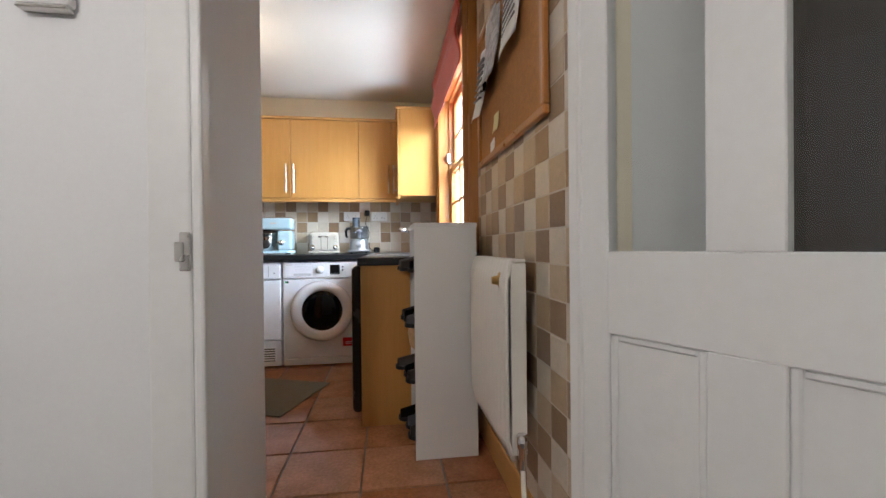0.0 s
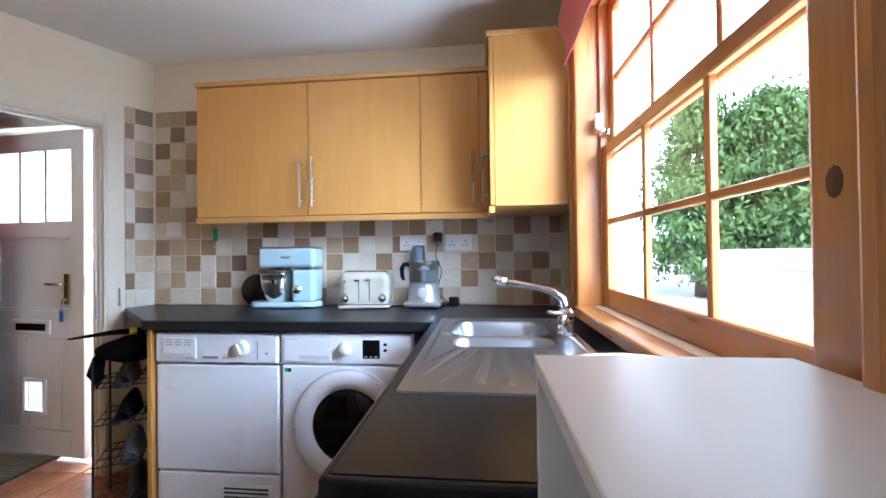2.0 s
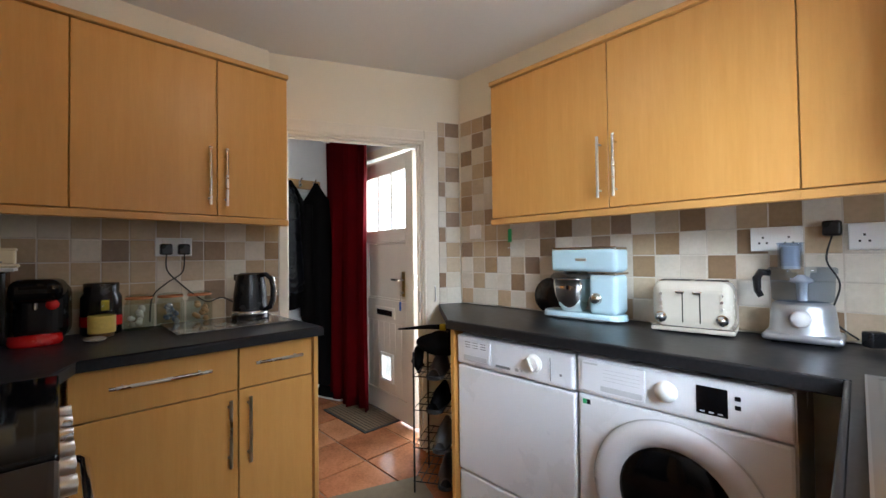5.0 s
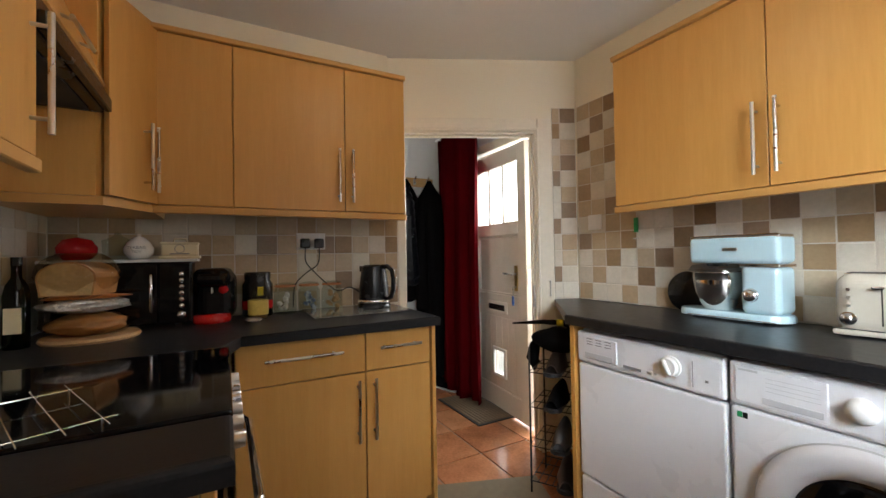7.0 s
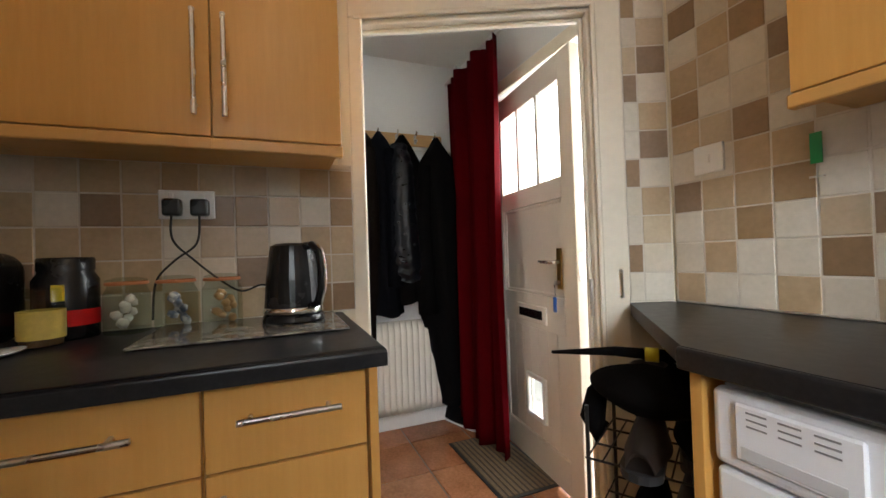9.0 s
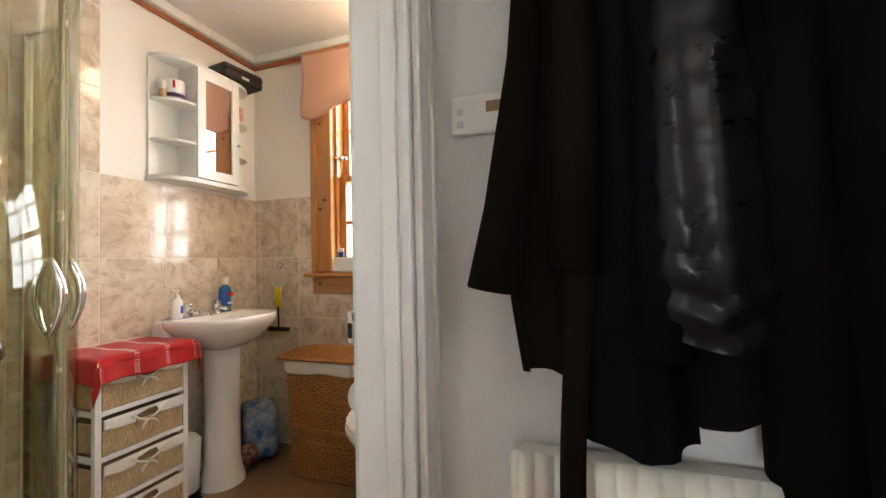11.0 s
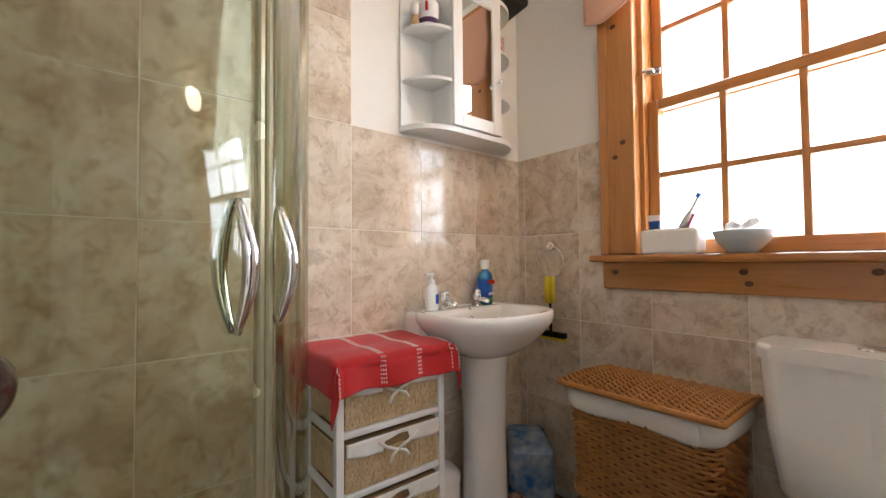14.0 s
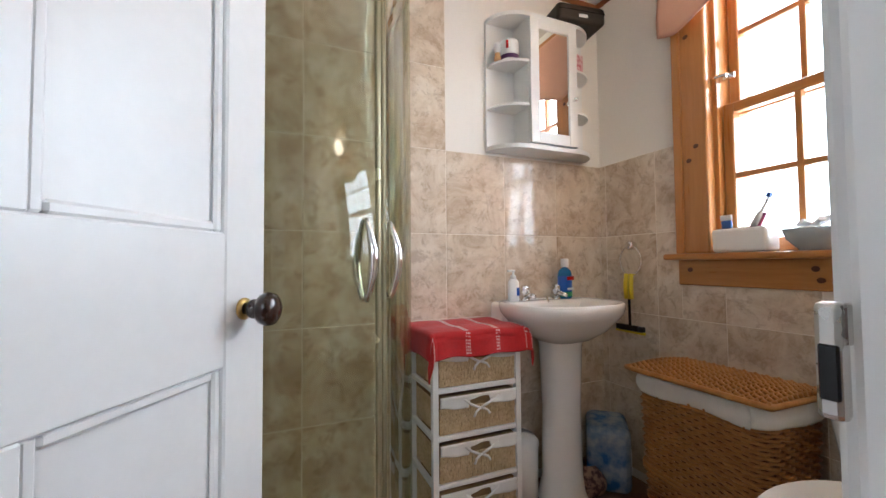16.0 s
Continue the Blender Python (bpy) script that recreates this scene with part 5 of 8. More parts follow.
for sx in (-0.108, 0.108):
    b = B()
    lathe(b, [(0.022, 0.0), (0.022, 0.008), (0.015, 0.010), (0.013, 0.022), (0.0, 0.024)], 20, pose(sx, -0.119, 0.062, 90, 0, 0))
    part("knob", b, CHROME, bd, smooth=True)
    for k in range(3):
        b = B()
        cyl(b, 0.006, 0.006, 0.0, 0.006, 10, pose(sx, -0.118, 0.105 + 0.026 * k, 90, 0, 0))
        part("button", b, SATIN, bd)
for sx in (-0.065, 0.065):
    for sy in (-0.035, 0.035):
        bx("bread_slot", DARKIN, bd, sx - 0.055, sx + 0.055, sy - 0.016, sy + 0.016, 0.2085, 0.2115, bev=0.001)
bx("top_trim", CHROME, bd, -0.125, 0.125, -0.07, 0.07, 0.207, 0.2092, bev=0.001)

fp = thing("food_processor", pose(-0.15, 3.915, 0.9085) @ Matrix.Diagonal((0.95, 0.9, 0.97, 1)), "silver food processor with a clear jug", "food processor")
b = B()
box(b, -0.105, 0.105, -0.092, 0.092, 0.008, 0.034, bev=0.012, seg=3)
lathe(b, [(0.10, 0.030), (0.093, 0.042), (0.088, 0.10), (0.083, 0.128), (0.07, 0.138), (0.0, 0.139)], 32, None, 1.0, 0.88)
part("motor_base", b, SILVERP, fp, smooth=True)
for sx in (-0.07, 0.07):
    b = B()
    cyl(b, 0.012, 0.012, 0.0, 0.009, 10, pose(sx, -0.06, 0))
    part("foot", b, BLACKR, fp)
b = B()
lathe(b, [(0.028, 0), (0.028, 0.010), (0.022, 0.016), (0, 0.016)], 22, pose(0, -0.076, 0.085, 90, 0, 0))
part("dial", b, GREYP, fp, smooth=True)
b = B()
lathe(b, [(0.0, 0.1405), (0.078, 0.1405), (0.083, 0.147), (0.088, 0.235)], 30)
part("jug", b, CLEARP, fp, "clear plastic jug", smooth=True)
b = B()
lathe(b, [(0.092, 0.235), (0.093, 0.239), (0.093, 0.252), (0.088, 0.256), (0.0, 0.258)], 30)
lid = part("jug_lid", b, CLEARP, fp, "clear plastic lid", smooth=True)
b = B()
lathe(b, [(0.036, 0.257), (0.036, 0.335), (0.038, 0.337), (0.038, 0.342), (0.031, 0.342), (0.031, 0.26)], 20, pose(-0.028, 0, 0), 1.0, 0.7)
part("feed_tube", b, CLEARP, lid, "clear oval feed tube", smooth=True)
b = B()
lathe(b, [(0.026, 0.25), (0.026, 0.325), (0.022, 0.33), (0, 0.33)], 16, pose(-0.028, 0, 0), 1.0, 0.65)
part("pusher", b, GREYP, lid, "grey pusher", smooth=True)
b = B()
lathe(b, [(0.014, 0.141), (0.016, 0.20), (0.034, 0.206), (0.03, 0.214), (0.008, 0.23)], 14)
part("spindle", b, GREYP, fp, smooth=True)
b = B()
tube(b, [(-0.086, 0, 0.235), (-0.112, -0.01, 0.238), (-0.124, -0.012, 0.215), (-0.122, -0.012, 0.17), (-0.112, -0.01, 0.150)], [0.012, 0.014, 0.014, 0.012, 0.010], 10)
part("jug_handle", b, BLACKP, fp, "dark jug handle", smooth=True)
ht = thing("hanging_tag", pose(-1.396, 3.983, 1.36), "small green tag hanging on the tiled wall", "tag")
bx("ribbon", GREENP, ht, -0.012, 0.012, -0.003, 0.0, -0.075, 0.0)
bx("wire_loop", SATIN, ht, -0.016, 0.016, -0.003, 0.0, -0.11, -0.105)

# ---- things on the kettle worktop ----
WT = 0.9085
k = thing("kettle", pose(-2.085, 2.80, WT + 0.008, 0, 0, 35), "glossy black electric kettle with a chrome band", "kettle")
b = B()
lathe(b, [(0.0, 0.022), (0.078, 0.022), (0.080, 0.03), (0.074, 0.12), (0.063, 0.20), (0.060, 0.215), (0.045, 0.222), (0.0, 0.224)], 32)
poly(b, [(-0.05, -0.025), (-0.05, 0.025), (-0.088, 0.006), (-0.088, -0.006)][::-1], 0.185, 0.215)
part("jug", b, BLACKP, k, smooth=False)
b = B()
lathe(b, [(0.081, 0.026), (0.083, 0.028), (0.082, 0.042), (0.080, 0.043)], 32)
part("chrome_band", b, CHROME, k, smooth=True)
b = B()
lathe(b, [(0.0, 0.0), (0.084, 0.0), (0.086, 0.006), (0.082, 0.02), (0.0, 0.021)], 32)
part("base", b, BLACKP, k, smooth=True)
b = B()
tube(b, [(0.055, 0, 0.212), (0.085, 0, 0.214), (0.115, 0, 0.195), (0.125, 0, 0.15), (0.122, 0, 0.095), (0.105, 0, 0.055), (0.078, 0, 0.045)], [0.012, 0.012, 0.013, 0.013, 0.012, 0.011, 0.01], 12)
h = part("handle", b, BLACKP, k, smooth=True)
b = B()
tube(b, [(0.097, 0, 0.220), (0.126, 0, 0.20), (0.138, 0, 0.15), (0.135, 0, 0.095), (0.116, 0, 0.050)], 0.004, 8)
part("handle_strip", b, CHROME, h, smooth=True)

gb = thing("glass_board", pose(-2.05, 2.69, WT), "grey patterned glass worktop saver under the kettle", "chopping board")
bx("board", mat("patterned_glass_top", (0.30, 0.28, 0.24), 0.08, var=0.6, scale=14, fine=50, bump=0.0, contrast=3, color2=(0.07, 0.065, 0.06)), gb, -0.17, 0.17, -0.235, 0.235, 0.003, 0.0075, bev=0.001)
for sx in (-0.14, 0.14):
    for sy in (-0.2, 0.2):
        b = B()
        cyl(b, 0.008, 0.008, 0, 0.003, 8, pose(sx, sy, 0))
        part("foot", b, BLACKR, gb)


def storage_jar(x, y, label, fill, r=0.05, hgt=0.13):
    j = thing("storage_jar", pose(x, y, WT), label, "jar", "clip-top jars")
    b = B()
    lathe(b, [(0.0, 0.0), (r, 0.0), (r + 0.003, 0.006), (r + 0.003, hgt - 0.025), (r - 0.006, hgt - 0.008), (r - 0.006, hgt)], 24)
    part("glass", b, JARG, j, smooth=True)
    b = B()
    lathe(b, [(r - 0.002, hgt), (r, hgt + 0.004), (r - 0.002, hgt + 0.008)], 24)
    part("seal", b, mat("orange_rubber_seal", (0.55, 0.20, 0.08), 0.6), j, smooth=True)
    b = B()
    lathe(b, [(r - 0.003, hgt + 0.008), (r - 0.003, hgt + 0.014), (r * 0.5, hgt + 0.02), (0, hgt + 0.02)], 24)
    part("lid", b, JARG, j, smooth=True)
    random.seed(int(y * 100))
    for n in range(9):
        b = B()
        a, rr = random.uniform(0, 6.28), random.uniform(0, r - 0.022)
        bmesh.ops.create_icosphere(b, subdivisions=1, radius=0.017, matrix=pose(rr * math.cos(a), rr * math.sin(a), 0.02 + 0.009 * n, a * 50, 30, a * 20) @ Matrix.Diagonal((1, 0.8, 0.7, 1)))
        part("filling", b, fill, j, smooth=True)
    return j


storage_jar(-2.19, 2.375, "clip-top glass jar of white sweets", PAPER)
storage_jar(-2.19, 2.49, "clip-top glass jar of blue and white packets", mat("blue_white_packets", (0.60, 0.64, 0.70), 0.5, var=0.5, scale=30, contrast=3, color2=(0.12, 0.17, 0.28)))
storage_jar(-2.19, 2.605, "clip-top glass jar of brown sticks", WOODB)
nj = thing("protein_tub", pose(-2.18, 2.25, WT), "tall black plastic tub with a red and yellow label", "tub")
b = B()
lathe(b, [(0, 0), (0.064, 0), (0.067, 0.006), (0.067, 0.15), (0.056, 0.17), (0.056, 0.175)], 28)
part("tub", b, BLACKP, nj, smooth=True)
b = B()
lathe(b, [(0.058, 0.175), (0.058, 0.205), (0.054, 0.208), (0, 0.208)], 28)
part("lid", b, BLACKP, nj, smooth=True)
b = B()
lathe(b, [(0.068, 0.035), (0.068, 0.075)], 28)
part("red_label", b, REDP, nj, smooth=True)
bx("yellow_stripe", YELP, nj, 0.062, 0.0685, -0.005, 0.02, 0.10, 0.14)
cj = thing("coffee_jar", pose(-2.07, 2.245, WT), "glass coffee jar with a gold label", "jar")
b = B()
lathe(b, [(0, 0.001), (0.04, 0.001), (0.042, 0.008), (0.042, 0.095), (0.036, 0.105), (0.036, 0.13), (0.034, 0.135), (0, 0.135)], 24)
part("glass", b, JARG, cj, smooth=True)
b = B()
lathe(b, [(0, 0.004), (0.038, 0.004), (0.038, 0.07), (0, 0.07)], 20)
part("coffee", b, mat("coffee_granules", (0.10, 0.05, 0.02), 0.8, var=0.4, scale=80), cj)
b = B()
lathe(b, [(0.0432, 0.02), (0.0432, 0.085)], 24)
part("gold_label", b, mat("gold_label_paper", (0.55, 0.42, 0.10), 0.4, var=0.15, scale=30), cj, smooth=True)
cm = thing("capsule_coffee_machine", pose(-2.13, 2.075, WT, 0, 0, 78), "rounded black and red capsule coffee machine", "coffee machine")
b = B()
box(b, -0.075, 0.075, -0.04, 0.11, 0.0, 0.225, bev=0.05, seg=5)
part("body", b, BLACKP, cm)
b = B()
box(b, -0.072, 0.072, -0.09, 0.05, 0.15, 0.235, bev=0.035, seg=5)
part("head", b, BLACKG, cm)
b = B()
lathe(b, [(0.0, 0.0), (0.070, 0.0), (0.074, 0.01), (0.070, 0.035), (0.0, 0.035)], 28, pose(0, -0.055, 0))
part("drip_tray", b, REDP, cm, "red drip tray", smooth=True)
b = B()
lathe(b, [(0.018, 0), (0.018, 0.012), (0, 0.014)], 16, pose(0.045, -0.052, 0.14, 90, 0, 0))
part("button", b, REDP, cm, smooth=True)
b = B()
tube(b, [(0, -0.06, 0.15), (0, -0.06, 0.125)], 0.008, 10)
part("nozzle", b, CHROME, cm)
sp = thing("saucer", pose(-1.975, 2.22, WT), "small pale spoon rest", "saucer")
b = B()
lathe(b, [(0, 0.002), (0.03, 0.002), (0.055, 0.01), (0.056, 0.012), (0.03, 0.006), (0, 0.005)], 24, None, 1.0, 0.6)
part("dish", b, CERAM, sp, smooth=True)
mw = thing("microwave", pose(-2.04, 1.53, WT, 0, 0, 90), "black microwave with chrome buttons and handle", "microwave")
bx("body", BLACKP, mw, 0.0, 0.46, 0.006, 0.212, 0.012, 0.265, bev=0.006)
for sx in (0.05, 0.41):
    bx("foot", BLACKR, mw, sx - 0.012, sx + 0.012, 0.03, 0.05, 0.0, 0.0125)
dd = bx("door", BLACKG, mw, 0.004, 0.345, -0.014, 0.005, 0.016, 0.262, bev=0.004)
bx("door_window", BLACKG, dd, 0.05, 0.28, -0.0155, -0.0135, 0.06, 0.215, bev=0.001)
b = B()
tube(b, [(0.325, -0.012, 0.06), (0.325, -0.038, 0.07), (0.325, -0.042, 0.14), (0.325, -0.038, 0.21), (0.325, -0.012, 0.22)], 0.006, 10)
part("handle", b, CHROME, dd, smooth=True)
bx("control_panel", BLACKG, mw, 0.349, 0.456, -0.014, 0.005, 0.016, 0.262, bev=0.004)
for q in range(6):
    b = B()
    lathe(b, [(0.009, 0), (0.009, 0.003), (0, 0.004)], 12, pose(0.425, -0.014, 0.085 + 0.026 * q, 90, 0, 0))
    part("button", b, CHROME, mw, smooth=True)
b = B()
lathe(b, [(0.016, 0), (0.015, 0.012), (0, 0.013)], 16, pose(0.425, -0.014, 0.048, 90, 0, 0))
part("dial", b, CHROME, mw, smooth=True)
bx("print", SATIN, mw, 0.09, 0.135, -0.0152, -0.0142, 0.028, 0.036)
tr = thing("serving_tray", pose(-2.145, 1.76, WT + 0.2655), "flat grey tray on top of the microwave", "tray")
b = B()
poly(b, [(-0.11, -0.25), (0.11, -0.25), (0.11, 0.25), (-0.11, 0.25)], 0.0, 0.012, bev=0.004)
part("tray", b, GREYP, tr)
TZ = WT + 0.278
rb = thing("red_pot", pose(-2.14, 1.60, TZ), "round red pot on the grey tray", "pot")
b = B()
lathe(b, [(0, 0), (0.04, 0), (0.062, 0.025), (0.064, 0.05), (0.045, 0.08), (0.0, 0.092)], 24)
part("pot", b, REDP, rb, smooth=True)
gd = thing("glass_dish", pose(-2.18, 1.72, TZ), "small glass dish with a domed lid", "dish")
b = B()
lathe(b, [(0, 0.001), (0.05, 0.001), (0.052, 0.07), (0.055, 0.075), (0.05, 0.08), (0.02, 0.095), (0.012, 0.10), (0.012, 0.11), (0, 0.115)], 24)
part("dish", b, JARG, gd, smooth=True)
td = thing("teabag_pot", pose(-2.12, 1.80, TZ), "round white lidded pot with dark lettering", "pot")
b = B()
lathe(b, [(0, 0), (0.032, 0), (0.05, 0.025), (0.052, 0.045), (0.04, 0.07), (0.03, 0.078)], 24)
part("pot", b, CERAM, td, smooth=True)
b = B()
lathe(b, [(0.034, 0.078), (0.02, 0.09), (0.008, 0.094), (0.009, 0.104), (0, 0.108)], 20)
part("lid", b, CERAM, td, smooth=True)
text("TEABAG", "TEABAG", 0.017, pose(0.0535, 0.0, 0.047, 90, 0, 90), INK, td)
text("TIDY", "TIDY", 0.015, pose(0.0520, 0.0, 0.03, 90, 0, 90), INK, td)
bd = thing("butter_dish", pose(-2.12, 1.945, TZ), "cream lidded butter dish with brown lettering", "dish")
bx("dish", CREAMC, bd, -0.045, 0.045, -0.075, 0.075, 0.0, 0.012, bev=0.004)
bx("lid", CREAMC, bd, -0.038, 0.038, -0.066, 0.066, 0.012, 0.068, bev=0.006, seg=2)
bx("lid_rim", CREAMC, bd, -0.041, 0.041, -0.069, 0.069, 0.06, 0.07, bev=0.003)
b = B()
tube(b, [(0, -0.025, 0.068), (0, -0.022, 0.085), (0, 0.022, 0.085), (0, 0.025, 0.068)], 0.005, 8)
part("handle", b, CREAMC, bd, smooth=True)
b = B()
lathe(b, [(0.017, 0), (0.0185, 0.0006), (0.017, 0.0012), (0.016, 0.0006)], 24, pose(0.0382, 0, 0.042, 0, 90, 0))
part("badge_ring", b, INK, bd)
bx("print", INK, bd, 0.0378, 0.0386, -0.035, 0.035, 0.018, 0.023)
bb = thing("bread_board", pose(-1.90, 1.70, WT), "round pale wooden bread board", "board")
b = B()
lathe(b, [(0, 0), (0.135, 0), (0.14, 0.008), (0.135, 0.016), (0, 0.016)], 36)
part("board", b, WOODB, bb, smooth=False)
CRUMB = mat("bread_crumb", (0.66, 0.44, 0.20), 0.9, var=0.2, scale=40, fine=160, bump=0.4)
FOIL = mat("silver_food_wrapping", (0.55, 0.53, 0.50), 0.25, 0.4, var=0.3, scale=18, fine=60, bump=0.9, contrast=2)
ORANGEP = mat("orange_wrapper_print", (0.60, 0.20, 0.04), 0.4, var=0.3, scale=20, bump=0.3)
BAGP = glass("wrinkled_clear_bag", (0.80, 0.76, 0.68), 0.08, gloss=0.5)


def crumpled(bm, hx, hy, hz, seed, rough=0.16):
    """A squashed sack with creases, standing on z = 0."""
    def at(u, v):
        k = math.sin(math.pi * (0.06 + 0.88 * v)) ** 0.45
        q = Vector((math.cos(6.28318 * u), math.sin(6.28318 * u), 2.2 * v))
        k *= 1 + rough * noise.noise(q * 1.6 + Vector((seed, 0, 0))) + 0.45 * rough * noise.noise(q * 6.5 + Vector((seed, 3, 0)))
        return Vector((hx * q.x * k, hy * q.y * k, hz * v))
    sheet(bm, 48, 20, at)


lf = thing("bread_loaf", pose(-1.90, 1.69, WT + 0.0165), "brown rolls in a creased clear bag on the board", "bread", "stacked bread")
for nm, mt_, k, lab in (("bread", BREAD, 0.9, ""), ("bag", BAGP, 1.0, "creased clear bag")):
    b = B()
    crumpled(b, 0.085 * k, 0.118 * k, 0.078 * (0.5 + 0.5 * k), 2.0)
    part(nm, b, mt_, lf, lab, smooth=True)
lf = thing("food_packet", pose(-1.90, 1.685, WT + 0.095, 0, 0, 12), "flat silver packet with an orange printed edge", "packet")
b = B()
crumpled(b, 0.08, 0.125, 0.05, 5.0, 0.2)
part("wrapping", b, FOIL, lf, smooth=True)
b = B()
crumpled(b, 0.07, 0.115, 0.016, 9.0, 0.2)
o = part("printed_edge", b, ORANGEP, lf, "orange printed edge", smooth=True)
o.location.z = 0.045
lf = thing("bread_loaf", pose(-1.90, 1.665, WT + 0.157, 0, 0, -14), "cut loaf of white bread in a clear bag", "bread", "stacked bread")
slice_ = [(0.0, -0.075), (0.0, 0.075)] + [(-0.06 - 0.055 * math.sin(a), 0.085 * math.cos(a)) for a in [math.pi * i / 10 for i in range(11)]]
b = B()
poly(b, slice_[::-1], -0.075, 0.07, m=pose(0, 0, 0, 0, 90, 0))
part("crust", b, BREAD, lf)
b = B()
poly(b, [(-0.004 + 0.93 * x, 0.93 * y) for x, y in slice_[::-1]], 0.0695, 0.0715, m=pose(0, 0, 0, 0, 90, 0))
part("crumb", b, CRUMB, lf, "pale cut face")
b = B()
crumpled(b, 0.105, 0.112, 0.145, 12.0, 0.12)
part("bag", b, BAGP, lf, "clear plastic bag gathered on top", smooth=True)
ob_ = thing("oil_bottle", pose(-1.83, 1.53, WT), "dark green glass oil bottle", "bottle")
b = B()
lathe(b, [(0, 0), (0.03, 0), (0.032, 0.006), (0.032, 0.17), (0.026, 0.20), (0.013, 0.225), (0.012, 0.265)], 20)
part("bottle", b, OLIVEG, ob_, smooth=True)
b = B()
lathe(b, [(0.014, 0.262), (0.014, 0.29), (0, 0.29)], 16)
part("cap", b, BLACKP, ob_)
bx("bottle_label", CREAMC, ob_, 0.0, 0.0335, -0.02, 0.02, 0.05, 0.13)

# ---- on the kitchen floor ----
rg = thing("rug", pose(-1.107, 3.019, 0.0, 0, 0, 159.5), "flat olive-brown kitchen runner rug", "rug")
b = B()
box(b, -0.755, 0.755, -0.288, 0.288, 0.001, 0.009, bev=0.003)
part("pile", b, RUG, rg)
rk = thing("shoe_rack", pose(-1.56, 3.62, 0, 0, 0, 32), "black wire shoe rack beside the dryer", "shoe rack")
for sx in (-0.14, 0.14):
    for sy in (-0.13, 0.13):
        b = B()
        tube(b, [(sx, sy, 0), (sx, sy, 0.72)], 0.005, 8)
        part("post", b, WIRE, rk)
for z in (0.07, 0.24, 0.43, 0.60):
    b = B()
    for q in range(9):
        tube(b, [(-0.14 + 0.035 * q, -0.135, z), (-0.14 + 0.035 * q, 0.135, z)], 0.0022, 5)
    for sy in (-0.135, -0.05, 0.05, 0.135):
        tube(b, [(-0.145, sy, z - 0.003), (0.145, sy, z - 0.003)], 0.003, 5)
    tagged(part("wire_shelf", b, WIRE, rk), kind="stuff")
for i, (dx, dy, z, mt, hi, rot, lab) in enumerate((
        (0.02, -0.06, 0.073, LEATHER, 0.0, 235, "dark leather shoe on the wire rack"), (0.08, 0.05, 0.073, GREYSHOE, 0.0, 225, "grey trainer on the wire rack"),
        (0.0, -0.05, 0.243, GREYSHOE, 0.0, 230, "dark grey trainer on the wire rack"), (0.08, 0.06, 0.243, LEATHER, 0.0, 245, "dark leather shoe on the wire rack"),
        (-0.02, -0.05, 0.433, COATB, 0.0, 225, "black shoe on the wire rack"), (0.07, 0.06, 0.433, LEATHER, 0.09, 232, "brown leather ankle boot on the wire rack"),
        (-0.02, -0.06, 0.603, LEATHER, 0.12, 228, "dark brown leather boot on the wire rack"), (0.07, 0.05, 0.603, COATB, 0.0, 238, "black shoe on the wire rack"))):
    p = pose(-1.56, 3.62, 0, 0, 0, 32) @ Vector((dx, dy, z))
    shoe(pose(p.x, p.y, p.z, 0, 0, rot + 75), mt, BLACKR, lab, hi, 0.21)
bgk = thing("shoulder_bag", pose(-1.585, 3.60, 0.66), "shapeless black bag lying on the shoe rack", "bag")
b = B()
sheet(b, 24, 12, lambda u, v: Vector((0.14 * math.cos(6.2832 * u) * math.sin(math.pi * (0.06 + 0.88 * v)) ** 0.6 * (1 + 0.15 * math.sin(13 * u)),
                                     0.11 * math.sin(6.2832 * u) * math.sin(math.pi * (0.06 + 0.88 * v)) ** 0.6 * (1 + 0.12 * math.sin(7 * u)),
                                     0.022 + 0.12 * v + 0.012 * math.sin(9 * u) * v)))
part("bag_body", b, COATB, bgk, smooth=True)
b = B()
tube(b, [(-0.12, 0, 0.07), (-0.145, -0.02, 0.03), (-0.155, -0.03, -0.04), (-0.15, -0.02, -0.09), (-0.14, 0.0, -0.05)], [0.02, 0.028, 0.034, 0.02, 0.012], 10)
part("flap", b, COATB, bgk, smooth=True)
um = thing("folded_umbrella", pose(-1.59, 3.58, 0.80, 0, 0, 30), "slim black folded umbrella with a yellow band", "umbrella")
b = B()
tube(b, [(-0.2, -0.05, 0.02), (-0.05, 0, 0.03), (0.12, 0.02, 0.03)], [0.004, 0.012, 0.016], 10)
part("canopy", b, COATB, um, smooth=True)
b = B()
tube(b, [(0.02, 0.0, 0.031), (0.05, 0.005, 0.031)], 0.0175, 10)
part("band", b, YELP, um, smooth=True)
cb_ = thing("pendant_bulb", pose(-0.91, 2.76, CZ), "lit bulb on a short white ceiling pendant", "ceiling light")
b = B()
lathe(b, [(0.045, 0), (0.045, -0.012), (0.02, -0.02), (0, -0.02)], 20)
part("ceiling_rose", b, WHITEP, cb_, smooth=True)
b = B()
tube(b, [(0, 0, -0.018), (0, 0, -0.135)], 0.013, 10)
part("lamp_holder", b, WHITEP, cb_)
b = B()
lathe(b, [(0.013, -0.132), (0.021, -0.148), (0.035, -0.175), (0.032, -0.202), (0.017, -0.217), (0, -0.220)], 20)
o = part("bulb", b, BULB, cb_, "glowing warm bulb", smooth=True)
o.visible_shadow = False

# ---- hall door, opened into the hall ----
hd = thing("door_3", pose(0.558, 1.045, 0.006, 0, 0, -62), "open white panelled door with glazed top panes", "door", kind="structure")


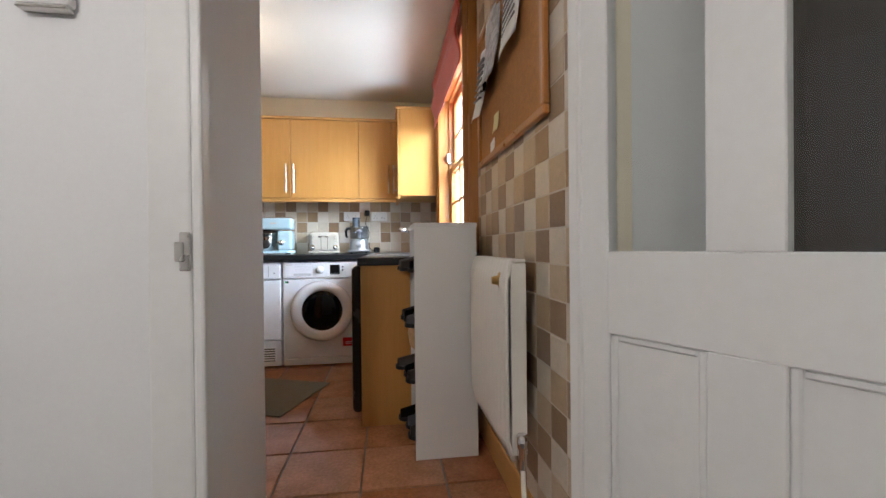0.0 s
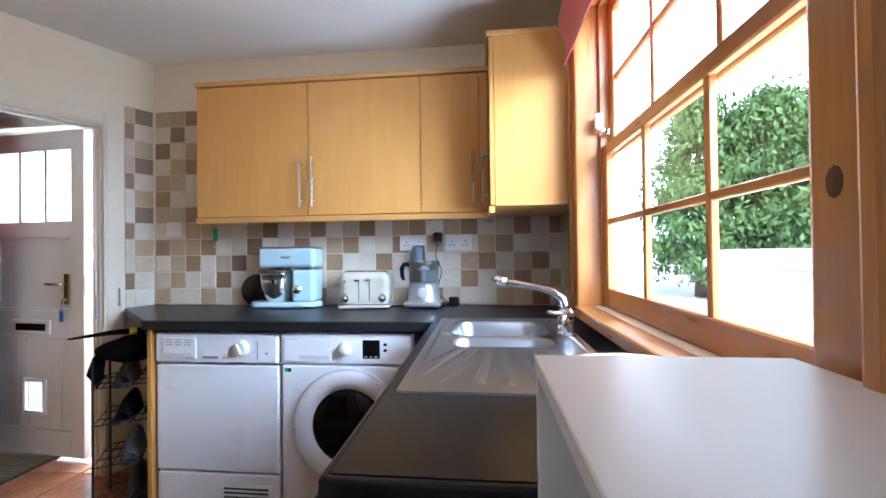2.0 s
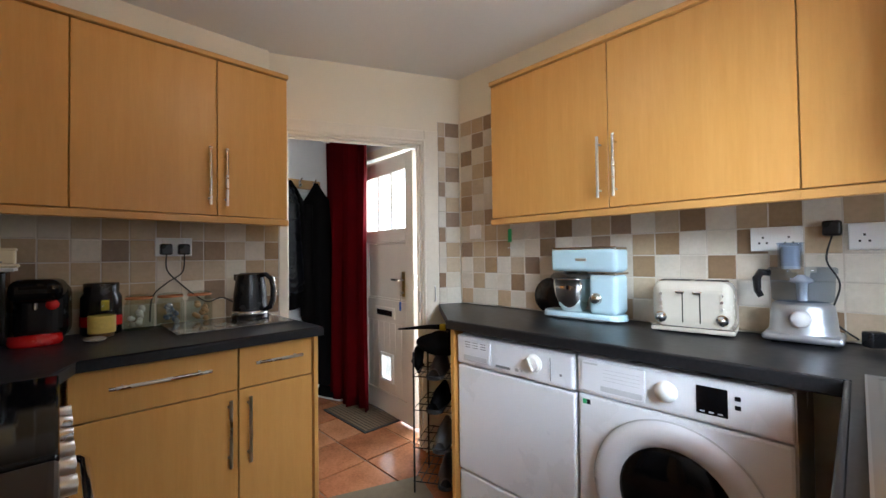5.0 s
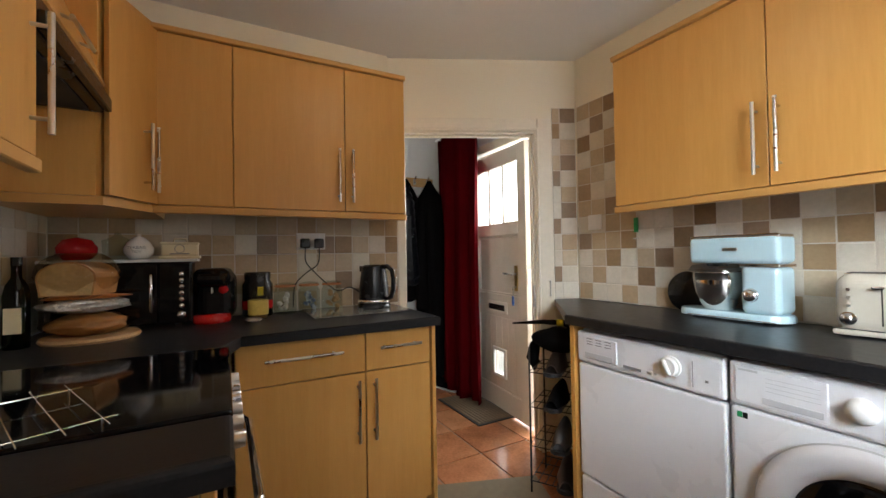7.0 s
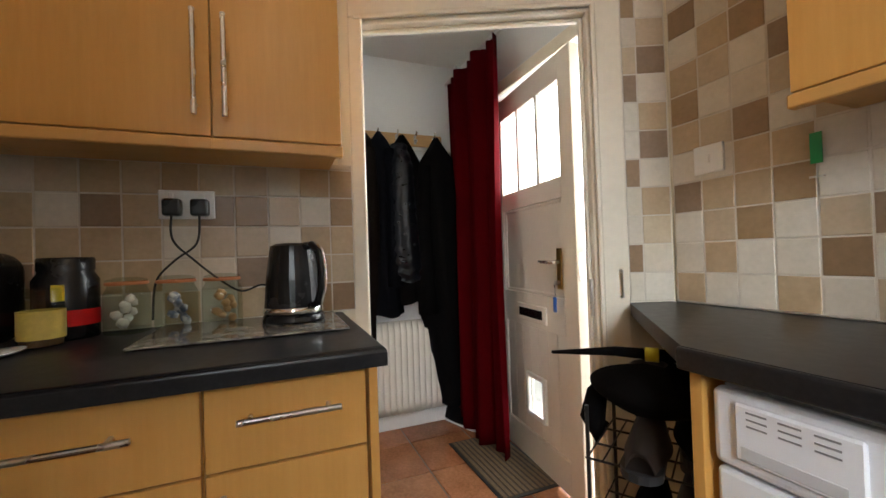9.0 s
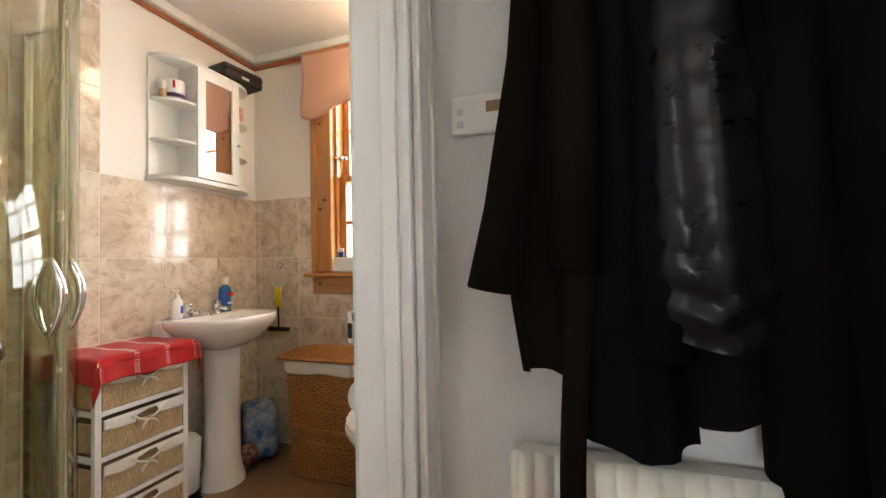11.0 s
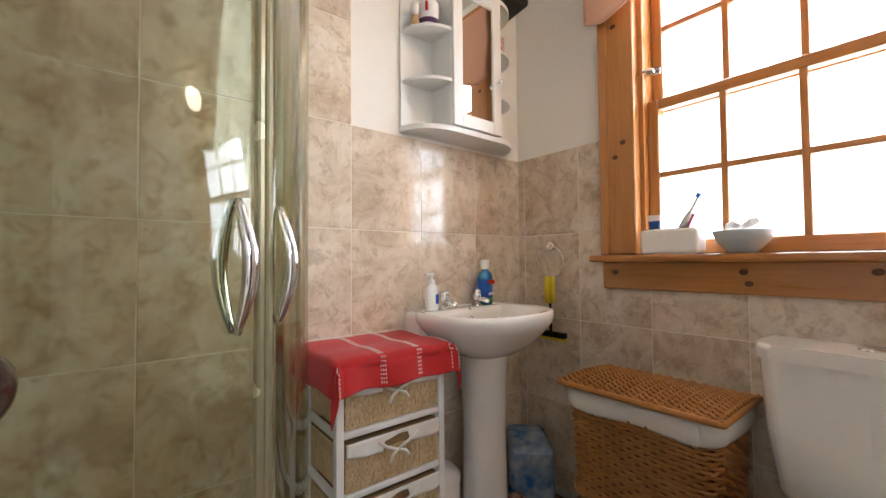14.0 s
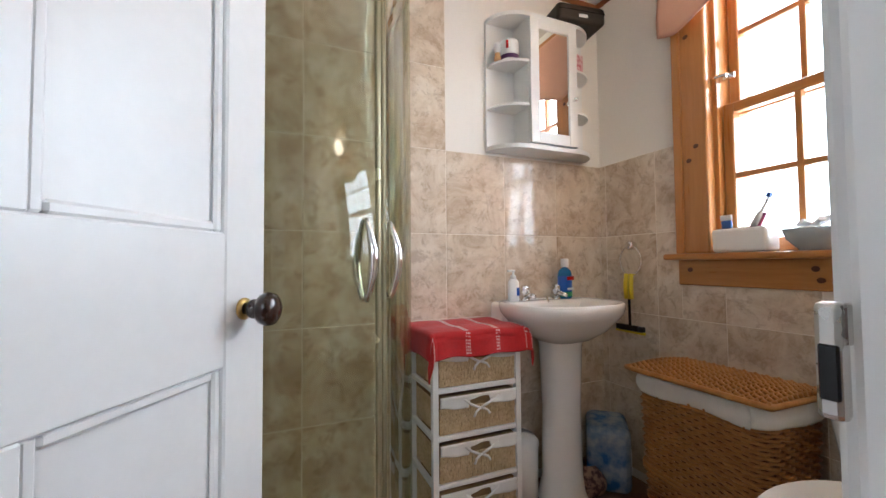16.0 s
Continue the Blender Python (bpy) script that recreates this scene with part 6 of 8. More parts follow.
def panel_door(root, w, h, t, glazed, panels, mt, open_rows=()):
    """Stiles, rails and panels of a framed door; local x along the leaf, thickness in y."""
    xs = sorted({round(p[0], 4) for p in panels + glazed} | {round(p[1], 4) for p in panels + glazed})
    x_in0, x_in1 = xs[0], xs[-1]
    bx("stile", mt, root, 0, x_in0, 0, t, 0, h, bev=0.003)
    bx("stile", mt, root, x_in1, w, 0, t, 0, h, bev=0.003)
    zs = sorted({(round(p[2], 4), round(p[3], 4)) for p in panels + glazed} | set(open_rows))
    edges = [0.0] + [q for z in zs for q in z] + [h]
    for a, c2 in zip(edges[0::2], edges[1::2]):
        bx("rail", mt, root, x_in0 - 0.001, x_in1 + 0.001, 0.0004, t - 0.0004, a, c2, bev=0.003)
    for z0, z1 in zs:
        row = sorted(p for p in panels + glazed if (round(p[2], 4), round(p[3], 4)) == (z0, z1))
        for p, q in zip(row, row[1:]):
            bx("muntin", mt, root, p[1], q[0], 0.0006, t - 0.0006, z0 - 0.001, z1 + 0.001, bev=0.003)
    for x0, x1, z0, z1 in panels:
        pn = bx("panel", mt, root, x0 - 0.002, x1 + 0.002, t * 0.36, t * 0.64, z0 - 0.002, z1 + 0.002)
        b = B()
        for ys in ((0.002, t * 0.36), (t * 0.64, t - 0.002)):
            g = 0.016
            for a in ((x0, x0 + g, z0, z1), (x1 - g, x1, z0, z1), (x0 + g, x1 - g, z0, z0 + g), (x0 + g, x1 - g, z1 - g, z1)):
                box(b, a[0], a[1], ys[0] + 0.004, ys[1], a[2], a[3], bev=0.004)
        part("moulding", b, mt, pn)
    for x0, x1, z0, z1 in glazed:
        o = bx("pane", PANE, root, x0 - 0.002, x1 + 0.002, t * 0.44, t * 0.56, z0 - 0.002, z1 + 0.002)
        o.visible_shadow = False


panel_door(hd, 0.84, 1.985, 0.04, [(0.105, 0.30, 0.945, 1.86), (0.418, 0.735, 0.945, 1.86)], [(0.105, 0.30, 0.2, 0.76), (0.418, 0.735, 0.2, 0.76)], GLOSSW)
# squeezed dark block, added so the second door pane looks dark
wd = thing("wardrobe", pose(0.93, 0.975, 0, 0, 0, -90) @ Matrix.Diagonal((0.3, 0.7, 1, 1)), "dark wooden block added behind the glazed hall door", "wardrobe")
bx("carcass", DWOOD, wd, 0.0, 0.6, 0.0, 1.25, 0.06, 2.0, bev=0.006)
bx("plinth", DWOOD, wd, 0.02, 0.58, 0.02, 1.23, 0.0, 0.06)
for y0 in (0.01, 0.63):
    bx("door", DWOOD, wd, -0.022, -0.001, y0, y0 + 0.61, 0.08, 1.97, bev=0.004)
ic = thing("intercom", pose(-0.552, 1.029, 1.452), "white wall thermostat with a chrome edge", "thermostat")
bx("case", WHITEP, ic, -0.05, 0.05, -0.025, 0, 0.0, 0.1, bev=0.008, seg=2)
bx("lower_edge", SATIN, ic, -0.045, 0.045, -0.027, -0.002, -0.008, -0.001, bev=0.002)

# ---- porch ----
fd = thing("door_1", pose(-2.93, 3.968, 0.022, 0, 0, -5.5), "cream painted front door standing slightly ajar", "door", kind="structure")
panel_door(fd, 0.776, 1.935, 0.044, [(0.10, 0.280, 1.395, 1.82), (0.302, 0.478, 1.395, 1.82), (0.50, 0.68, 1.395, 1.82)],
           [(0.10, 0.68, 0.86, 1.30)], DOORC, open_rows=[(0.15, 0.69)])
for a in ((0.098, 0.335, 0.148, 0.692), (0.475, 0.682, 0.148, 0.692), (0.335, 0.475, 0.148, 0.26), (0.335, 0.475, 0.435, 0.692)):
    bx("panel", DOORC, fd, a[0], a[1], 0.016, 0.028, a[2], a[3])
b = B()
for q in range(7):
    x0_, x1_ = 0.102 + 0.083 * q, 0.182 + 0.083 * q
    if x1_ < 0.335 or x0_ > 0.475:
        box(b, x0_, x1_, 0.010, 0.016, 0.152, 0.688, bev=0.002)
    else:
        box(b, x0_, x1_, 0.010, 0.016, 0.152, 0.235, bev=0.002)
        box(b, x0_, x1_, 0.010, 0.016, 0.455, 0.688, bev=0.002)
part("boards", b, DOORC, fd, "vertical boarding in the lower panel")
lb = bx("letter_plate", DOORC, fd, 0.245, 0.535, -0.010, 0.001, 0.718, 0.806, bev=0.005)
bx("letter_slot", BLACKP, lb, 0.275, 0.505, -0.0115, -0.0095, 0.74, 0.784, bev=0.001)
cf = bx("cat_flap", WHITEP, fd, 0.315, 0.338, -0.008, 0.012, 0.235, 0.455, bev=0.006, seg=2)
bx("flap_frame", WHITEP, cf, 0.472, 0.495, -0.008, 0.012, 0.235, 0.455, bev=0.006, seg=2)
bx("flap_frame", WHITEP, cf, 0.336, 0.474, -0.0075, 0.0115, 0.235, 0.262, bev=0.004)
bx("flap_frame", WHITEP, cf, 0.336, 0.474, -0.0075, 0.0115, 0.432, 0.455, bev=0.004)
o = bx("flap_window", PANE, cf, 0.338, 0.472, 0.001, 0.004, 0.262, 0.432)
o.visible_shadow = False
hp = bx("handle_plate", BRASS, fd, 0.635, 0.672, -0.006, 0.001, 0.90, 1.08, bev=0.003)
b = B()
tube(b, [(0.653, -0.005, 1.02), (0.653, -0.045, 1.02), (0.64, -0.05, 1.02), (0.56, -0.05, 1.022)], 0.008, 10)
part("lever", b, SATIN, hp, smooth=True)
b = B()
lathe(b, [(0, 0), (0.009, 0), (0.009, 0.02), (0, 0.02)], 10, pose(0.653, -0.006, 0.93, 90, 0, 0))
box(b, 0.648, 0.658, -0.03, -0.026, 0.87, 0.93)
part("key", b, SATIN, hp)
bx("key_fob", BLUEP, hp, 0.638, 0.664, -0.034, -0.026, 0.80, 0.868, bev=0.005)
bx("edge_latch", SATIN, fd, 0.7745, 0.7775, 0.01, 0.034, 0.94, 1.06)
bm = B()
molding(bm, [(FX0 - 0.002, FX0 + 0.022, 3.972, 4.10, 0, FZ), (FX1 - 0.018, FX1 + 0.002, 4.015, 4.10, 0, FZ), (FX0, FX1, 4.015, 4.10, FZ - 0.03, FZ + 0.002)])
molding(bm, [(FX0 - 0.07, FX0, 3.955, 3.974, 0, FZ + 0.07), (FX1, FX1 + 0.07, 3.955, 3.974, 0, FZ + 0.07), (FX0 - 0.07, FX1 + 0.07, 3.955, 3.974, FZ, FZ + 0.07)])
structure("trim_front_doorway", bm, CREAMG, "cream painted front door frame", "trim")
bm = B()
box(bm, FX0, FX1, 3.98, 4.25, -0.05, 0.012, bev=0.005)
structure("threshold", bm, OUTW, "worn stone front door threshold", "threshold")
dmat = thing("door_mat", pose(-2.68, 3.80, 0.0), "ribbed brown door mat by the front door", "door mat")
b = B()
box(b, -0.30, 0.30, -0.165, 0.165, 0.001, 0.008, bev=0.002)
part("border", b, BLACKR, dmat)
for q in range(11):
    bx("rib", MAT_, dmat, -0.285, 0.285, -0.15 + 0.0275 * q, -0.15 + 0.0275 * q + 0.021, 0.008, 0.0135, bev=0.002)

cu = thing("door_curtain", pose(-2.97, 3.83, 0.03), "deep red velvet door curtain hanging in folds", "curtain")
b = B()
sheet(b, 120, 24, lambda u, v: Vector((-0.31 + 0.65 * u + 0.012 * math.sin(6 * v + 8 * u) * (1 - v), 0.036 * math.sin(u * 6.2832 * 5.5 + 0.5 * math.sin(3 * v)) * (0.75 + 0.25 * (1 - v))
                                      + 0.02 * math.sin(u * 17) - 0.02 * (1 - v) * u, 2.2 * v + 0.02 * (1 - v) * math.sin(u * 9))))
solidify(part("fabric", b, REDC, cu, smooth=True), 0.004)
rd = thing("curtain_pole", pose(-2.97, 3.83, 2.235), "slim white curtain rail above the front door", "curtain rail")
b = B()
tube(b, [(-0.34, 0, 0), (0.75, 0, 0)], 0.009, 10)
part("rail", b, WHITEP, rd)
for x in (-0.3, 0.7):
    b = B()
    tube(b, [(x, 0, 0), (x, 0.14, 0)], 0.007, 8)
    part("bracket", b, WHITEP, rd)
pp = thing("corner_pipe", pose(-3.285, 3.90, 0), "white painted pipe in the porch corner", "pipe")
b = B()
tube(b, [(0, 0, 0), (0, 0, CZ)], 0.011, 12)
part("pipe", b, WHITEP, pp, smooth=True)
for z in (0.5, 1.75):
    bx("clip", WHITEP, pp, -0.043, -0.008, -0.012, 0.012, z, z + 0.02, bev=0.003)

rl = thing("coat_rail", pose(-3.330, 3.02, 1.80), "beech coat rail with six metal hooks", "coat rail")
bx("board", RAILW, rl, 0.012, 0.03, 0.0, 0.765, 0.0, 0.078, bev=0.004, seg=2)
HY = [0.068, 0.198, 0.327, 0.455, 0.578, 0.705]
for y in HY:
    b = B()
    tube(b, [(0.03, y, 0.055), (0.05, y, 0.06), (0.065, y, 0.075), (0.068, y, 0.088)], [0.006, 0.005, 0.005, 0.006], 8)
    tube(b, [(0.03, y, 0.03), (0.05, y, 0.018), (0.062, y, 0.022), (0.066, y, 0.036)], [0.006, 0.005, 0.005, 0.006], 8)
    box(b, 0.029, 0.034, y - 0.009, y + 0.009, 0.012, 0.068, bev=0.002)
    part("hook", b, SATIN, rl, smooth=False)


def coat(y, z_top, prof, mt, label, seed, sleeves=(), fold=0.16, quilt=0.0):
    """A coat hanging by its loop; prof: (drop, half width, depth, sideways shift)."""
    c = thing("coat", pose(-3.255, y, z_top), label, "coat", "coats on the rail")
    random.seed(seed)
    ph = [random.uniform(0, 6.28) for _ in range(4)]
    n, seg = len(prof), 40
    b = B()
    rings = []
    steps = []
    for (d0, w0, t0, s0), (d1, w1, t1, s1) in zip(prof, prof[1:]):
        for q in range(12 if quilt else 5):
            f = q / (12 if quilt else 5)
            steps.append((d0 + (d1 - d0) * f, w0 + (w1 - w0) * f, t0 + (t1 - t0) * f, s0 + (s1 - s0) * f))
    steps.append(prof[-1])
    for d, w, t, s in steps:
        g = min(1, d / 0.5)
        ring = []
        for i in range(seg):
            a = 2 * math.pi * i / seg
            f = 1 + fold * g * (math.sin(5 * a + ph[0] + 2 * d) * 0.5 + math.sin(9 * a + ph[1]) * 0.3 + 0.2 * math.sin(13 * a + ph[2] + 6 * d))
            x = max(-0.05, t * math.sin(a) * f) + quilt * math.sin(95 * d + 2.5 * math.sin(3 * a + 4 * d)) * math.sin(7 * a + 9 * d + ph[1])
            ring.append(b.verts.new((x, s + w * math.cos(a) * f, -d + 0.012 * g * math.sin(3 * a + ph[3]))))
        rings.append(ring)
    for a, c2 in zip(rings, rings[1:]):
        for i in range(seg):
            b.faces.new((a[i], a[(i + 1) % seg], c2[(i + 1) % seg], c2[i]))
    b.faces.new(rings[0])
    part("body", b, mt, c, smooth=True)
    for pts, rad in sleeves:
        b = B()
        tube(b, pts, rad, 14)
        part("sleeve", b, mt, c, smooth=True)
    return c


Z0 = 1.86
c = coat(3.05 + HY[1], Z0, [(0, 0.012, 0.015, 0), (0.05, 0.05, 0.04, 0), (0.09, 0.075, 0.06, 0), (0.3, 0.07, 0.065, 0.0), (0.6, 0.085, 0.07, -0.01), (0.85, 0.10, 0.075, -0.01), (1.0, 0.085, 0.07, 0.0)],
         COATBR, "dark brown belted raincoat on a hook", 1,
         [([(0.03, -0.045, -0.10), (0.05, -0.062, -0.38), (0.055, -0.105, -0.68), (0.055, -0.132, -0.84)], [0.03, 0.036, 0.046, 0.058]),
          ([(0.06, 0.03, -0.12), (0.085, 0.03, -0.45), (0.085, 0.02, -0.8)], [0.03, 0.04, 0.045])])
b = B()
sheet(b, 3, 24, lambda u, v: Vector((0.105 - 0.015 * v, -0.008 + 0.045 * u + 0.01 * math.sin(5 * v), -0.55 - 0.73 * v - (0.02 * (1 - abs(2 * u - 1)) if v > 0.97 else 0))))
solidify(part("belt", b, COATBR, c, smooth=True), 0.004)
coat(3.02 + HY[2], Z0, [(0, 0.012, 0.015, 0), (0.06, 0.055, 0.05, 0), (0.12, 0.085, 0.065, 0.0), (0.5, 0.08, 0.07, 0), (0.9, 0.09, 0.075, 0.01), (1.13, 0.10, 0.07, 0.02)],
     COATN, "dark navy wool coat on a hook", 2, [([(0.05, 0.05, -0.12), (0.08, 0.07, -0.5), (0.08, 0.06, -0.95)], [0.035, 0.045, 0.05])])
c = coat(3.02 + HY[3] + 0.02, Z0 - 0.01, [(0, 0.015, 0.02, 0), (0.07, 0.06, 0.055, 0), (0.16, 0.10, 0.08, 0.01), (0.5, 0.10, 0.10, 0.03), (0.9, 0.115, 0.10, 0.05), (1.05, 0.11, 0.09, 0.05)],
         COATB, "black hooded coat on a hook", 3)
qs = coat(3.02 + HY[3] - 0.01, Z0 - 0.02, [(0.06, 0.05, 0.09, 0), (0.2, 0.085, 0.145, 0), (0.5, 0.10, 0.155, 0.0), (0.8, 0.115, 0.155, 0.01), (0.90, 0.10, 0.14, 0.01)],
          COATS, "shiny black quilted nylon jacket over other coats", 7, fold=0.08, quilt=0.011)
coat(3.02 + HY[5], Z0 - 0.01, [(0, 0.015, 0.02, 0), (0.06, 0.05, 0.05, 0), (0.16, 0.12, 0.075, 0.01), (0.4, 0.15, 0.085, 0.02), (0.8, 0.155, 0.095, 0.01), (1.15, 0.15, 0.09, 0.02), (1.6, 0.09, 0.08, 0.05), (1.72, 0.085, 0.07, 0.06)],
     COATB, "long black coat reaching near the floor", 5, [([(0.04, -0.10, -0.2), (0.08, -0.135, -0.6), (0.085, -0.12, -1.12)], [0.045, 0.055, 0.06])])
radiator(pose(-3.329, 3.745, 0.12, 0, 0, -90), 0.615, 0.56, "cream ribbed panel radiator below the coats", 16)
th = thing("thermostat", pose(-3.329, 3.065, 1.36, 0, 0, 90), "white heating thermostat with a small display", "thermostat")
bx("case", WHITEP, th, -0.065, 0.11, -0.028, 0.0, 0.015, 0.105, bev=0.006, seg=2)
bx("display", mat("amber_display", (0.30, 0.20, 0.10), 0.3), th, 0.02, 0.09, -0.0295, -0.0275, 0.06, 0.085)
for q in range(2):
    bx("button", GREYP, th, -0.05, -0.035, -0.03, -0.0275, 0.03 + 0.03 * q, 0.045 + 0.03 * q, bev=0.002)
sn = shoe(pose(-3.22, 3.82, 0.0, 0, 0, 20), COATB, WHITEP, "black trainer with a white sole by the radiator", 0.0, 0.28)

# ---- bathroom door and its furniture ----
bd = thing("door_2", pose(-2.42, 2.815, 0.006, 0, 0, -122.6), "open white four-panel door with a brown knob", "door", kind="structure")
panel_door(bd, 0.80, 1.96, 0.04, [], [(0.11, 0.365, 0.2, 0.835), (0.442, 0.70, 0.2, 0.835), (0.11, 0.365, 1.045, 1.85), (0.442, 0.70, 1.045, 1.85)], GLOSSW)
kb = B()
lathe(kb, [(0.0, 0.0), (0.018, 0.0), (0.018, 0.004), (0.012, 0.006)], 20, pose(0.742, -0.0005, 0.922, 90, 0, 0))
kp = part("knob_rose", kb, BRASS, bd, "aged brass rose", smooth=True)
b = B()
lathe(b, [(0.010, 0.004), (0.010, 0.014), (0.016, 0.018), (0.017, 0.024), (0.012, 0.029), (0.016, 0.034), (0.0265, 0.042), (0.029, 0.052), (0.027, 0.062), (0.018, 0.069), (0.0, 0.071)], 28, pose(0.742, 0, 0.922, 90, 0, 0) @ Matrix.Diagonal((0.95, 0.95, 0.88, 1)))
part("knob", b, BROWNK, kp, "dark brown turned knob", smooth=True)
kl = thing("latch_keep", pose(BX0 + 0.02, 2.795, 0.905), "small grey metal latch keep with a dark slot on the frame", "door hardware")
bx("case", SATIN, kl, 0.0, 0.011, -0.003, 0.012, 0, 0.07, bev=0.004, seg=2)
bx("slot", BLACKP, kl, 0.002, 0.0125, 0.0, 0.010, 0.012, 0.045, bev=0.001)
bx("face", SATIN, kl, 0.002, 0.010, 0.0115, 0.0135, 0.045, 0.07, bev=0.001)
tr_ = thing("toilet_roll_holder", pose(-3.345, 2.808, 0.745), "chrome holder with a white toilet roll", "toilet roll holder")
b = B()
tube(b, [(-0.075, 0, 0.02), (-0.075, -0.06, 0.02), (-0.07, -0.065, 0.01), (0.06, -0.065, 0.01)], 0.005, 8)
part("bracket", b, CHROME, tr_, smooth=True)
b = B()
lathe(b, [(0.02, -0.045), (0.045, -0.045), (0.047, -0.041), (0.047, 0.041), (0.045, 0.045), (0.02, 0.045), (0.02, -0.045)], 32, pose(0, -0.053, -0.005, 0, 90, 0))
part("toilet_roll", b, PAPER, tr_, "white paper roll", smooth=False)
tp = thing("light_pull", pose(-3.30, 2.79, 1.40), "white pull switch by the bathroom door", "pull cord")
bx("box", WHITEP, tp, -0.02, 0.02, -0.03, 0.018, 0.0, 0.07, bev=0.006)

# ---- shower ----
SEALO = mat("olive_tinted_seal", (0.42, 0.38, 0.24), 0.25, 0.6, var=0.1)
X0, Y1, R = -3.30, 2.06, 0.53
so = thing("shower_enclosure", pose(0, 0, 0), "quadrant glass shower enclosure with chrome frame", "shower")
tray = B()
poly(tray, [(BE - 0.015, BS + 0.012), (BE - 0.015, Y1)] + arc(X0 + R, Y1 - R, R, 90, 180, 14) + [(X0, BS + 0.012)], 0.0, 0.05, bev=0.012)
part("tray", tray, CERAM, so, "white shower tray")


def bent(name, pts, z0, z1, mt, t, parent, label=""):
    b = B()
    n = len(pts)
    sheet(b, n - 1, 1, lambda u, v: Vector((*pts[round(u * (n - 1))], z0 + (z1 - z0) * v)))
    return solidify(part(name, b, mt, parent, label, smooth=True), t, 0)


C = (X0 + R, Y1 - R)
GZ0, GZ1 = 0.075, 1.93
a_mid = 131.0
g1 = bent("sliding_door", arc(*C, R, a_mid + 1, 176, 16), GZ0, GZ1, SHOWG, 0.006, so, "curved clear glass door")
g2 = bent("sliding_door", arc(*C, R, 94, a_mid - 1, 14), GZ0, GZ1, SHOWG, 0.006, so, "curved clear glass door")
g3 = bent("fixed_panel", [(X0, BS + 0.03), (X0, C[1] + 0.02)], GZ0, GZ1, SHOWG, 0.006, so, "fixed clear glass panel")
g4 = bent("fixed_panel", [(C[0] - 0.02, Y1), (BE - 0.02, Y1)], GZ0, GZ1, SHOWG, 0.006, so, "fixed clear glass panel")
for g in (g1, g2, g3, g4):
    g.visible_shadow = False
for zz in (0.052, 1.93):
    b = B()
    tube(b, [(X0, BS + 0.012, zz + 0.012)] + [(p[0], p[1], zz + 0.012) for p in arc(*C, R, 180, 90, 20)] + [(BE - 0.015, Y1, zz + 0.012)], 0.013, 8)
    part("frame_rail", b, CHROME, so, "bent chrome rail", smooth=True)
bx("wall_profile", CHROME, so, X0 - 0.014, X0 + 0.014, BS + 0.010, BS + 0.04, 0.05, 1.94, bev=0.004)
bx("wall_profile", CHROME, so, BE - 0.045, BE - 0.015, Y1 - 0.014, Y1 + 0.014, 0.05, 1.94, bev=0.004)
for a in (a_mid + 1.2, a_mid - 1.2, 177):
    p = arc(*C, R, a, a, 1)[0]
    b = B()
    box(b, -0.006, 0.006, -0.008, 0.008, GZ0, GZ1, bev=0.003, m=pose(p[0], p[1], 0, 0, 0, a))
    part("seal_strip", b, SEALO, so, "metal-edged door seal")
for a, par in ((a_mid + 3.9, g1), (a_mid - 6.8, g2)):
    p = Vector((*arc(*C, R, a, a, 1)[0], 0))
    o = (p - Vector((*C, 0))).normalized()
    b = B()
    pts = [p + o * (0.005 + 0.024 * math.sin(math.pi * i / 14)) + Vector((0, 0, 0.91 + 0.20 * i / 14)) for i in range(15)]
    tube(b, pts, [0.006 + 0.006 * math.sin(math.pi * i / 14) for i in range(15)], 10)
    pts = [p - o * (0.005 + 0.024 * math.sin(math.pi * i / 14)) + Vector((0, 0, 0.91 + 0.20 * i / 14)) for i in range(15)]
    tube(b, pts, [0.006 + 0.006 * math.sin(math.pi * i / 14) for i in range(15)], 10)
    part("door_handle", b, CHROME, par, "bowed chrome door handle", smooth=True)

# ---- wicker drawer tower ----
dt = thing("drawer_tower", pose(-3.735, BS + 0.012, 0), "white wooden tower with four lined seagrass drawers", "drawer unit")
TW, TD, TH = 0.36, 0.262, 0.735
for x in (0, TW - 0.022):
    for y in (0.004, TD - 0.022):
        bx("post", WHITEP, dt, x, x + 0.022, y, y + 0.022, 0, TH, bev=0.002)
bx("top", WHITEP, dt, -0.006, TW + 0.006, -0.002, TD + 0.006, TH, TH + 0.014, bev=0.003)
ZD = [0.07, 0.235, 0.40, 0.565]
for z in ZD:
    bx("cross_rail", WHITEP, dt, 0.022, TW - 0.022, TD - 0.018, TD - 0.002, z - 0.022, z - 0.004, bev=0.002)
    for x in (0.003, TW - 0.019):
        bx("side_rail", WHITEP, dt, x, x + 0.016, 0.02, TD - 0.022, z - 0.022, z - 0.004, bev=0.002)
rndw = random.Random(3)
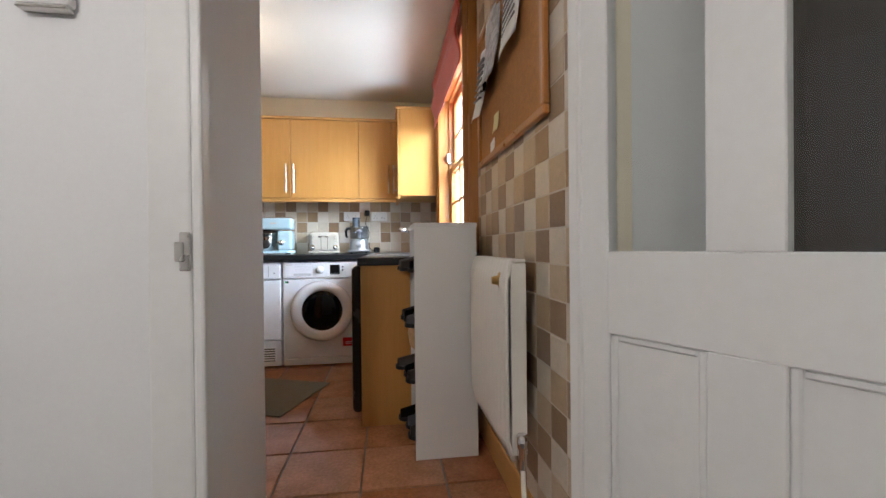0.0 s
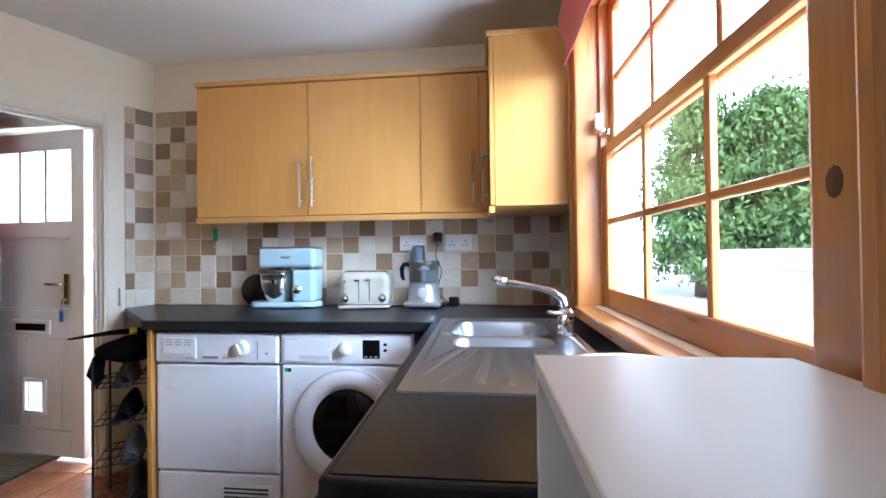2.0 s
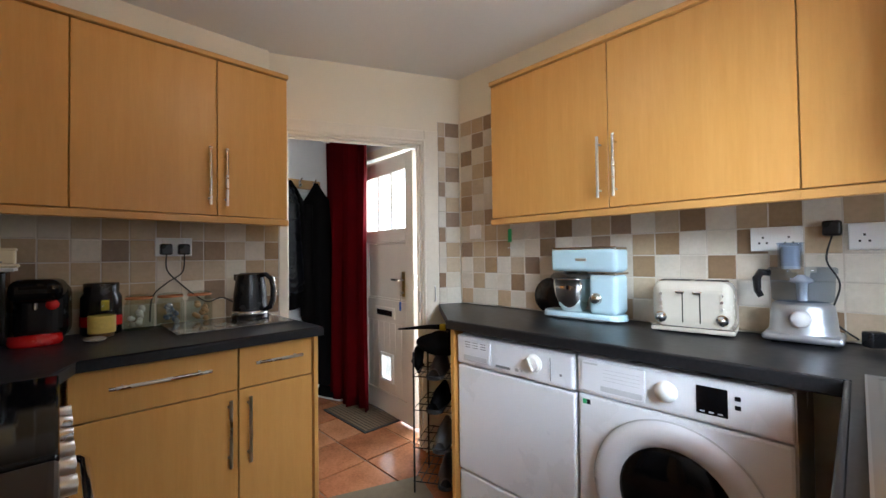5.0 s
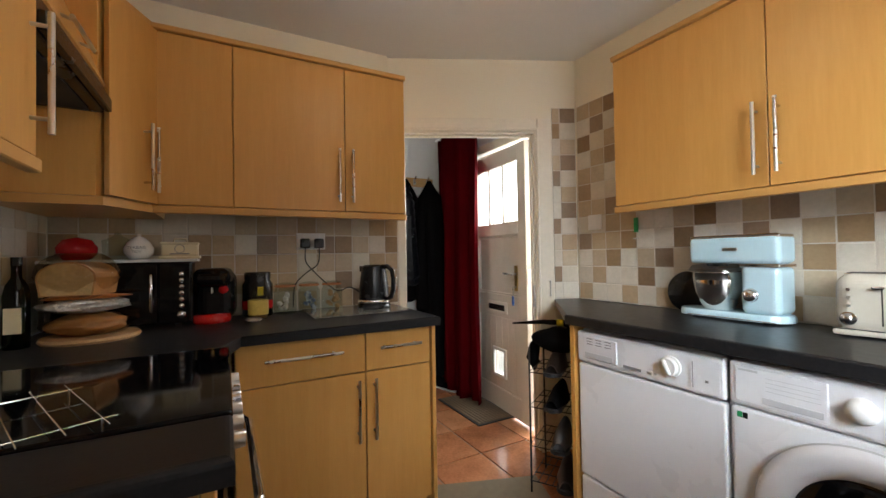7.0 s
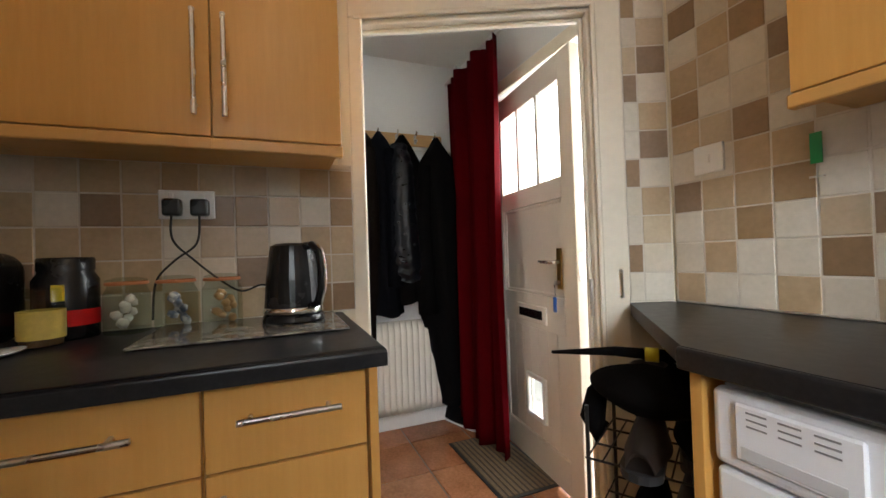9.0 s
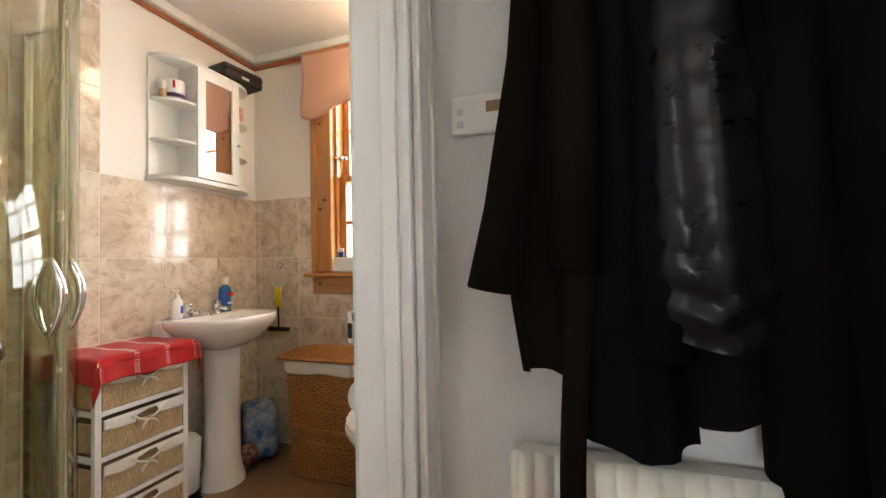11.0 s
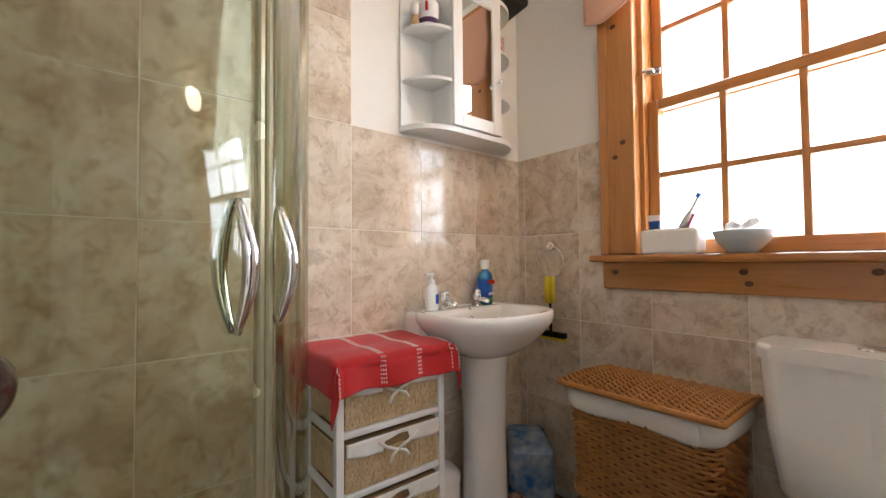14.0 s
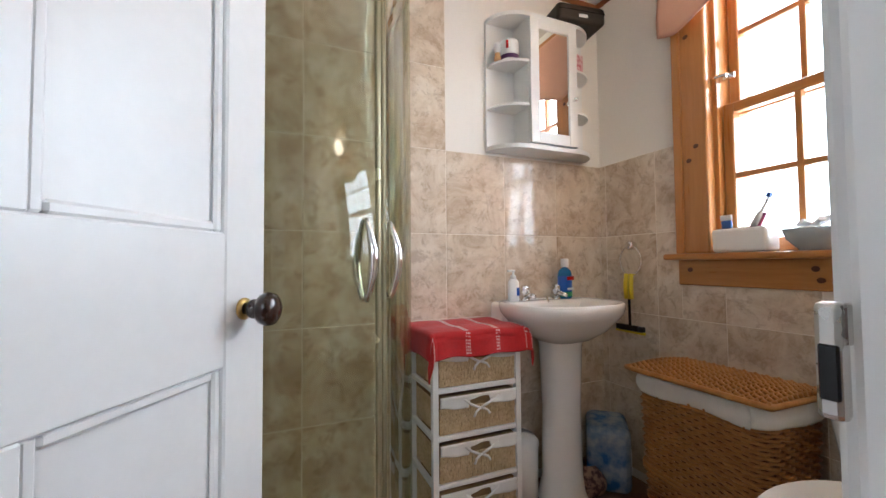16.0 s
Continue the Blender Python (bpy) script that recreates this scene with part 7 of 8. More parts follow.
for z in ZD:
    # dark solid box gives painted shade between the woven strands
    dw = bx("drawer", SEAG_SHADE, dt, 0.026, TW - 0.026, 0.01, TD - 0.006, z - 0.003, z + 0.128, bev=0.004)
    b = B()
    n = 44
    for i in range(n):
        x = 0.03 + (TW - 0.06) * i / (n - 1)
        tube(b, [(x + rndw.uniform(-0.002, 0.002), TD - 0.005 + 0.003 * math.sin(q * 3.14 + i * 3.14), z + 0.001 + q * 0.0088) for q in range(11)], 0.0042, 5)
    tagged(part("weave", b, SEAG, dw), "woven pale seagrass strands", kind="stuff")
    for xx in (0.0245, TW - 0.0245):
        b = B()
        for i in range(22):
            y = 0.02 + (TD - 0.04) * i / 21
            tube(b, [(xx, y, z), (xx + 0.001, y + 0.002, z + 0.06), (xx, y, z + 0.11)], 0.0045, 5)
        tagged(part("side_weave", b, SEAG, dw, "woven pale seagrass strands"), kind="stuff")
    b = B()
    sheet(b, 40, 6, lambda u, v: Vector((0.027 + (TW - 0.054) * u, TD + 0.003 + 0.003 * math.sin(24 * u) * (1 - v),
                                        z + 0.131 - (0.042 + 0.005 * math.sin(11 * u) - (0.026 if abs(u - 0.5) < 0.13 else 0)) * (1 - v))))
    solidify(part("liner", b, LINER, dw, "turned-over white cotton liner", smooth=True), 0.003)
    b = B()
    for pts in ([(-0.075, 0, 0.006), (-0.04, 0.006, -0.012), (-0.005, 0.008, -0.026)], [(0.06, 0, 0.006), (0.035, 0.006, -0.012), (0.005, 0.008, -0.026)],
                [(0, 0.008, -0.026), (-0.025, 0.012, -0.036), (-0.035, 0.012, -0.05)], [(0, 0.008, -0.026), (0.02, 0.012, -0.038), (0.028, 0.012, -0.055)]):
        tube(b, [(TW / 2 + p[0], TD + 0.004 + p[1], z + 0.108 + p[2]) for p in pts], 0.0045, 6)
    part("tie", b, LINER, dw, "white cotton tie in a bow", smooth=True)
tw = thing("red_towel", pose(-3.735, BS + 0.012, TH + 0.0145), "red towel with white stitched bands over the drawers", "towel")


def towel_place(u, v):
    """Cloth over the tower: u across (-0.06 to TW + 0.05), v from back to front, hanging over the edges."""
    x, y = -0.07 + (TW + 0.165) * u, -0.0 + (TD + 0.095) * v
    fold = lambda q, lim: (q, 0.0) if q <= lim else (lim + 0.012 + 0.12 * (q - lim), q - lim)
    xx, dx = (x, 0.0) if x >= -0.008 else (-0.014 + 0.10 * (x + 0.008), -0.008 - x)
    if x > TW + 0.008:
        xx, dx = TW + 0.014 + 0.12 * (x - TW - 0.008), x - TW - 0.008
    yy, dy = fold(y, TD + 0.008)
    drop = dx + 0.95 * dy if dx > 0 and dy > 0 else max(dx, dy)
    z = 0.006 - drop * 0.97 + 0.003 * math.sin(20 * u) * (1 if drop > 0.01 else 0.5) + 0.002 * math.sin(13 * v)
    yy += 0.010 * math.sin(17 * u) * (1 if dy > 0.02 else 0) + 0.014 * (1 if dx > 0 and dy > 0 else 0)
    return Vector((xx, yy, z))


b = B()
sheet(b, 80, 60, towel_place)
solidify(part("cloth", b, TOWEL, tw, smooth=True), 0.006, 1)
b = B()
for uc in (0.12, 0.35, 0.58, 0.86):
    for du in (-0.012, 0.0, 0.012):
        pts = [towel_place(uc + du, q / 60) + Vector((0, 0.0055 if q / 60 * (TD + 0.095) > TD else 0.001, 0.0065)) for q in range(2, 60)]
        for q in range(0, len(pts) - 1, 2):
            tube(b, pts[q:q + 2], 0.0017, 4)
part("stitched_bands", b, STITCH, tw, "rows of white stitching")
tagged(bpy.data.objects["stitched_bands"], kind="stuff")

# ---- basin ----
ba = thing("pedestal_basin", pose(-3.985, BS + 0.012, 0), "white ceramic pedestal wash basin with two taps", "wash basin")
b = B()
NU, NV = 56, 16
RIM = 0.835


def basin_pt(a, k):
    """Outline of the basin at angle a, scaled k: straight at the wall, bowed in front."""
    c, s = math.cos(a), math.sin(a)
    x = 0.25 * math.copysign(abs(c) ** 0.75, c)
    y = 0.205 + 0.205 * math.copysign(abs(s) ** (0.55 if s < 0 else 0.85), s)
    return k * x, 0.2 + k * (y - 0.2)


prof = [(0.30, RIM - 0.165), (0.45, RIM - 0.155), (0.72, RIM - 0.115), (0.93, RIM - 0.06), (0.985, RIM - 0.04), (1.0, RIM - 0.02), (0.995, RIM - 0.004), (0.97, RIM), (0.90, RIM - 0.003),
        (0.80, RIM - 0.012), (0.74, RIM - 0.04), (0.62, RIM - 0.09), (0.35, RIM - 0.125), (0.05, RIM - 0.13)]
rings = [[b.verts.new((*basin_pt(2 * math.pi * i / NU, k), z)) for i in range(NU)] for k, z in prof]
for a, c2 in zip(rings, rings[1:]):
    for i in range(NU):
        b.faces.new((a[i], a[(i + 1) % NU], c2[(i + 1) % NU], c2[i]))
b.faces.new(rings[0][::-1])
b.faces.new(rings[-1])
part("bowl", b, CERAM, ba, smooth=True)
b = B()
box(b, -0.235, 0.235, 0.0, 0.11, RIM - 0.10, RIM - 0.004, bev=0.02, seg=3)
part("tap_ledge", b, CERAM, ba)
b = B()
lathe(b, [(0.105, 0.0), (0.102, 0.03), (0.082, 0.12), (0.078, 0.4), (0.088, 0.66), (0.105, 0.70)], 36, pose(0, 0.185, 0), 1.05, 0.95)
part("pedestal", b, CERAM, ba, smooth=True)
for sx in (-0.085, 0.085):
    tpb = B()
    lathe(tpb, [(0.022, 0), (0.022, 0.006), (0.013, 0.012), (0.013, 0.03), (0.02, 0.036), (0.019, 0.062), (0.014, 0.068), (0, 0.068)], 16, pose(sx, 0.06, RIM - 0.003))
    tube(tpb, [(sx, 0.065, RIM + 0.016), (sx, 0.10, RIM + 0.026), (sx, 0.13, RIM + 0.018)], [0.012, 0.011, 0.009], 10)
    part("tap", tpb, CHROME, ba, "chrome pillar tap", smooth=True)
b = B()
tube(b, [(0, 0.095, RIM - 0.002), (0, 0.10, RIM + 0.012), (0, 0.115, RIM - 0.01)], 0.004, 6)
part("plug_chain", b, CHROME, ba)
b = B()
lathe(b, [(0.012, 0), (0.012, 0.003), (0.006, 0.001)], 14, pose(0, 0.118, RIM - 0.045, 62, 0, 0))
part("overflow", b, CHROME, ba)


def bottle(name, m, prof, mt, label, cat, cap=None, band=None):
    t = thing(name, m, label, cat)
    b = B()
    lathe(b, prof, 24, None, 1.0, 0.65)
    part("bottle", b, mt, t, smooth=True)
    if cap:
        b = B()
        lathe(b, cap[0], 18)
        part("cap", b, cap[1], t, smooth=True)
    if band:
        b = B()
        lathe(b, band[0], 24, None, 1.0, 0.65)
        part("bottle_label", b, band[1], t, smooth=True)
    return t


mwsh = bottle("mouthwash_bottle", pose(-4.13, BS + 0.062, RIM - 0.003, 0, 0, 20), [(0, 0), (0.04, 0), (0.043, 0.008), (0.043, 0.11), (0.036, 0.13), (0.017, 0.142), (0.016, 0.15)],
              mat("blue_mouthwash", (0.03, 0.16, 0.34), 0.1, var=0.05, bump=0.0), "blue mouthwash bottle with a white cap", "bottle",
              ([(0.018, 0.146), (0.018, 0.185), (0, 0.186)], WHITEP), ([(0.0438, 0.035), (0.0438, 0.105)], BLUEP))
b = B()
box(b, -0.03, 0.03, 0.0285, 0.0302, 0.085, 0.102)
part("red_label", b, REDP, mwsh, "red label flash")
b = B()
box(b, -0.028, 0.028, 0.0285, 0.0300, 0.04, 0.05)
part("white_label", b, PAPER, mwsh)
b = B()
lathe(b, [(0.0432, 0.01), (0.0432, 0.03)], 24, None, 1, 0.65)
part("green_label", b, GREENP, mwsh, smooth=True)
sd = bottle("soap_dispenser", pose(-3.83, BS + 0.085, RIM - 0.003), [(0, 0), (0.026, 0), (0.027, 0.006), (0.026, 0.085), (0.015, 0.098), (0.012, 0.10)], WHITEP,
            "white pump soap bottle on the basin", "bottle", ([(0.013, 0.098), (0.013, 0.112), (0.006, 0.114), (0.005, 0.13)], WHITEP))
b = B()
box(b, -0.008, 0.03, -0.007, 0.007, 0.128, 0.138, bev=0.003)
part("pump", b, WHITEP, sd)
bx("bottle_label", BLUEP, sd, -0.020, -0.006, 0.010, 0.018, 0.025, 0.06)

# ---- mirror cabinet ----
mc = thing("mirror_cabinet", pose(-4.302, BS + 0.002, 1.50), "white bathroom wall cabinet with a mirror door and corner shelves", "cabinet")
CW, CH, CD = 0.555, 0.60, 0.128
XM0, XM1 = 0.155, 0.40
bx("back_panel", WHITEP, mc, 0.0, CW, 0.0, 0.01, 0.01, CH, bev=0.001)
for x in (XM0, XM1):
    bx("side_panel", WHITEP, mc, x - 0.007, x + 0.007, 0.01, CD, 0.02, CH - 0.01, bev=0.001)


def shelf_plate(x0, x1, r0, r1, z, t, parent, name):
    b = B()
    pts = [(x0, 0.005), (x1, 0.005)]
    if r1:
        pts += [(x1 - r1 + r1 * math.cos(a), 0.005 + (CD + 0.004) * math.sin(a)) for a in [math.pi / 2 * i / 8 for i in range(1, 9)]]
    else:
        pts += [(x1, CD + 0.009)]
    if r0:
        pts += [(x0 + r0 - r0 * math.sin(a), 0.005 + (CD + 0.004) * math.cos(a)) for a in [math.pi / 2 * i / 8 for i in range(0, 8)]]
    else:
        pts += [(x0, CD + 0.009)]
    poly(b, pts, z, z + t, bev=0.003)
    return part(name, b, WHITEP, parent)


shelf_plate(-0.005, CW + 0.005, 0.155, 0.155, 0.0, 0.02, mc, "base_shelf")
shelf_plate(0.0, CW, 0.15, 0.15, CH - 0.01, 0.018, mc, "top_shelf")
for z in (0.187, 0.383):
    shelf_plate(XM1 + 0.007, CW - 0.005, 0, 0.14, z, 0.012, mc, "corner_shelf")
    shelf_plate(0.005, XM0 - 0.007, 0.14, 0, z, 0.012, mc, "corner_shelf")
dr = bx("door", WHITEP, mc, XM0 - 0.006, XM0 + 0.04, CD, CD + 0.018, 0.025, CH - 0.015, bev=0.002)
bx("door_stile", WHITEP, dr, XM1 - 0.04, XM1 + 0.006, CD, CD + 0.018, 0.025, CH - 0.015, bev=0.002)
bx("door_rail", WHITEP, dr, XM0 + 0.04, XM1 - 0.04, CD, CD + 0.018, 0.025, 0.075, bev=0.002)
bx("door_rail", WHITEP, dr, XM0 + 0.04, XM1 - 0.04, CD, CD + 0.018, CH - 0.06, CH - 0.015, bev=0.002)
bx("mirror", MIRROR, dr, XM0 + 0.038, XM1 - 0.038, CD + 0.006, CD + 0.011, 0.07, CH - 0.055)
b = B()
lathe(b, [(0.006, 0), (0.005, 0.01), (0.010, 0.016), (0.008, 0.024), (0, 0.025)], 14, pose(XM0 + 0.018, CD + 0.018, 0.24, -90, 0, 0))
part("knob", b, CHROME, dr, smooth=True)
pot = thing("ointment_tub", pose(-3.842, BS + 0.062, 1.8955), "white tub with red and purple bands on a shelf", "tub")
b = B()
lathe(b, [(0, 0), (0.042, 0), (0.043, 0.09), (0.04, 0.10), (0, 0.1)], 24)
part("tub", b, WHITEP, pot, smooth=True)
b = B()
lathe(b, [(0.0438, 0.012), (0.0438, 0.032)], 24)
part("purple_band", b, mat("purple_print", (0.08, 0.02, 0.10), 0.4), pot, smooth=True)
bx("red_patch", REDP, pot, 0.01, 0.035, 0.028, 0.034, 0.055, 0.09)
brs = thing("shaving_brush", pose(-3.785, BS + 0.055, 1.8955), "shaving brush with a wooden handle", "brush")
b = B()
lathe(b, [(0, 0), (0.015, 0), (0.016, 0.02), (0.011, 0.035), (0.013, 0.042)], 16)
part("handle", b, WOODB, brs, smooth=True)
b = B()
lathe(b, [(0.012, 0.042), (0.018, 0.07), (0.016, 0.085), (0, 0.09)], 16)
part("bristles", b, PAPER, brs, smooth=True)
pc = thing("picture_card", pose(-4.265, BS + 0.06, 1.896, 0, 0, 10), "small pink floral card on the shelf", "card")
bx("card", mat("pink_floral_print", (0.55, 0.12, 0.16), 0.5, var=0.6, scale=40, contrast=3, color2=(0.75, 0.55, 0.55)), pc, 0.0, 0.085, 0.0, 0.003, 0, 0.12)
bg = thing("toiletry_bag", pose(-4.19, BS + 0.09, 2.1085, 0, 0, -8), "black zipped toiletry bag on the cabinet", "bag")
b = B()
box(b, -0.12, 0.13, -0.08, 0.08, 0.001, 0.085, bev=0.018, seg=3)
part("bag_body", b, LEATHER, bg)
b = B()
box(b, -0.115, 0.125, -0.082, 0.082, 0.05, 0.056, bev=0.002)
part("zip", b, BLACKP, bg)
bx("tag", PAPER, bg, -0.02, 0.025, 0.0815, 0.084, 0.02, 0.034)

# ---- hamper, toilet and the rest ----
hm = thing("laundry_hamper", pose(-4.255, 2.04, 0) @ Matrix.Diagonal((1, 1, 1.045, 1)), "honey wicker laundry hamper with a white liner", "laundry hamper")


def hamper_ring(z, k=0.0):
    f = 0.9 + 0.1 * z / 0.56
    hx, hy, r = 0.145 * f + k, 0.218 * f + k, 0.05
    pts = []
    for cx, cy, a0 in ((hx - r, hy - r, 0), (-hx + r, hy - r, 90), (-hx + r, -hy + r, 180), (hx - r, -hy + r, 270)):
        pts += [(cx + r * math.cos(radians(a0 + 15 * i)), cy + r * math.sin(radians(a0 + 15 * i))) for i in range(7)]
    out = []
    per = [Vector((*p, 0)) for p in pts]
    per.append(per[0])
    for a, c2 in zip(per, per[1:]):
        n = max(1, round((c2 - a).length / 0.0125))
        out += [a.lerp(c2, q / n) for q in range(n)]
    return out


# solid core whose dark colour stands in for shade between the willow strands
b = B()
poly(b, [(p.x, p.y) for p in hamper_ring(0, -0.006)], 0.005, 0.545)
bodyh = part("body", b, WICK_SHADE, hm)
b = B()
for q in range(44):
    z = 0.010 + 0.0123 * q
    ring = hamper_ring(z)
    n = len(ring)
    pts = []
    for i, p in enumerate(ring + [ring[0]]):
        d = p.normalized()
        pts.append(p + d * (0.0065 * math.sin(math.pi * (i / 1.9 + q))) + Vector((0, 0, z)))
    tube(b, pts, 0.0056, 5, caps=False)
wv = tagged(part("weave", b, WICK, bodyh, "horizontal willow weave", smooth=True), kind="stuff")
b = B()
for z in (0.255, 0.268):
    pts = [p * 1.02 + Vector((0, 0, z + 0.03 * math.sin(i * 0.045))) for i, p in enumerate(hamper_ring(z, 0.004))]
    tube(b, pts + [pts[0]], 0.0065, 6, caps=False)
part("waist_band", b, WICK, bodyh, smooth=True)
b = B()
ring = hamper_ring(0.55, 0.006)
sheet(b, len(ring), 8, lambda u, v: ring[round(u * len(ring)) % len(ring)] * (1.0 + 0.045 * math.sin(math.pi * v)) + Vector((0, 0, 0.505 + 0.06 * v + 0.005 * math.sin(u * 30) * (1 - v))))
solidify(part("liner", b, LINER, hm, "turned-over white cotton liner", smooth=True), 0.004)
b = B()
lm = pose(-0.15, 0, 0.563, 0, -1.0, 0)
for q in range(27):
    x = 0.003 + 0.012 * q
    pts = [lm @ Vector((x, -0.235 + 0.0118 * i, 0.014 + 0.009 * math.sin(math.pi * (i / 1.5 + q)) + 0.010 * math.sin(math.pi * q / 26))) for i in range(41)]
    tube(b, pts, 0.0057, 5)
wvl = b
lid = bx("lid", WICK_SHADE, hm, 0.003, 0.315, -0.232, 0.232, 0.006, 0.014, m=lm, label="woven wicker lid")
tagged(part("weave", wvl, WICK, lid, smooth=True), "woven willow strands", kind="stuff")
b = B()
pts = [lm @ Vector(p) for p in ((0.0, -0.238, 0.012), (0.318, -0.238, 0.012), (0.322, -0.20, 0.012), (0.322, 0.20, 0.012), (0.318, 0.238, 0.012), (0, 0.238, 0.012), (0, -0.238, 0.012))]
tube(b, pts, 0.009, 8)
part("lid_border", b, WICK, lid, smooth=True)

wc = thing("toilet", pose(-4.405, 2.515, 0) @ Matrix.Diagonal((1, 1, 1.03, 1)), "white close-coupled toilet with the lid down", "toilet")
b = B()
lev = [(0.36, 0.115, 0.17), (0.40, 0.14, 0.18), (0.55, 0.165, 0.195), (0.735, 0.175, 0.205)]
rings = []
for z, dx, hy in lev:
    r = 0.045
    pts = [(0.004, -hy), (dx - r, -hy)] + [(dx - r + r * math.cos(radians(-90 + 15 * i)), -hy + r + r * math.sin(radians(-90 + 15 * i))) for i in range(1, 6)] + [(dx, -hy + r), (dx + 0.012, 0.0), (dx, hy - r)] \
        + [(dx - r + r * math.cos(radians(15 * i)), hy - r + r * math.sin(radians(15 * i))) for i in range(1, 6)] + [(dx - r, hy), (0.004, hy)]
    rings.append([b.verts.new((x, y, z)) for x, y in pts])
for a, c2 in zip(rings, rings[1:]):
    for i in range(len(a)):
        b.faces.new((a[i], a[(i + 1) % len(a)], c2[(i + 1) % len(a)], c2[i]))
b.faces.new(rings[0][::-1])
b.faces.new(rings[-1])
part("cistern", b, CERAM, wc, smooth=False)
b = B()
hy, dx, r = 0.212, 0.186, 0.05
pts = [(0.002, -hy), (dx - r, -hy)] + arc(dx - r, -hy + r, r, -80, -5, 6) + [(dx + 0.012, 0.0)] + arc(dx - r, hy - r, r, 5, 80, 6) + [(dx - r, hy), (0.002, hy)]
poly(b, pts, 0.736, 0.772, bev=0.014, seg=4)
cl = part("cistern_lid", b, CERAM, wc)
b = B()
lathe(b, [(0.026, 0), (0.026, 0.004), (0.02, 0.006), (0, 0.006)], 24, pose(0.09, 0, 0.772))
part("flush_button", b, CHROME, cl, smooth=True)


def pan(k, n=40):
    return [((0.42 + 0.265 * k * math.cos(a) if math.cos(a) > 0 else 0.42 + 0.24 * k * math.cos(a)), 0.18 * k * math.sin(a)) for a in [2 * math.pi * i / n for i in range(n)]]


b = B()
prof = [(0.55, 0.0, 0.0), (0.56, 0.03, 0.0), (0.46, 0.10, -0.03), (0.48, 0.18, -0.03), (0.74, 0.30, -0.01), (0.95, 0.375, 0), (0.99, 0.395, 0), (0.97, 0.405, 0)]
rings = [[b.verts.new((x + s, y, z)) for x, y in pan(kk)] for kk, z, s in prof]
for a, c2 in zip(rings, rings[1:]):
    for i in range(40):
        b.faces.new((a[i], a[(i + 1) % 40], c2[(i + 1) % 40], c2[i]))
b.faces.new(rings[0][::-1])
b.faces.new(rings[-1])
part("pan", b, CERAM, wc, smooth=True)
b = B()
poly(b, [(0.06, -0.12), (0.26, -0.14), (0.26, 0.14), (0.06, 0.12)], 0.25, 0.40, bev=0.02)
part("pan_shelf", b, CERAM, wc)
b = B()
poly(b, pan(1.02), 0.407, 0.422, bev=0.006)
part("seat", b, WHITEP, wc)
b = B()
poly(b, pan(1.0), 0.424, 0.442, bev=0.012, seg=4)
part("lid", b, WHITEP, wc)
for sy in (-0.08, 0.08):
    b = B()
    tube(b, [(0.19, sy - 0.02, 0.42), (0.19, sy + 0.02, 0.42)], 0.012, 10)
    part("hinge", b, CHROME, wc)

bn = thing("pedal_bin", pose(-3.82, BS + 0.115, 0), "small white pedal bin beside the basin", "bin")
b = B()
lathe(b, [(0, 0.03), (0.082, 0.03), (0.085, 0.235), (0.083, 0.238)], 28)
part("bin_body", b, WHITEP, bn, smooth=True)
b = B()
lathe(b, [(0.086, 0.0), (0.086, 0.03), (0, 0.03)], 28)
part("bin_base", b, BLACKP, bn)
b = B()
lathe(b, [(0.088, 0.24), (0.088, 0.252), (0.07, 0.275), (0, 0.282)], 28)
part("bin_lid", b, WHITEP, bn, smooth=True)
b = B()
box(b, -0.02, 0.02, 0.08, 0.12, 0.008, 0.016, bev=0.003)
part("pedal", b, BLACKP, bn)
tb = thing("toilet_roll_pack", pose(-4.26, BS + 0.17, 0.02, 0, 0, 48), "blue plastic pack of toilet rolls in the corner", "toilet roll pack")
b = B()
box(b, -0.13, 0.13, -0.09, 0.09, 0.0, 0.27, bev=0.035, seg=4)
part("pack", b, mat("blue_white_wrapping", (0.03, 0.12, 0.30), 0.25, var=0.4, scale=7, fine=18, contrast=3, color2=(0.30, 0.36, 0.42), bump=0.2), tb)
b = B()
box(b, -0.095, 0.095, 0.088, 0.0925, 0.09, 0.18, bev=0.002)
part("pack_label", b, PAPER, tb)
bx("word_bar", INK, tb, -0.08, 0.08, 0.0915, 0.0935, 0.12, 0.15)
pt = thing("patterned_bag", pose(-4.12, BS + 0.20, 0, 0, 0, 20), "crumpled patterned cloth bag on the floor", "bag")
b = B()
sheet(b, 30, 12, lambda u, v: Vector((0.10 * math.cos(6.2832 * u) * math.sin(math.pi * (0.1 + 0.82 * v)) ** 0.6 * (1 + 0.12 * math.sin(15 * u)),
                                     0.075 * math.sin(6.2832 * u) * math.sin(math.pi * (0.1 + 0.82 * v)) ** 0.6 * (1 + 0.1 * math.sin(11 * u)), 0.002 + 0.13 * v + 0.01 * math.sin(12 * u) * v)))
part("cloth", b, mat("brown_patterned_cloth", (0.30, 0.18, 0.13), 0.9, var=0.6, scale=45, contrast=4, color2=(0.08, 0.04, 0.04)), pt, smooth=True)
tr = thing("towel_ring", pose(BW + 0.012, 1.565, 1.075), "chrome towel ring on the tiles", "towel ring")
b = B()
lathe(b, [(0.02, 0), (0.022, 0.006), (0.02, 0.03), (0.014, 0.036), (0, 0.037)], 18, pose(0, 0, 0, 0, 90, 0))
part("wall_mount", b, CHROME, tr, smooth=True)
b = B()
tube(b, [(0.022 + 0.01 * math.sin(a), 0.068 * math.sin(a), -0.07 + 0.068 * math.cos(a)) for a in [2 * math.pi * i / 32 for i in range(33)]], 0.0035, 8)
part("ring", b, CHROME, tr, smooth=True)
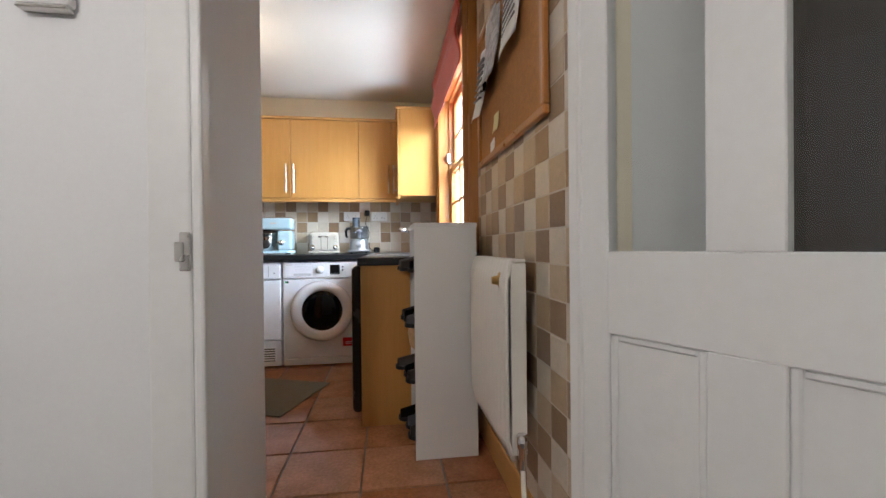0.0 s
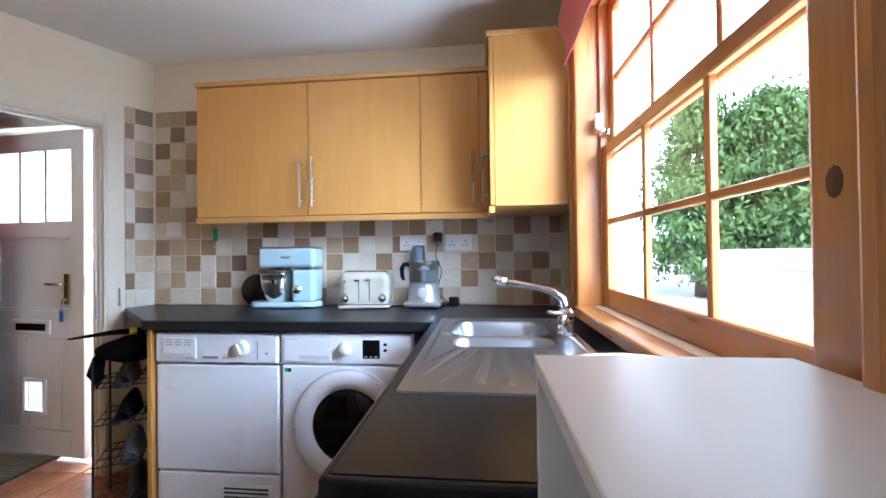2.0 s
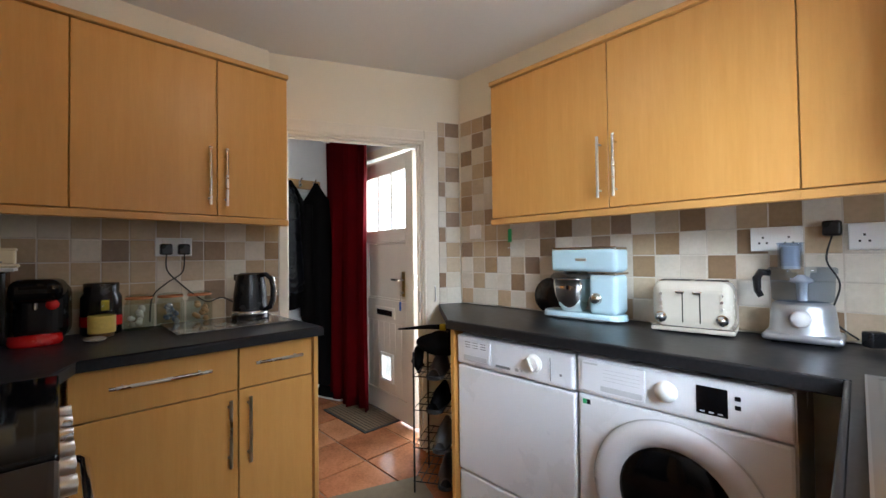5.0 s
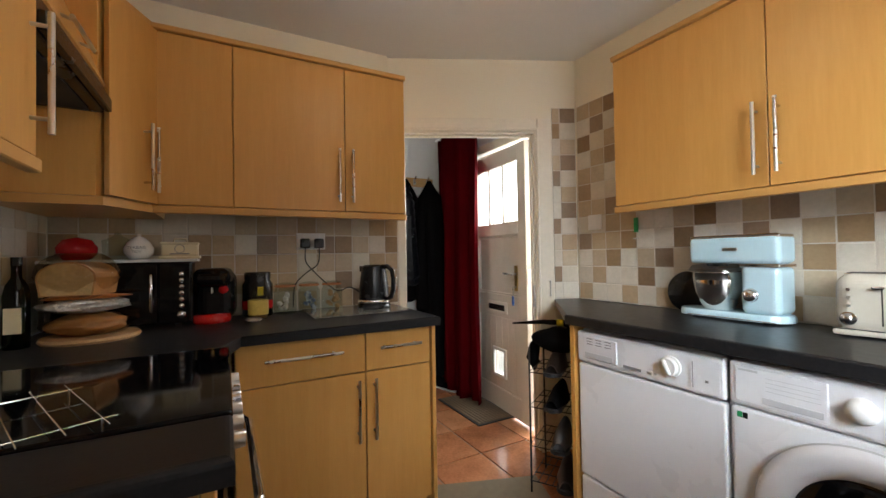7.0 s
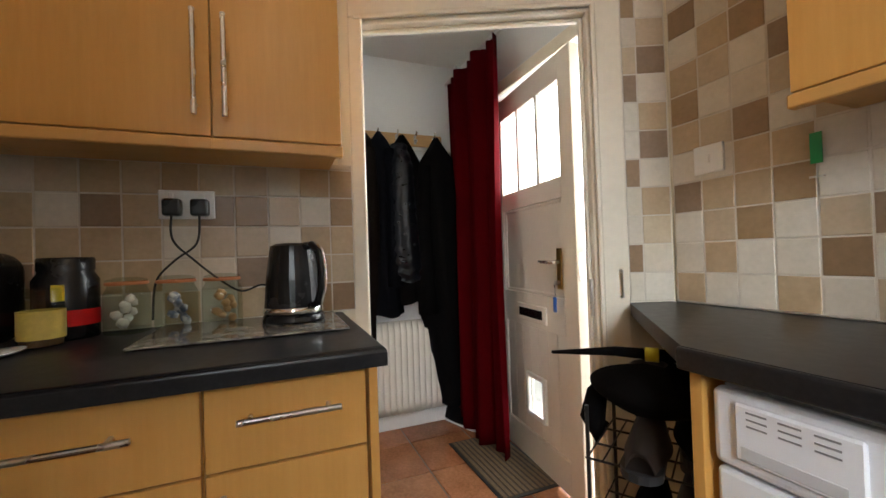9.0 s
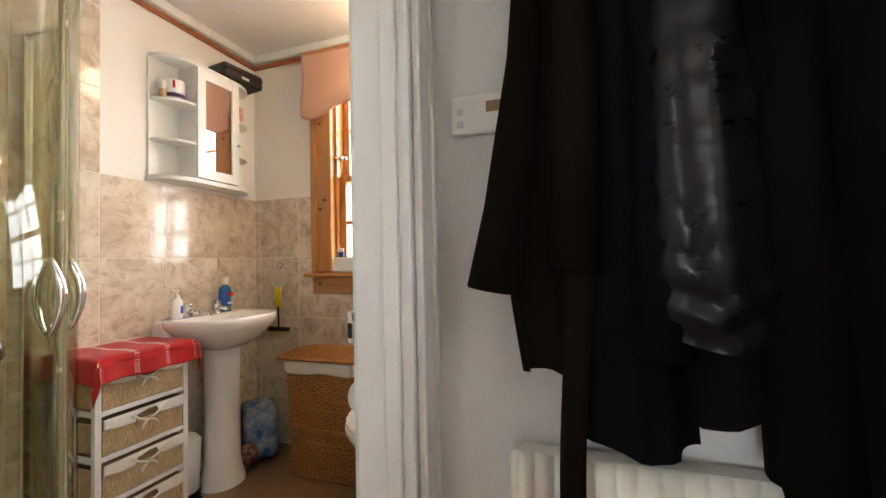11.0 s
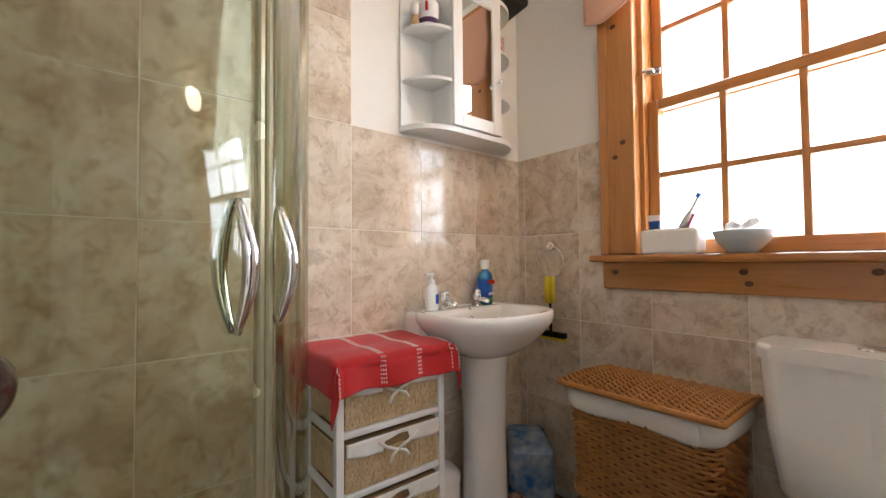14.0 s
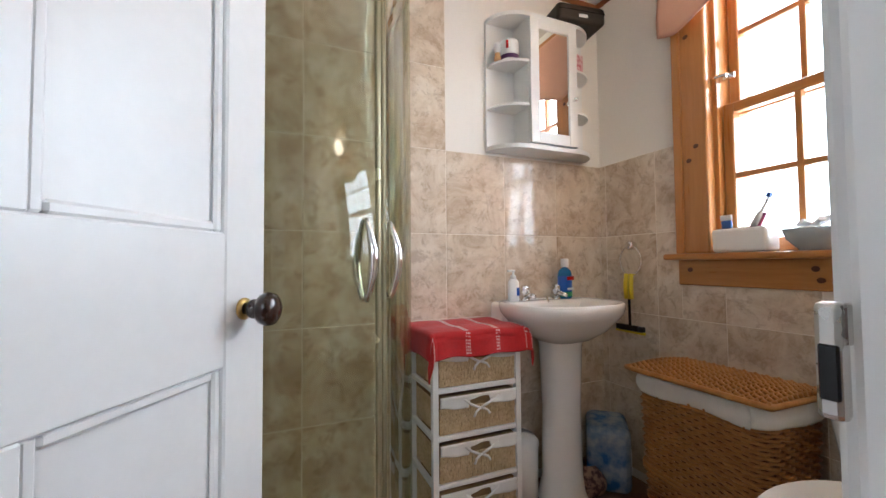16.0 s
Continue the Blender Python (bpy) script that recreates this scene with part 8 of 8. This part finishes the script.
sq = thing("squeegee", pose(BW + 0.045, 1.565, 0.94), "yellow handled squeegee hanging from the ring", "squeegee")
for dy in (-0.014, 0.012):
    b = B()
    tube(b, [(0, dy, 0.005), (0.005, dy, -0.05), (0.002, dy, -0.11)], [0.010, 0.012, 0.011], 8)
    part("handle", b, YELP, sq, smooth=True)
b = B()
tube(b, [(0.002, 0, -0.11), (0, 0, -0.23)], 0.006, 8)
box(b, -0.012, 0.012, -0.075, 0.075, -0.255, -0.23, bev=0.004)
part("stem", b, BLACKP, sq)
bx("blade", YELP, sq, -0.004, 0.006, -0.08, 0.08, -0.265, -0.254)

# on the window sill
SZ = 1.0305
sb = thing("ceramic_trough", pose(BW + 0.035, 2.055, SZ) @ Matrix.Diagonal((1.05, 1.1, 1.0, 1)), "white ceramic toothbrush trough on the sill", "container")
b = B()
box(b, -0.038, 0.038, -0.082, 0.082, 0.0, 0.085, bev=0.012, seg=3)
part("trough", b, CERAM, sb)
bx("hollow", DARKIN, sb, -0.028, 0.028, -0.07, 0.07, 0.0845, 0.0858)
tpst = thing("toothpaste_tube", pose(BW + 0.035, 2.00, SZ + 0.0862, 0, 8, 0), "blue and white toothpaste tube standing in the trough", "toothpaste")
bx("tube", BLUEP, tpst, -0.006, 0.006, -0.018, 0.018, 0.0, 0.03, bev=0.004)
bx("tube_end", PAPER, tpst, -0.004, 0.004, -0.02, 0.02, 0.03, 0.05, bev=0.002)
tbh = thing("electric_toothbrush", pose(BW + 0.035, 2.085, SZ + 0.0862, -28, 0, 0), "white toothbrush leaning in the trough", "toothbrush")
b = B()
tube(b, [(0, 0, 0.0), (0, 0, 0.045), (0, 0, 0.06), (0, 0, 0.12)], [0.011, 0.010, 0.005, 0.0045], 10)
part("handle", b, WHITEP, tbh, smooth=True)
bx("brush_head", BLUEP, tbh, -0.006, 0.014, -0.006, 0.006, 0.108, 0.124, bev=0.002)
rz = thing("razor", pose(BW + 0.03, 2.10, SZ + 0.0862, -20, 0, 0), "pink handled razor in the trough", "razor")
b = B()
tube(b, [(0, 0, 0), (0, 0.004, 0.05)], 0.006, 8)
part("handle", b, mat("pink_plastic", (0.65, 0.15, 0.28), 0.35), rz)
cbw = thing("ceramic_bowl", pose(BW + 0.03, 2.25, SZ) @ Matrix.Diagonal((1.15, 1.2, 1.15, 1)), "grey ceramic bowl of small tubes on the sill", "bowl")
b = B()
lathe(b, [(0, 0.002), (0.03, 0.0), (0.033, 0.006), (0.055, 0.03), (0.066, 0.058), (0.062, 0.06), (0.05, 0.034), (0.0, 0.014)], 32)
part("bowl", b, mat("pale_blue_grey_glaze", (0.42, 0.47, 0.49), 0.2, var=0.05), cbw, smooth=True)
for q in range(5):
    b = B()
    a = q * 1.3
    tube(b, [(0.03 * math.cos(a), 0.03 * math.sin(a), 0.048), (-0.02 * math.cos(a), -0.035 * math.sin(a), 0.07 + 0.004 * q)], 0.009, 8)
    part("small_tube", b, PAPER, cbw)
wb = thing("white_bottle", pose(BW + 0.035, 2.60, SZ), "white plastic bottle at the end of the sill", "bottle")
b = B()
lathe(b, [(0, 0), (0.034, 0), (0.036, 0.01), (0.034, 0.10), (0.03, 0.13), (0.03, 0.16), (0, 0.165)], 22)
part("bottle", b, WHITEP, wb, smooth=True)
lf = thing("ceiling_spotlight", pose(-4.15, 2.42, BZ), "round recessed bathroom ceiling light", "ceiling light")
b = B()
lathe(b, [(0.055, 0), (0.055, -0.006), (0.04, -0.012), (0.035, -0.004)], 24)
part("ring", b, CHROME, lf, smooth=True)
b = B()
lathe(b, [(0.035, -0.006), (0, -0.009)], 20)
o = part("lens", b, BULB, lf, "glowing lens", smooth=True)
o.visible_shadow = False

# ---- outside ----
SKYW = bpy.data.materials.new("overcast_distance")
SKYW.use_nodes = True
SKYW.node_tree.nodes["Principled BSDF"].inputs["Base Color"].default_value = (0, 0, 0, 1)
SKYW.node_tree.nodes["Principled BSDF"].inputs["Emission Color"].default_value = (0.93, 0.97, 1.0, 1)
SKYW.node_tree.nodes["Principled BSDF"].inputs["Emission Strength"].default_value = 3.5
b = B()
cyl(b, 70, 70, -1, 45, 32, caps=False)
tagged(part("backdrop", b, SKYW), "bright hazy white sky and distance", "sky", kind="structure")

def tree(x, y, h, spread, seed, label):
    t = thing("tree", pose(x, y, -0.2), label, "tree", "garden trees")
    rnd = random.Random(seed)
    b = B()
    tube(b, [(0, 0, 0), (0.05, 0.02, h * 0.25), (-0.05, 0.05, h * 0.5), (0.0, 0.0, h * 0.8)], [0.18, 0.14, 0.1, 0.04], 10)
    part("trunk", b, BARK, t, smooth=True)
    for q in range(7):
        a, z = rnd.uniform(0, 6.28), h * rnd.uniform(0.25, 0.7)
        b = B()
        tube(b, [(0, 0, z), (spread * 0.35 * math.cos(a), spread * 0.35 * math.sin(a), z + 0.4), (spread * 0.7 * math.cos(a), spread * 0.7 * math.sin(a), z + 0.9)], [0.06, 0.04, 0.015], 6)
        part("limb", b, BARK, t)
    verts, faces = [], []
    clumps = [(rnd.uniform(0, 6.28), rnd.uniform(0.1, 1.0) ** 0.6, rnd.uniform(0.12, 1.0)) for _ in range(210)]
    for a, rr, zz in clumps:
        w = spread * rr * math.sin(math.pi * (0.15 + 0.8 * zz)) ** 0.7
        c = Vector((w * math.cos(a), w * math.sin(a), h * zz))
        for _ in range(70):
            p = c + Vector((rnd.gauss(0, 0.22), rnd.gauss(0, 0.22), rnd.gauss(0, 0.18)))
            q = Euler((rnd.uniform(0, 6), rnd.uniform(0, 6), rnd.uniform(0, 6))).to_matrix()
            s = rnd.uniform(0.06, 0.13)
            i = len(verts)
            verts += [p + q @ Vector(v) * s for v in ((-1, 0, 0), (0, -0.45, 0.1), (1, 0, 0), (0, 0.45, 0.1))]
            faces.append((i, i + 1, i + 2, i + 3))
    me = bpy.data.meshes.new("crown")
    me.from_pydata([tuple(v) for v in verts], [], faces)
    me.materials.append(LEAF)
    o = new("crown", me)
    o.parent = t
    tagged(o, kind="stuff")
    return t


tree(6.7, 14.6, 5.8, 1.5, 6, "leafy green garden tree outside the kitchen window")
tree(8.0, 13.7, 5.6, 1.6, 1, "leafy green garden tree outside the kitchen window")
tree(9.6, 12.6, 5.9, 2.0, 2, "broad leafy green garden tree")
tree(11.2, 10.4, 6.2, 2.4, 3, "tall leafy green garden tree")
# the next tree is out of view, added to cut low sky light from the east
tree(9.5, 3.0, 4.4, 2.0, 5, "unseen bushy tree added to block low eastern sky")
tree(-2.0, 12.0, 5.5, 2.4, 4, "leafy green tree beyond the front door")
gh = thing("garden_shed", pose(3.42, 7.6, -0.22, 0, 0, -25), "small pale garden outbuilding with a low roof", "shed")
bx("shed_wall", OUTW, gh, 0, 2.2, 0, 1.8, 0, 1.15)
b = B()
poly(b, [(-0.15, -0.12), (2.35, -0.12), (2.35, 1.92), (-0.15, 1.92)], 1.15, 1.42, bev=0.2, seg=1)
part("roof", b, CARP, gh)
cr = thing("parked_car", pose(5.6, 5.2, -0.22, 0, 0, 60), "silver-white parked car beyond the window", "car")
b = B()
box(b, -0.85, 0.85, -2.0, 2.0, 0.25, 0.85, bev=0.2, seg=4)
part("body", b, CARP, cr)
b = B()
box(b, -0.75, 0.75, -1.1, 0.9, 0.8, 1.35, bev=0.22, seg=4)
part("cabin", b, BLACKG, cr, "dark glazed cabin")
b = B()
box(b, -0.70, 0.70, -0.85, 0.65, 1.32, 1.38, bev=0.03)
part("roof", b, CARP, cr)
for sx in (-0.8, 0.8):
    for sy in (-1.25, 1.25):
        b = B()
        lathe(b, [(0, -0.1), (0.28, -0.1), (0.31, -0.06), (0.31, 0.06), (0.28, 0.1), (0, 0.1)], 24, pose(sx, sy, 0.31, 0, 90, 0))
        part("wheel", b, BLACKR, cr, smooth=True)

# ---- tiles ----


def tile_mesh(name, w, h, t, bev, mt, cuts=0.0):
    bm = B()
    box(bm, -w / 2, w / 2, 0, t, -h / 2, h / 2)
    front = [f for f in bm.faces if f.normal.y < -0.9]
    bmesh.ops.bevel(bm, geom=list(front[0].edges), offset=bev, segments=1, affect="EDGES")
    me = bpy.data.meshes.new(name)
    bm.to_mesh(me)
    bm.free()
    me.materials.append(mt)
    return me


def tile_field(parent_name, m, x0, x1, z0, z1, w, h, gap, me_mt, t, bev, skip=None, bed=GROUT, label="", jitter=0.0004, seed=1, from_right=False, pick=None):
    """Tiles on a wall; local x along it, -y out of it. The bed is a thin slab on the wall. pick(i, j) gives a shade by column and row."""
    bm = B()
    box(bm, x0, x1, -t - 0.0006, -0.0005, z0, z1)
    bed_ob = tagged(part(parent_name, bm, bed), label, "wall tiles", kind="structure")
    bed_ob.matrix_world = m
    rnd = random.Random(seed)
    cache = {}
    nz = math.ceil((z1 - z0) / h - 0.02)
    nx = math.ceil((x1 - x0) / w - 0.02)
    for i in range(nx):
        for j in range(nz):
            a, c = (x1 - (i + 1) * w, x1 - i * w) if from_right else (x0 + i * w, x0 + (i + 1) * w)
            a, c = max(a, x0), min(c, x1)
            e, f = z0 + j * h, min(z0 + (j + 1) * h, z1)
            if c - a < 0.012 or f - e < 0.012 or (skip and skip((a + c) / 2, (e + f) / 2)):
                continue
            mt = SHADES[pick(i, j)] if pick else me_mt
            key = (round(c - a, 3), round(f - e, 3), mt.name)
            if key not in cache:
                cache[key] = tile_mesh("tile", c - a - gap, f - e - gap, t, bev, mt)
            o = new("tile", cache[key])
            o.parent = bed_ob
            o.matrix_basis = pose((a + c) / 2, -t - 0.002 + rnd.uniform(-jitter, jitter), (e + f) / 2, rnd.uniform(-0.3, 0.3), 0, rnd.uniform(-0.3, 0.3))
    return bed_ob


TZ0 = 0.912
kt = dict(w=0.0965, h=0.0965, gap=0.004, me_mt=KT_PALE, t=0.006, bev=0.0018)
# shades of the tiles, row by row from the worktop up: L pale, T tan, B brown
NORTH = ("TLLTLTLBLLTLBLLTLBTLLTLBL", "LTLLBLLTLBLTLBLLTLLBLTBLT", "LTBLTBLLTLLBLLBLTLLTBLTBL", "BTTBLLBLLBLTBLLBLTLLTBLLT", "LLTTLLTBLTBLTBLTBLTBLTBLB",
         "TTBLTLBL", "BLLTBLTL", "TTLBLTLB", "LTBLTBLT", "BLTBLLTB", "LBLTBLLT", "TTBLTBLL")
SLANT = ("LL", "BL", "LT", "LT", "BL", "LB", "LT", "BL", "TB", "LT", "BL", "TB")
# north wall: splashback and the taller part beside the cabinets
tile_field("tiles_north", pose(0, YN, 0), -1.787, 0.59, TZ0, 2.066, label="beige and brown square tiles behind the worktop", seed=2,
           skip=lambda x, z: z > 1.42 and x > -1.33, pick=lambda i, j: NORTH[j][i % len(NORTH[j])], **kt)
tile_field("tiles_diagonal", DIAG, 0.94, DL - 0.004, TZ0, 2.066, label="beige and brown square tiles beside the doorway", seed=3, from_right=True,
           pick=lambda i, j: SLANT[j][1 - i], **kt)
mixed = random.Random(4)
for nm, m, x0, x1, lab in (("tiles_west", pose(XW, 0, 0, 0, 0, 90), 1.48, 3.005, "beige and brown square tiles behind the kettle"),
                           ("tiles_south", pose(0, YS, 0, 0, 0, 180), 0.72, 2.25, "beige and brown square tiles behind the cooker"),
                           ("tiles_east_corner", pose(XE, 0, 0, 0, 0, -90), -3.995, -3.47, "beige and brown square tiles in the sink corner")):
    tile_field(nm, m, x0, x1, TZ0, 1.413, label=lab, seed=8, pick=lambda i, j: mixed.choice("LLTTTB"), **kt)
tile_field("tiles_east", pose(XE, 0, 0, 0, 0, -90), -2.2095, -1.06, 0.096, 2.335, label="beige and brown square tiles on the wall by the radiator", seed=5,
           pick=lambda i, j: "LTB"[(i - j + 8) % 3], **{**kt, "w": 0.1085, "h": 0.102})

bt = dict(w=0.291, h=0.361, gap=0.003, me_mt=BTILE, t=0.007, bev=0.0012, bed=BGROUT, jitter=0.0002)
BT0, BT1 = 0.043, 1.487
tile_field("tiles_bathroom_south", pose(0, BS, 0, 0, 0, 180), 3.547, 4.42, BT0, BT1, label="beige marbled bathroom wall tiles", seed=11, from_right=True, **bt)
tile_field("tiles_bathroom_shower", pose(0, BS, 0, 0, 0, 180), 2.38, 3.547, BT0, 2.31, label="beige marbled tiles in the shower", seed=12, from_right=True, **bt)
tile_field("tiles_bathroom_end", pose(BE - 0.012, 0, 0, 0, 0, -90), -2.80, -1.365, BT0, 2.31, label="beige marbled tiles on the shower end wall", seed=13, **bt)
for x0, x1, z0, z1 in ((1.362, 1.40, BT0, BT1), (1.40, 1.685, BT0, BT1), (1.685, 2.80, BT0, 0.765), (1.685, 1.798, 0.765, BT1), (1.798, 1.97, 0.765, 0.904), (1.97, 2.80, 0.765, 0.904)):
    tile_field("tiles_bathroom_west", pose(BW, 0, 0, 0, 0, 90), x0, x1, z0, z1, label="beige marbled tiles below the bathroom window", seed=14, **{**bt, "w": 0.285})
tile_field("tiles_bathroom_north", pose(0, 2.81, 0), -4.41, -3.255, BT0, BT1, label="beige marbled tiles beside the door", seed=15, **bt)

# floor tiles


def floor_tiles(parent, x0, x1, y0, y1, s, gap, seed, inside):
    rnd = random.Random(seed)
    bm = B()
    box(bm, -s / 2 + gap / 2, s / 2 - gap / 2, -s / 2 + gap / 2, s / 2 - gap / 2, -0.009, 0.0)
    top = [f for f in bm.faces if f.normal.z > 0.9]
    bmesh.ops.bevel(bm, geom=list(top[0].edges), offset=0.003, segments=2, affect="EDGES")
    me = bpy.data.meshes.new("floor_tile")
    bm.to_mesh(me)
    bm.free()
    me.materials.append(TERRA)
    nx, ny = math.ceil((x1 - x0) / s), math.ceil((y1 - y0) / s)
    for i in range(nx):
        for j in range(ny):
            x, y = x0 + (i + 0.5) * s, y0 + (j + 0.5) * s
            if inside(x, y):
                o = new("floor_tile", me)
                o.parent = parent
                o.matrix_basis = pose(x, y, rnd.uniform(-0.0008, 0.0), 0, 0, 0)


floor_tiles(floor_kitchen, -3.45, 0.70, 1.03, 4.16, 0.345, 0.008, 5, lambda x, y: y > 1.0 and not (x < -2.5 and y < 2.8))
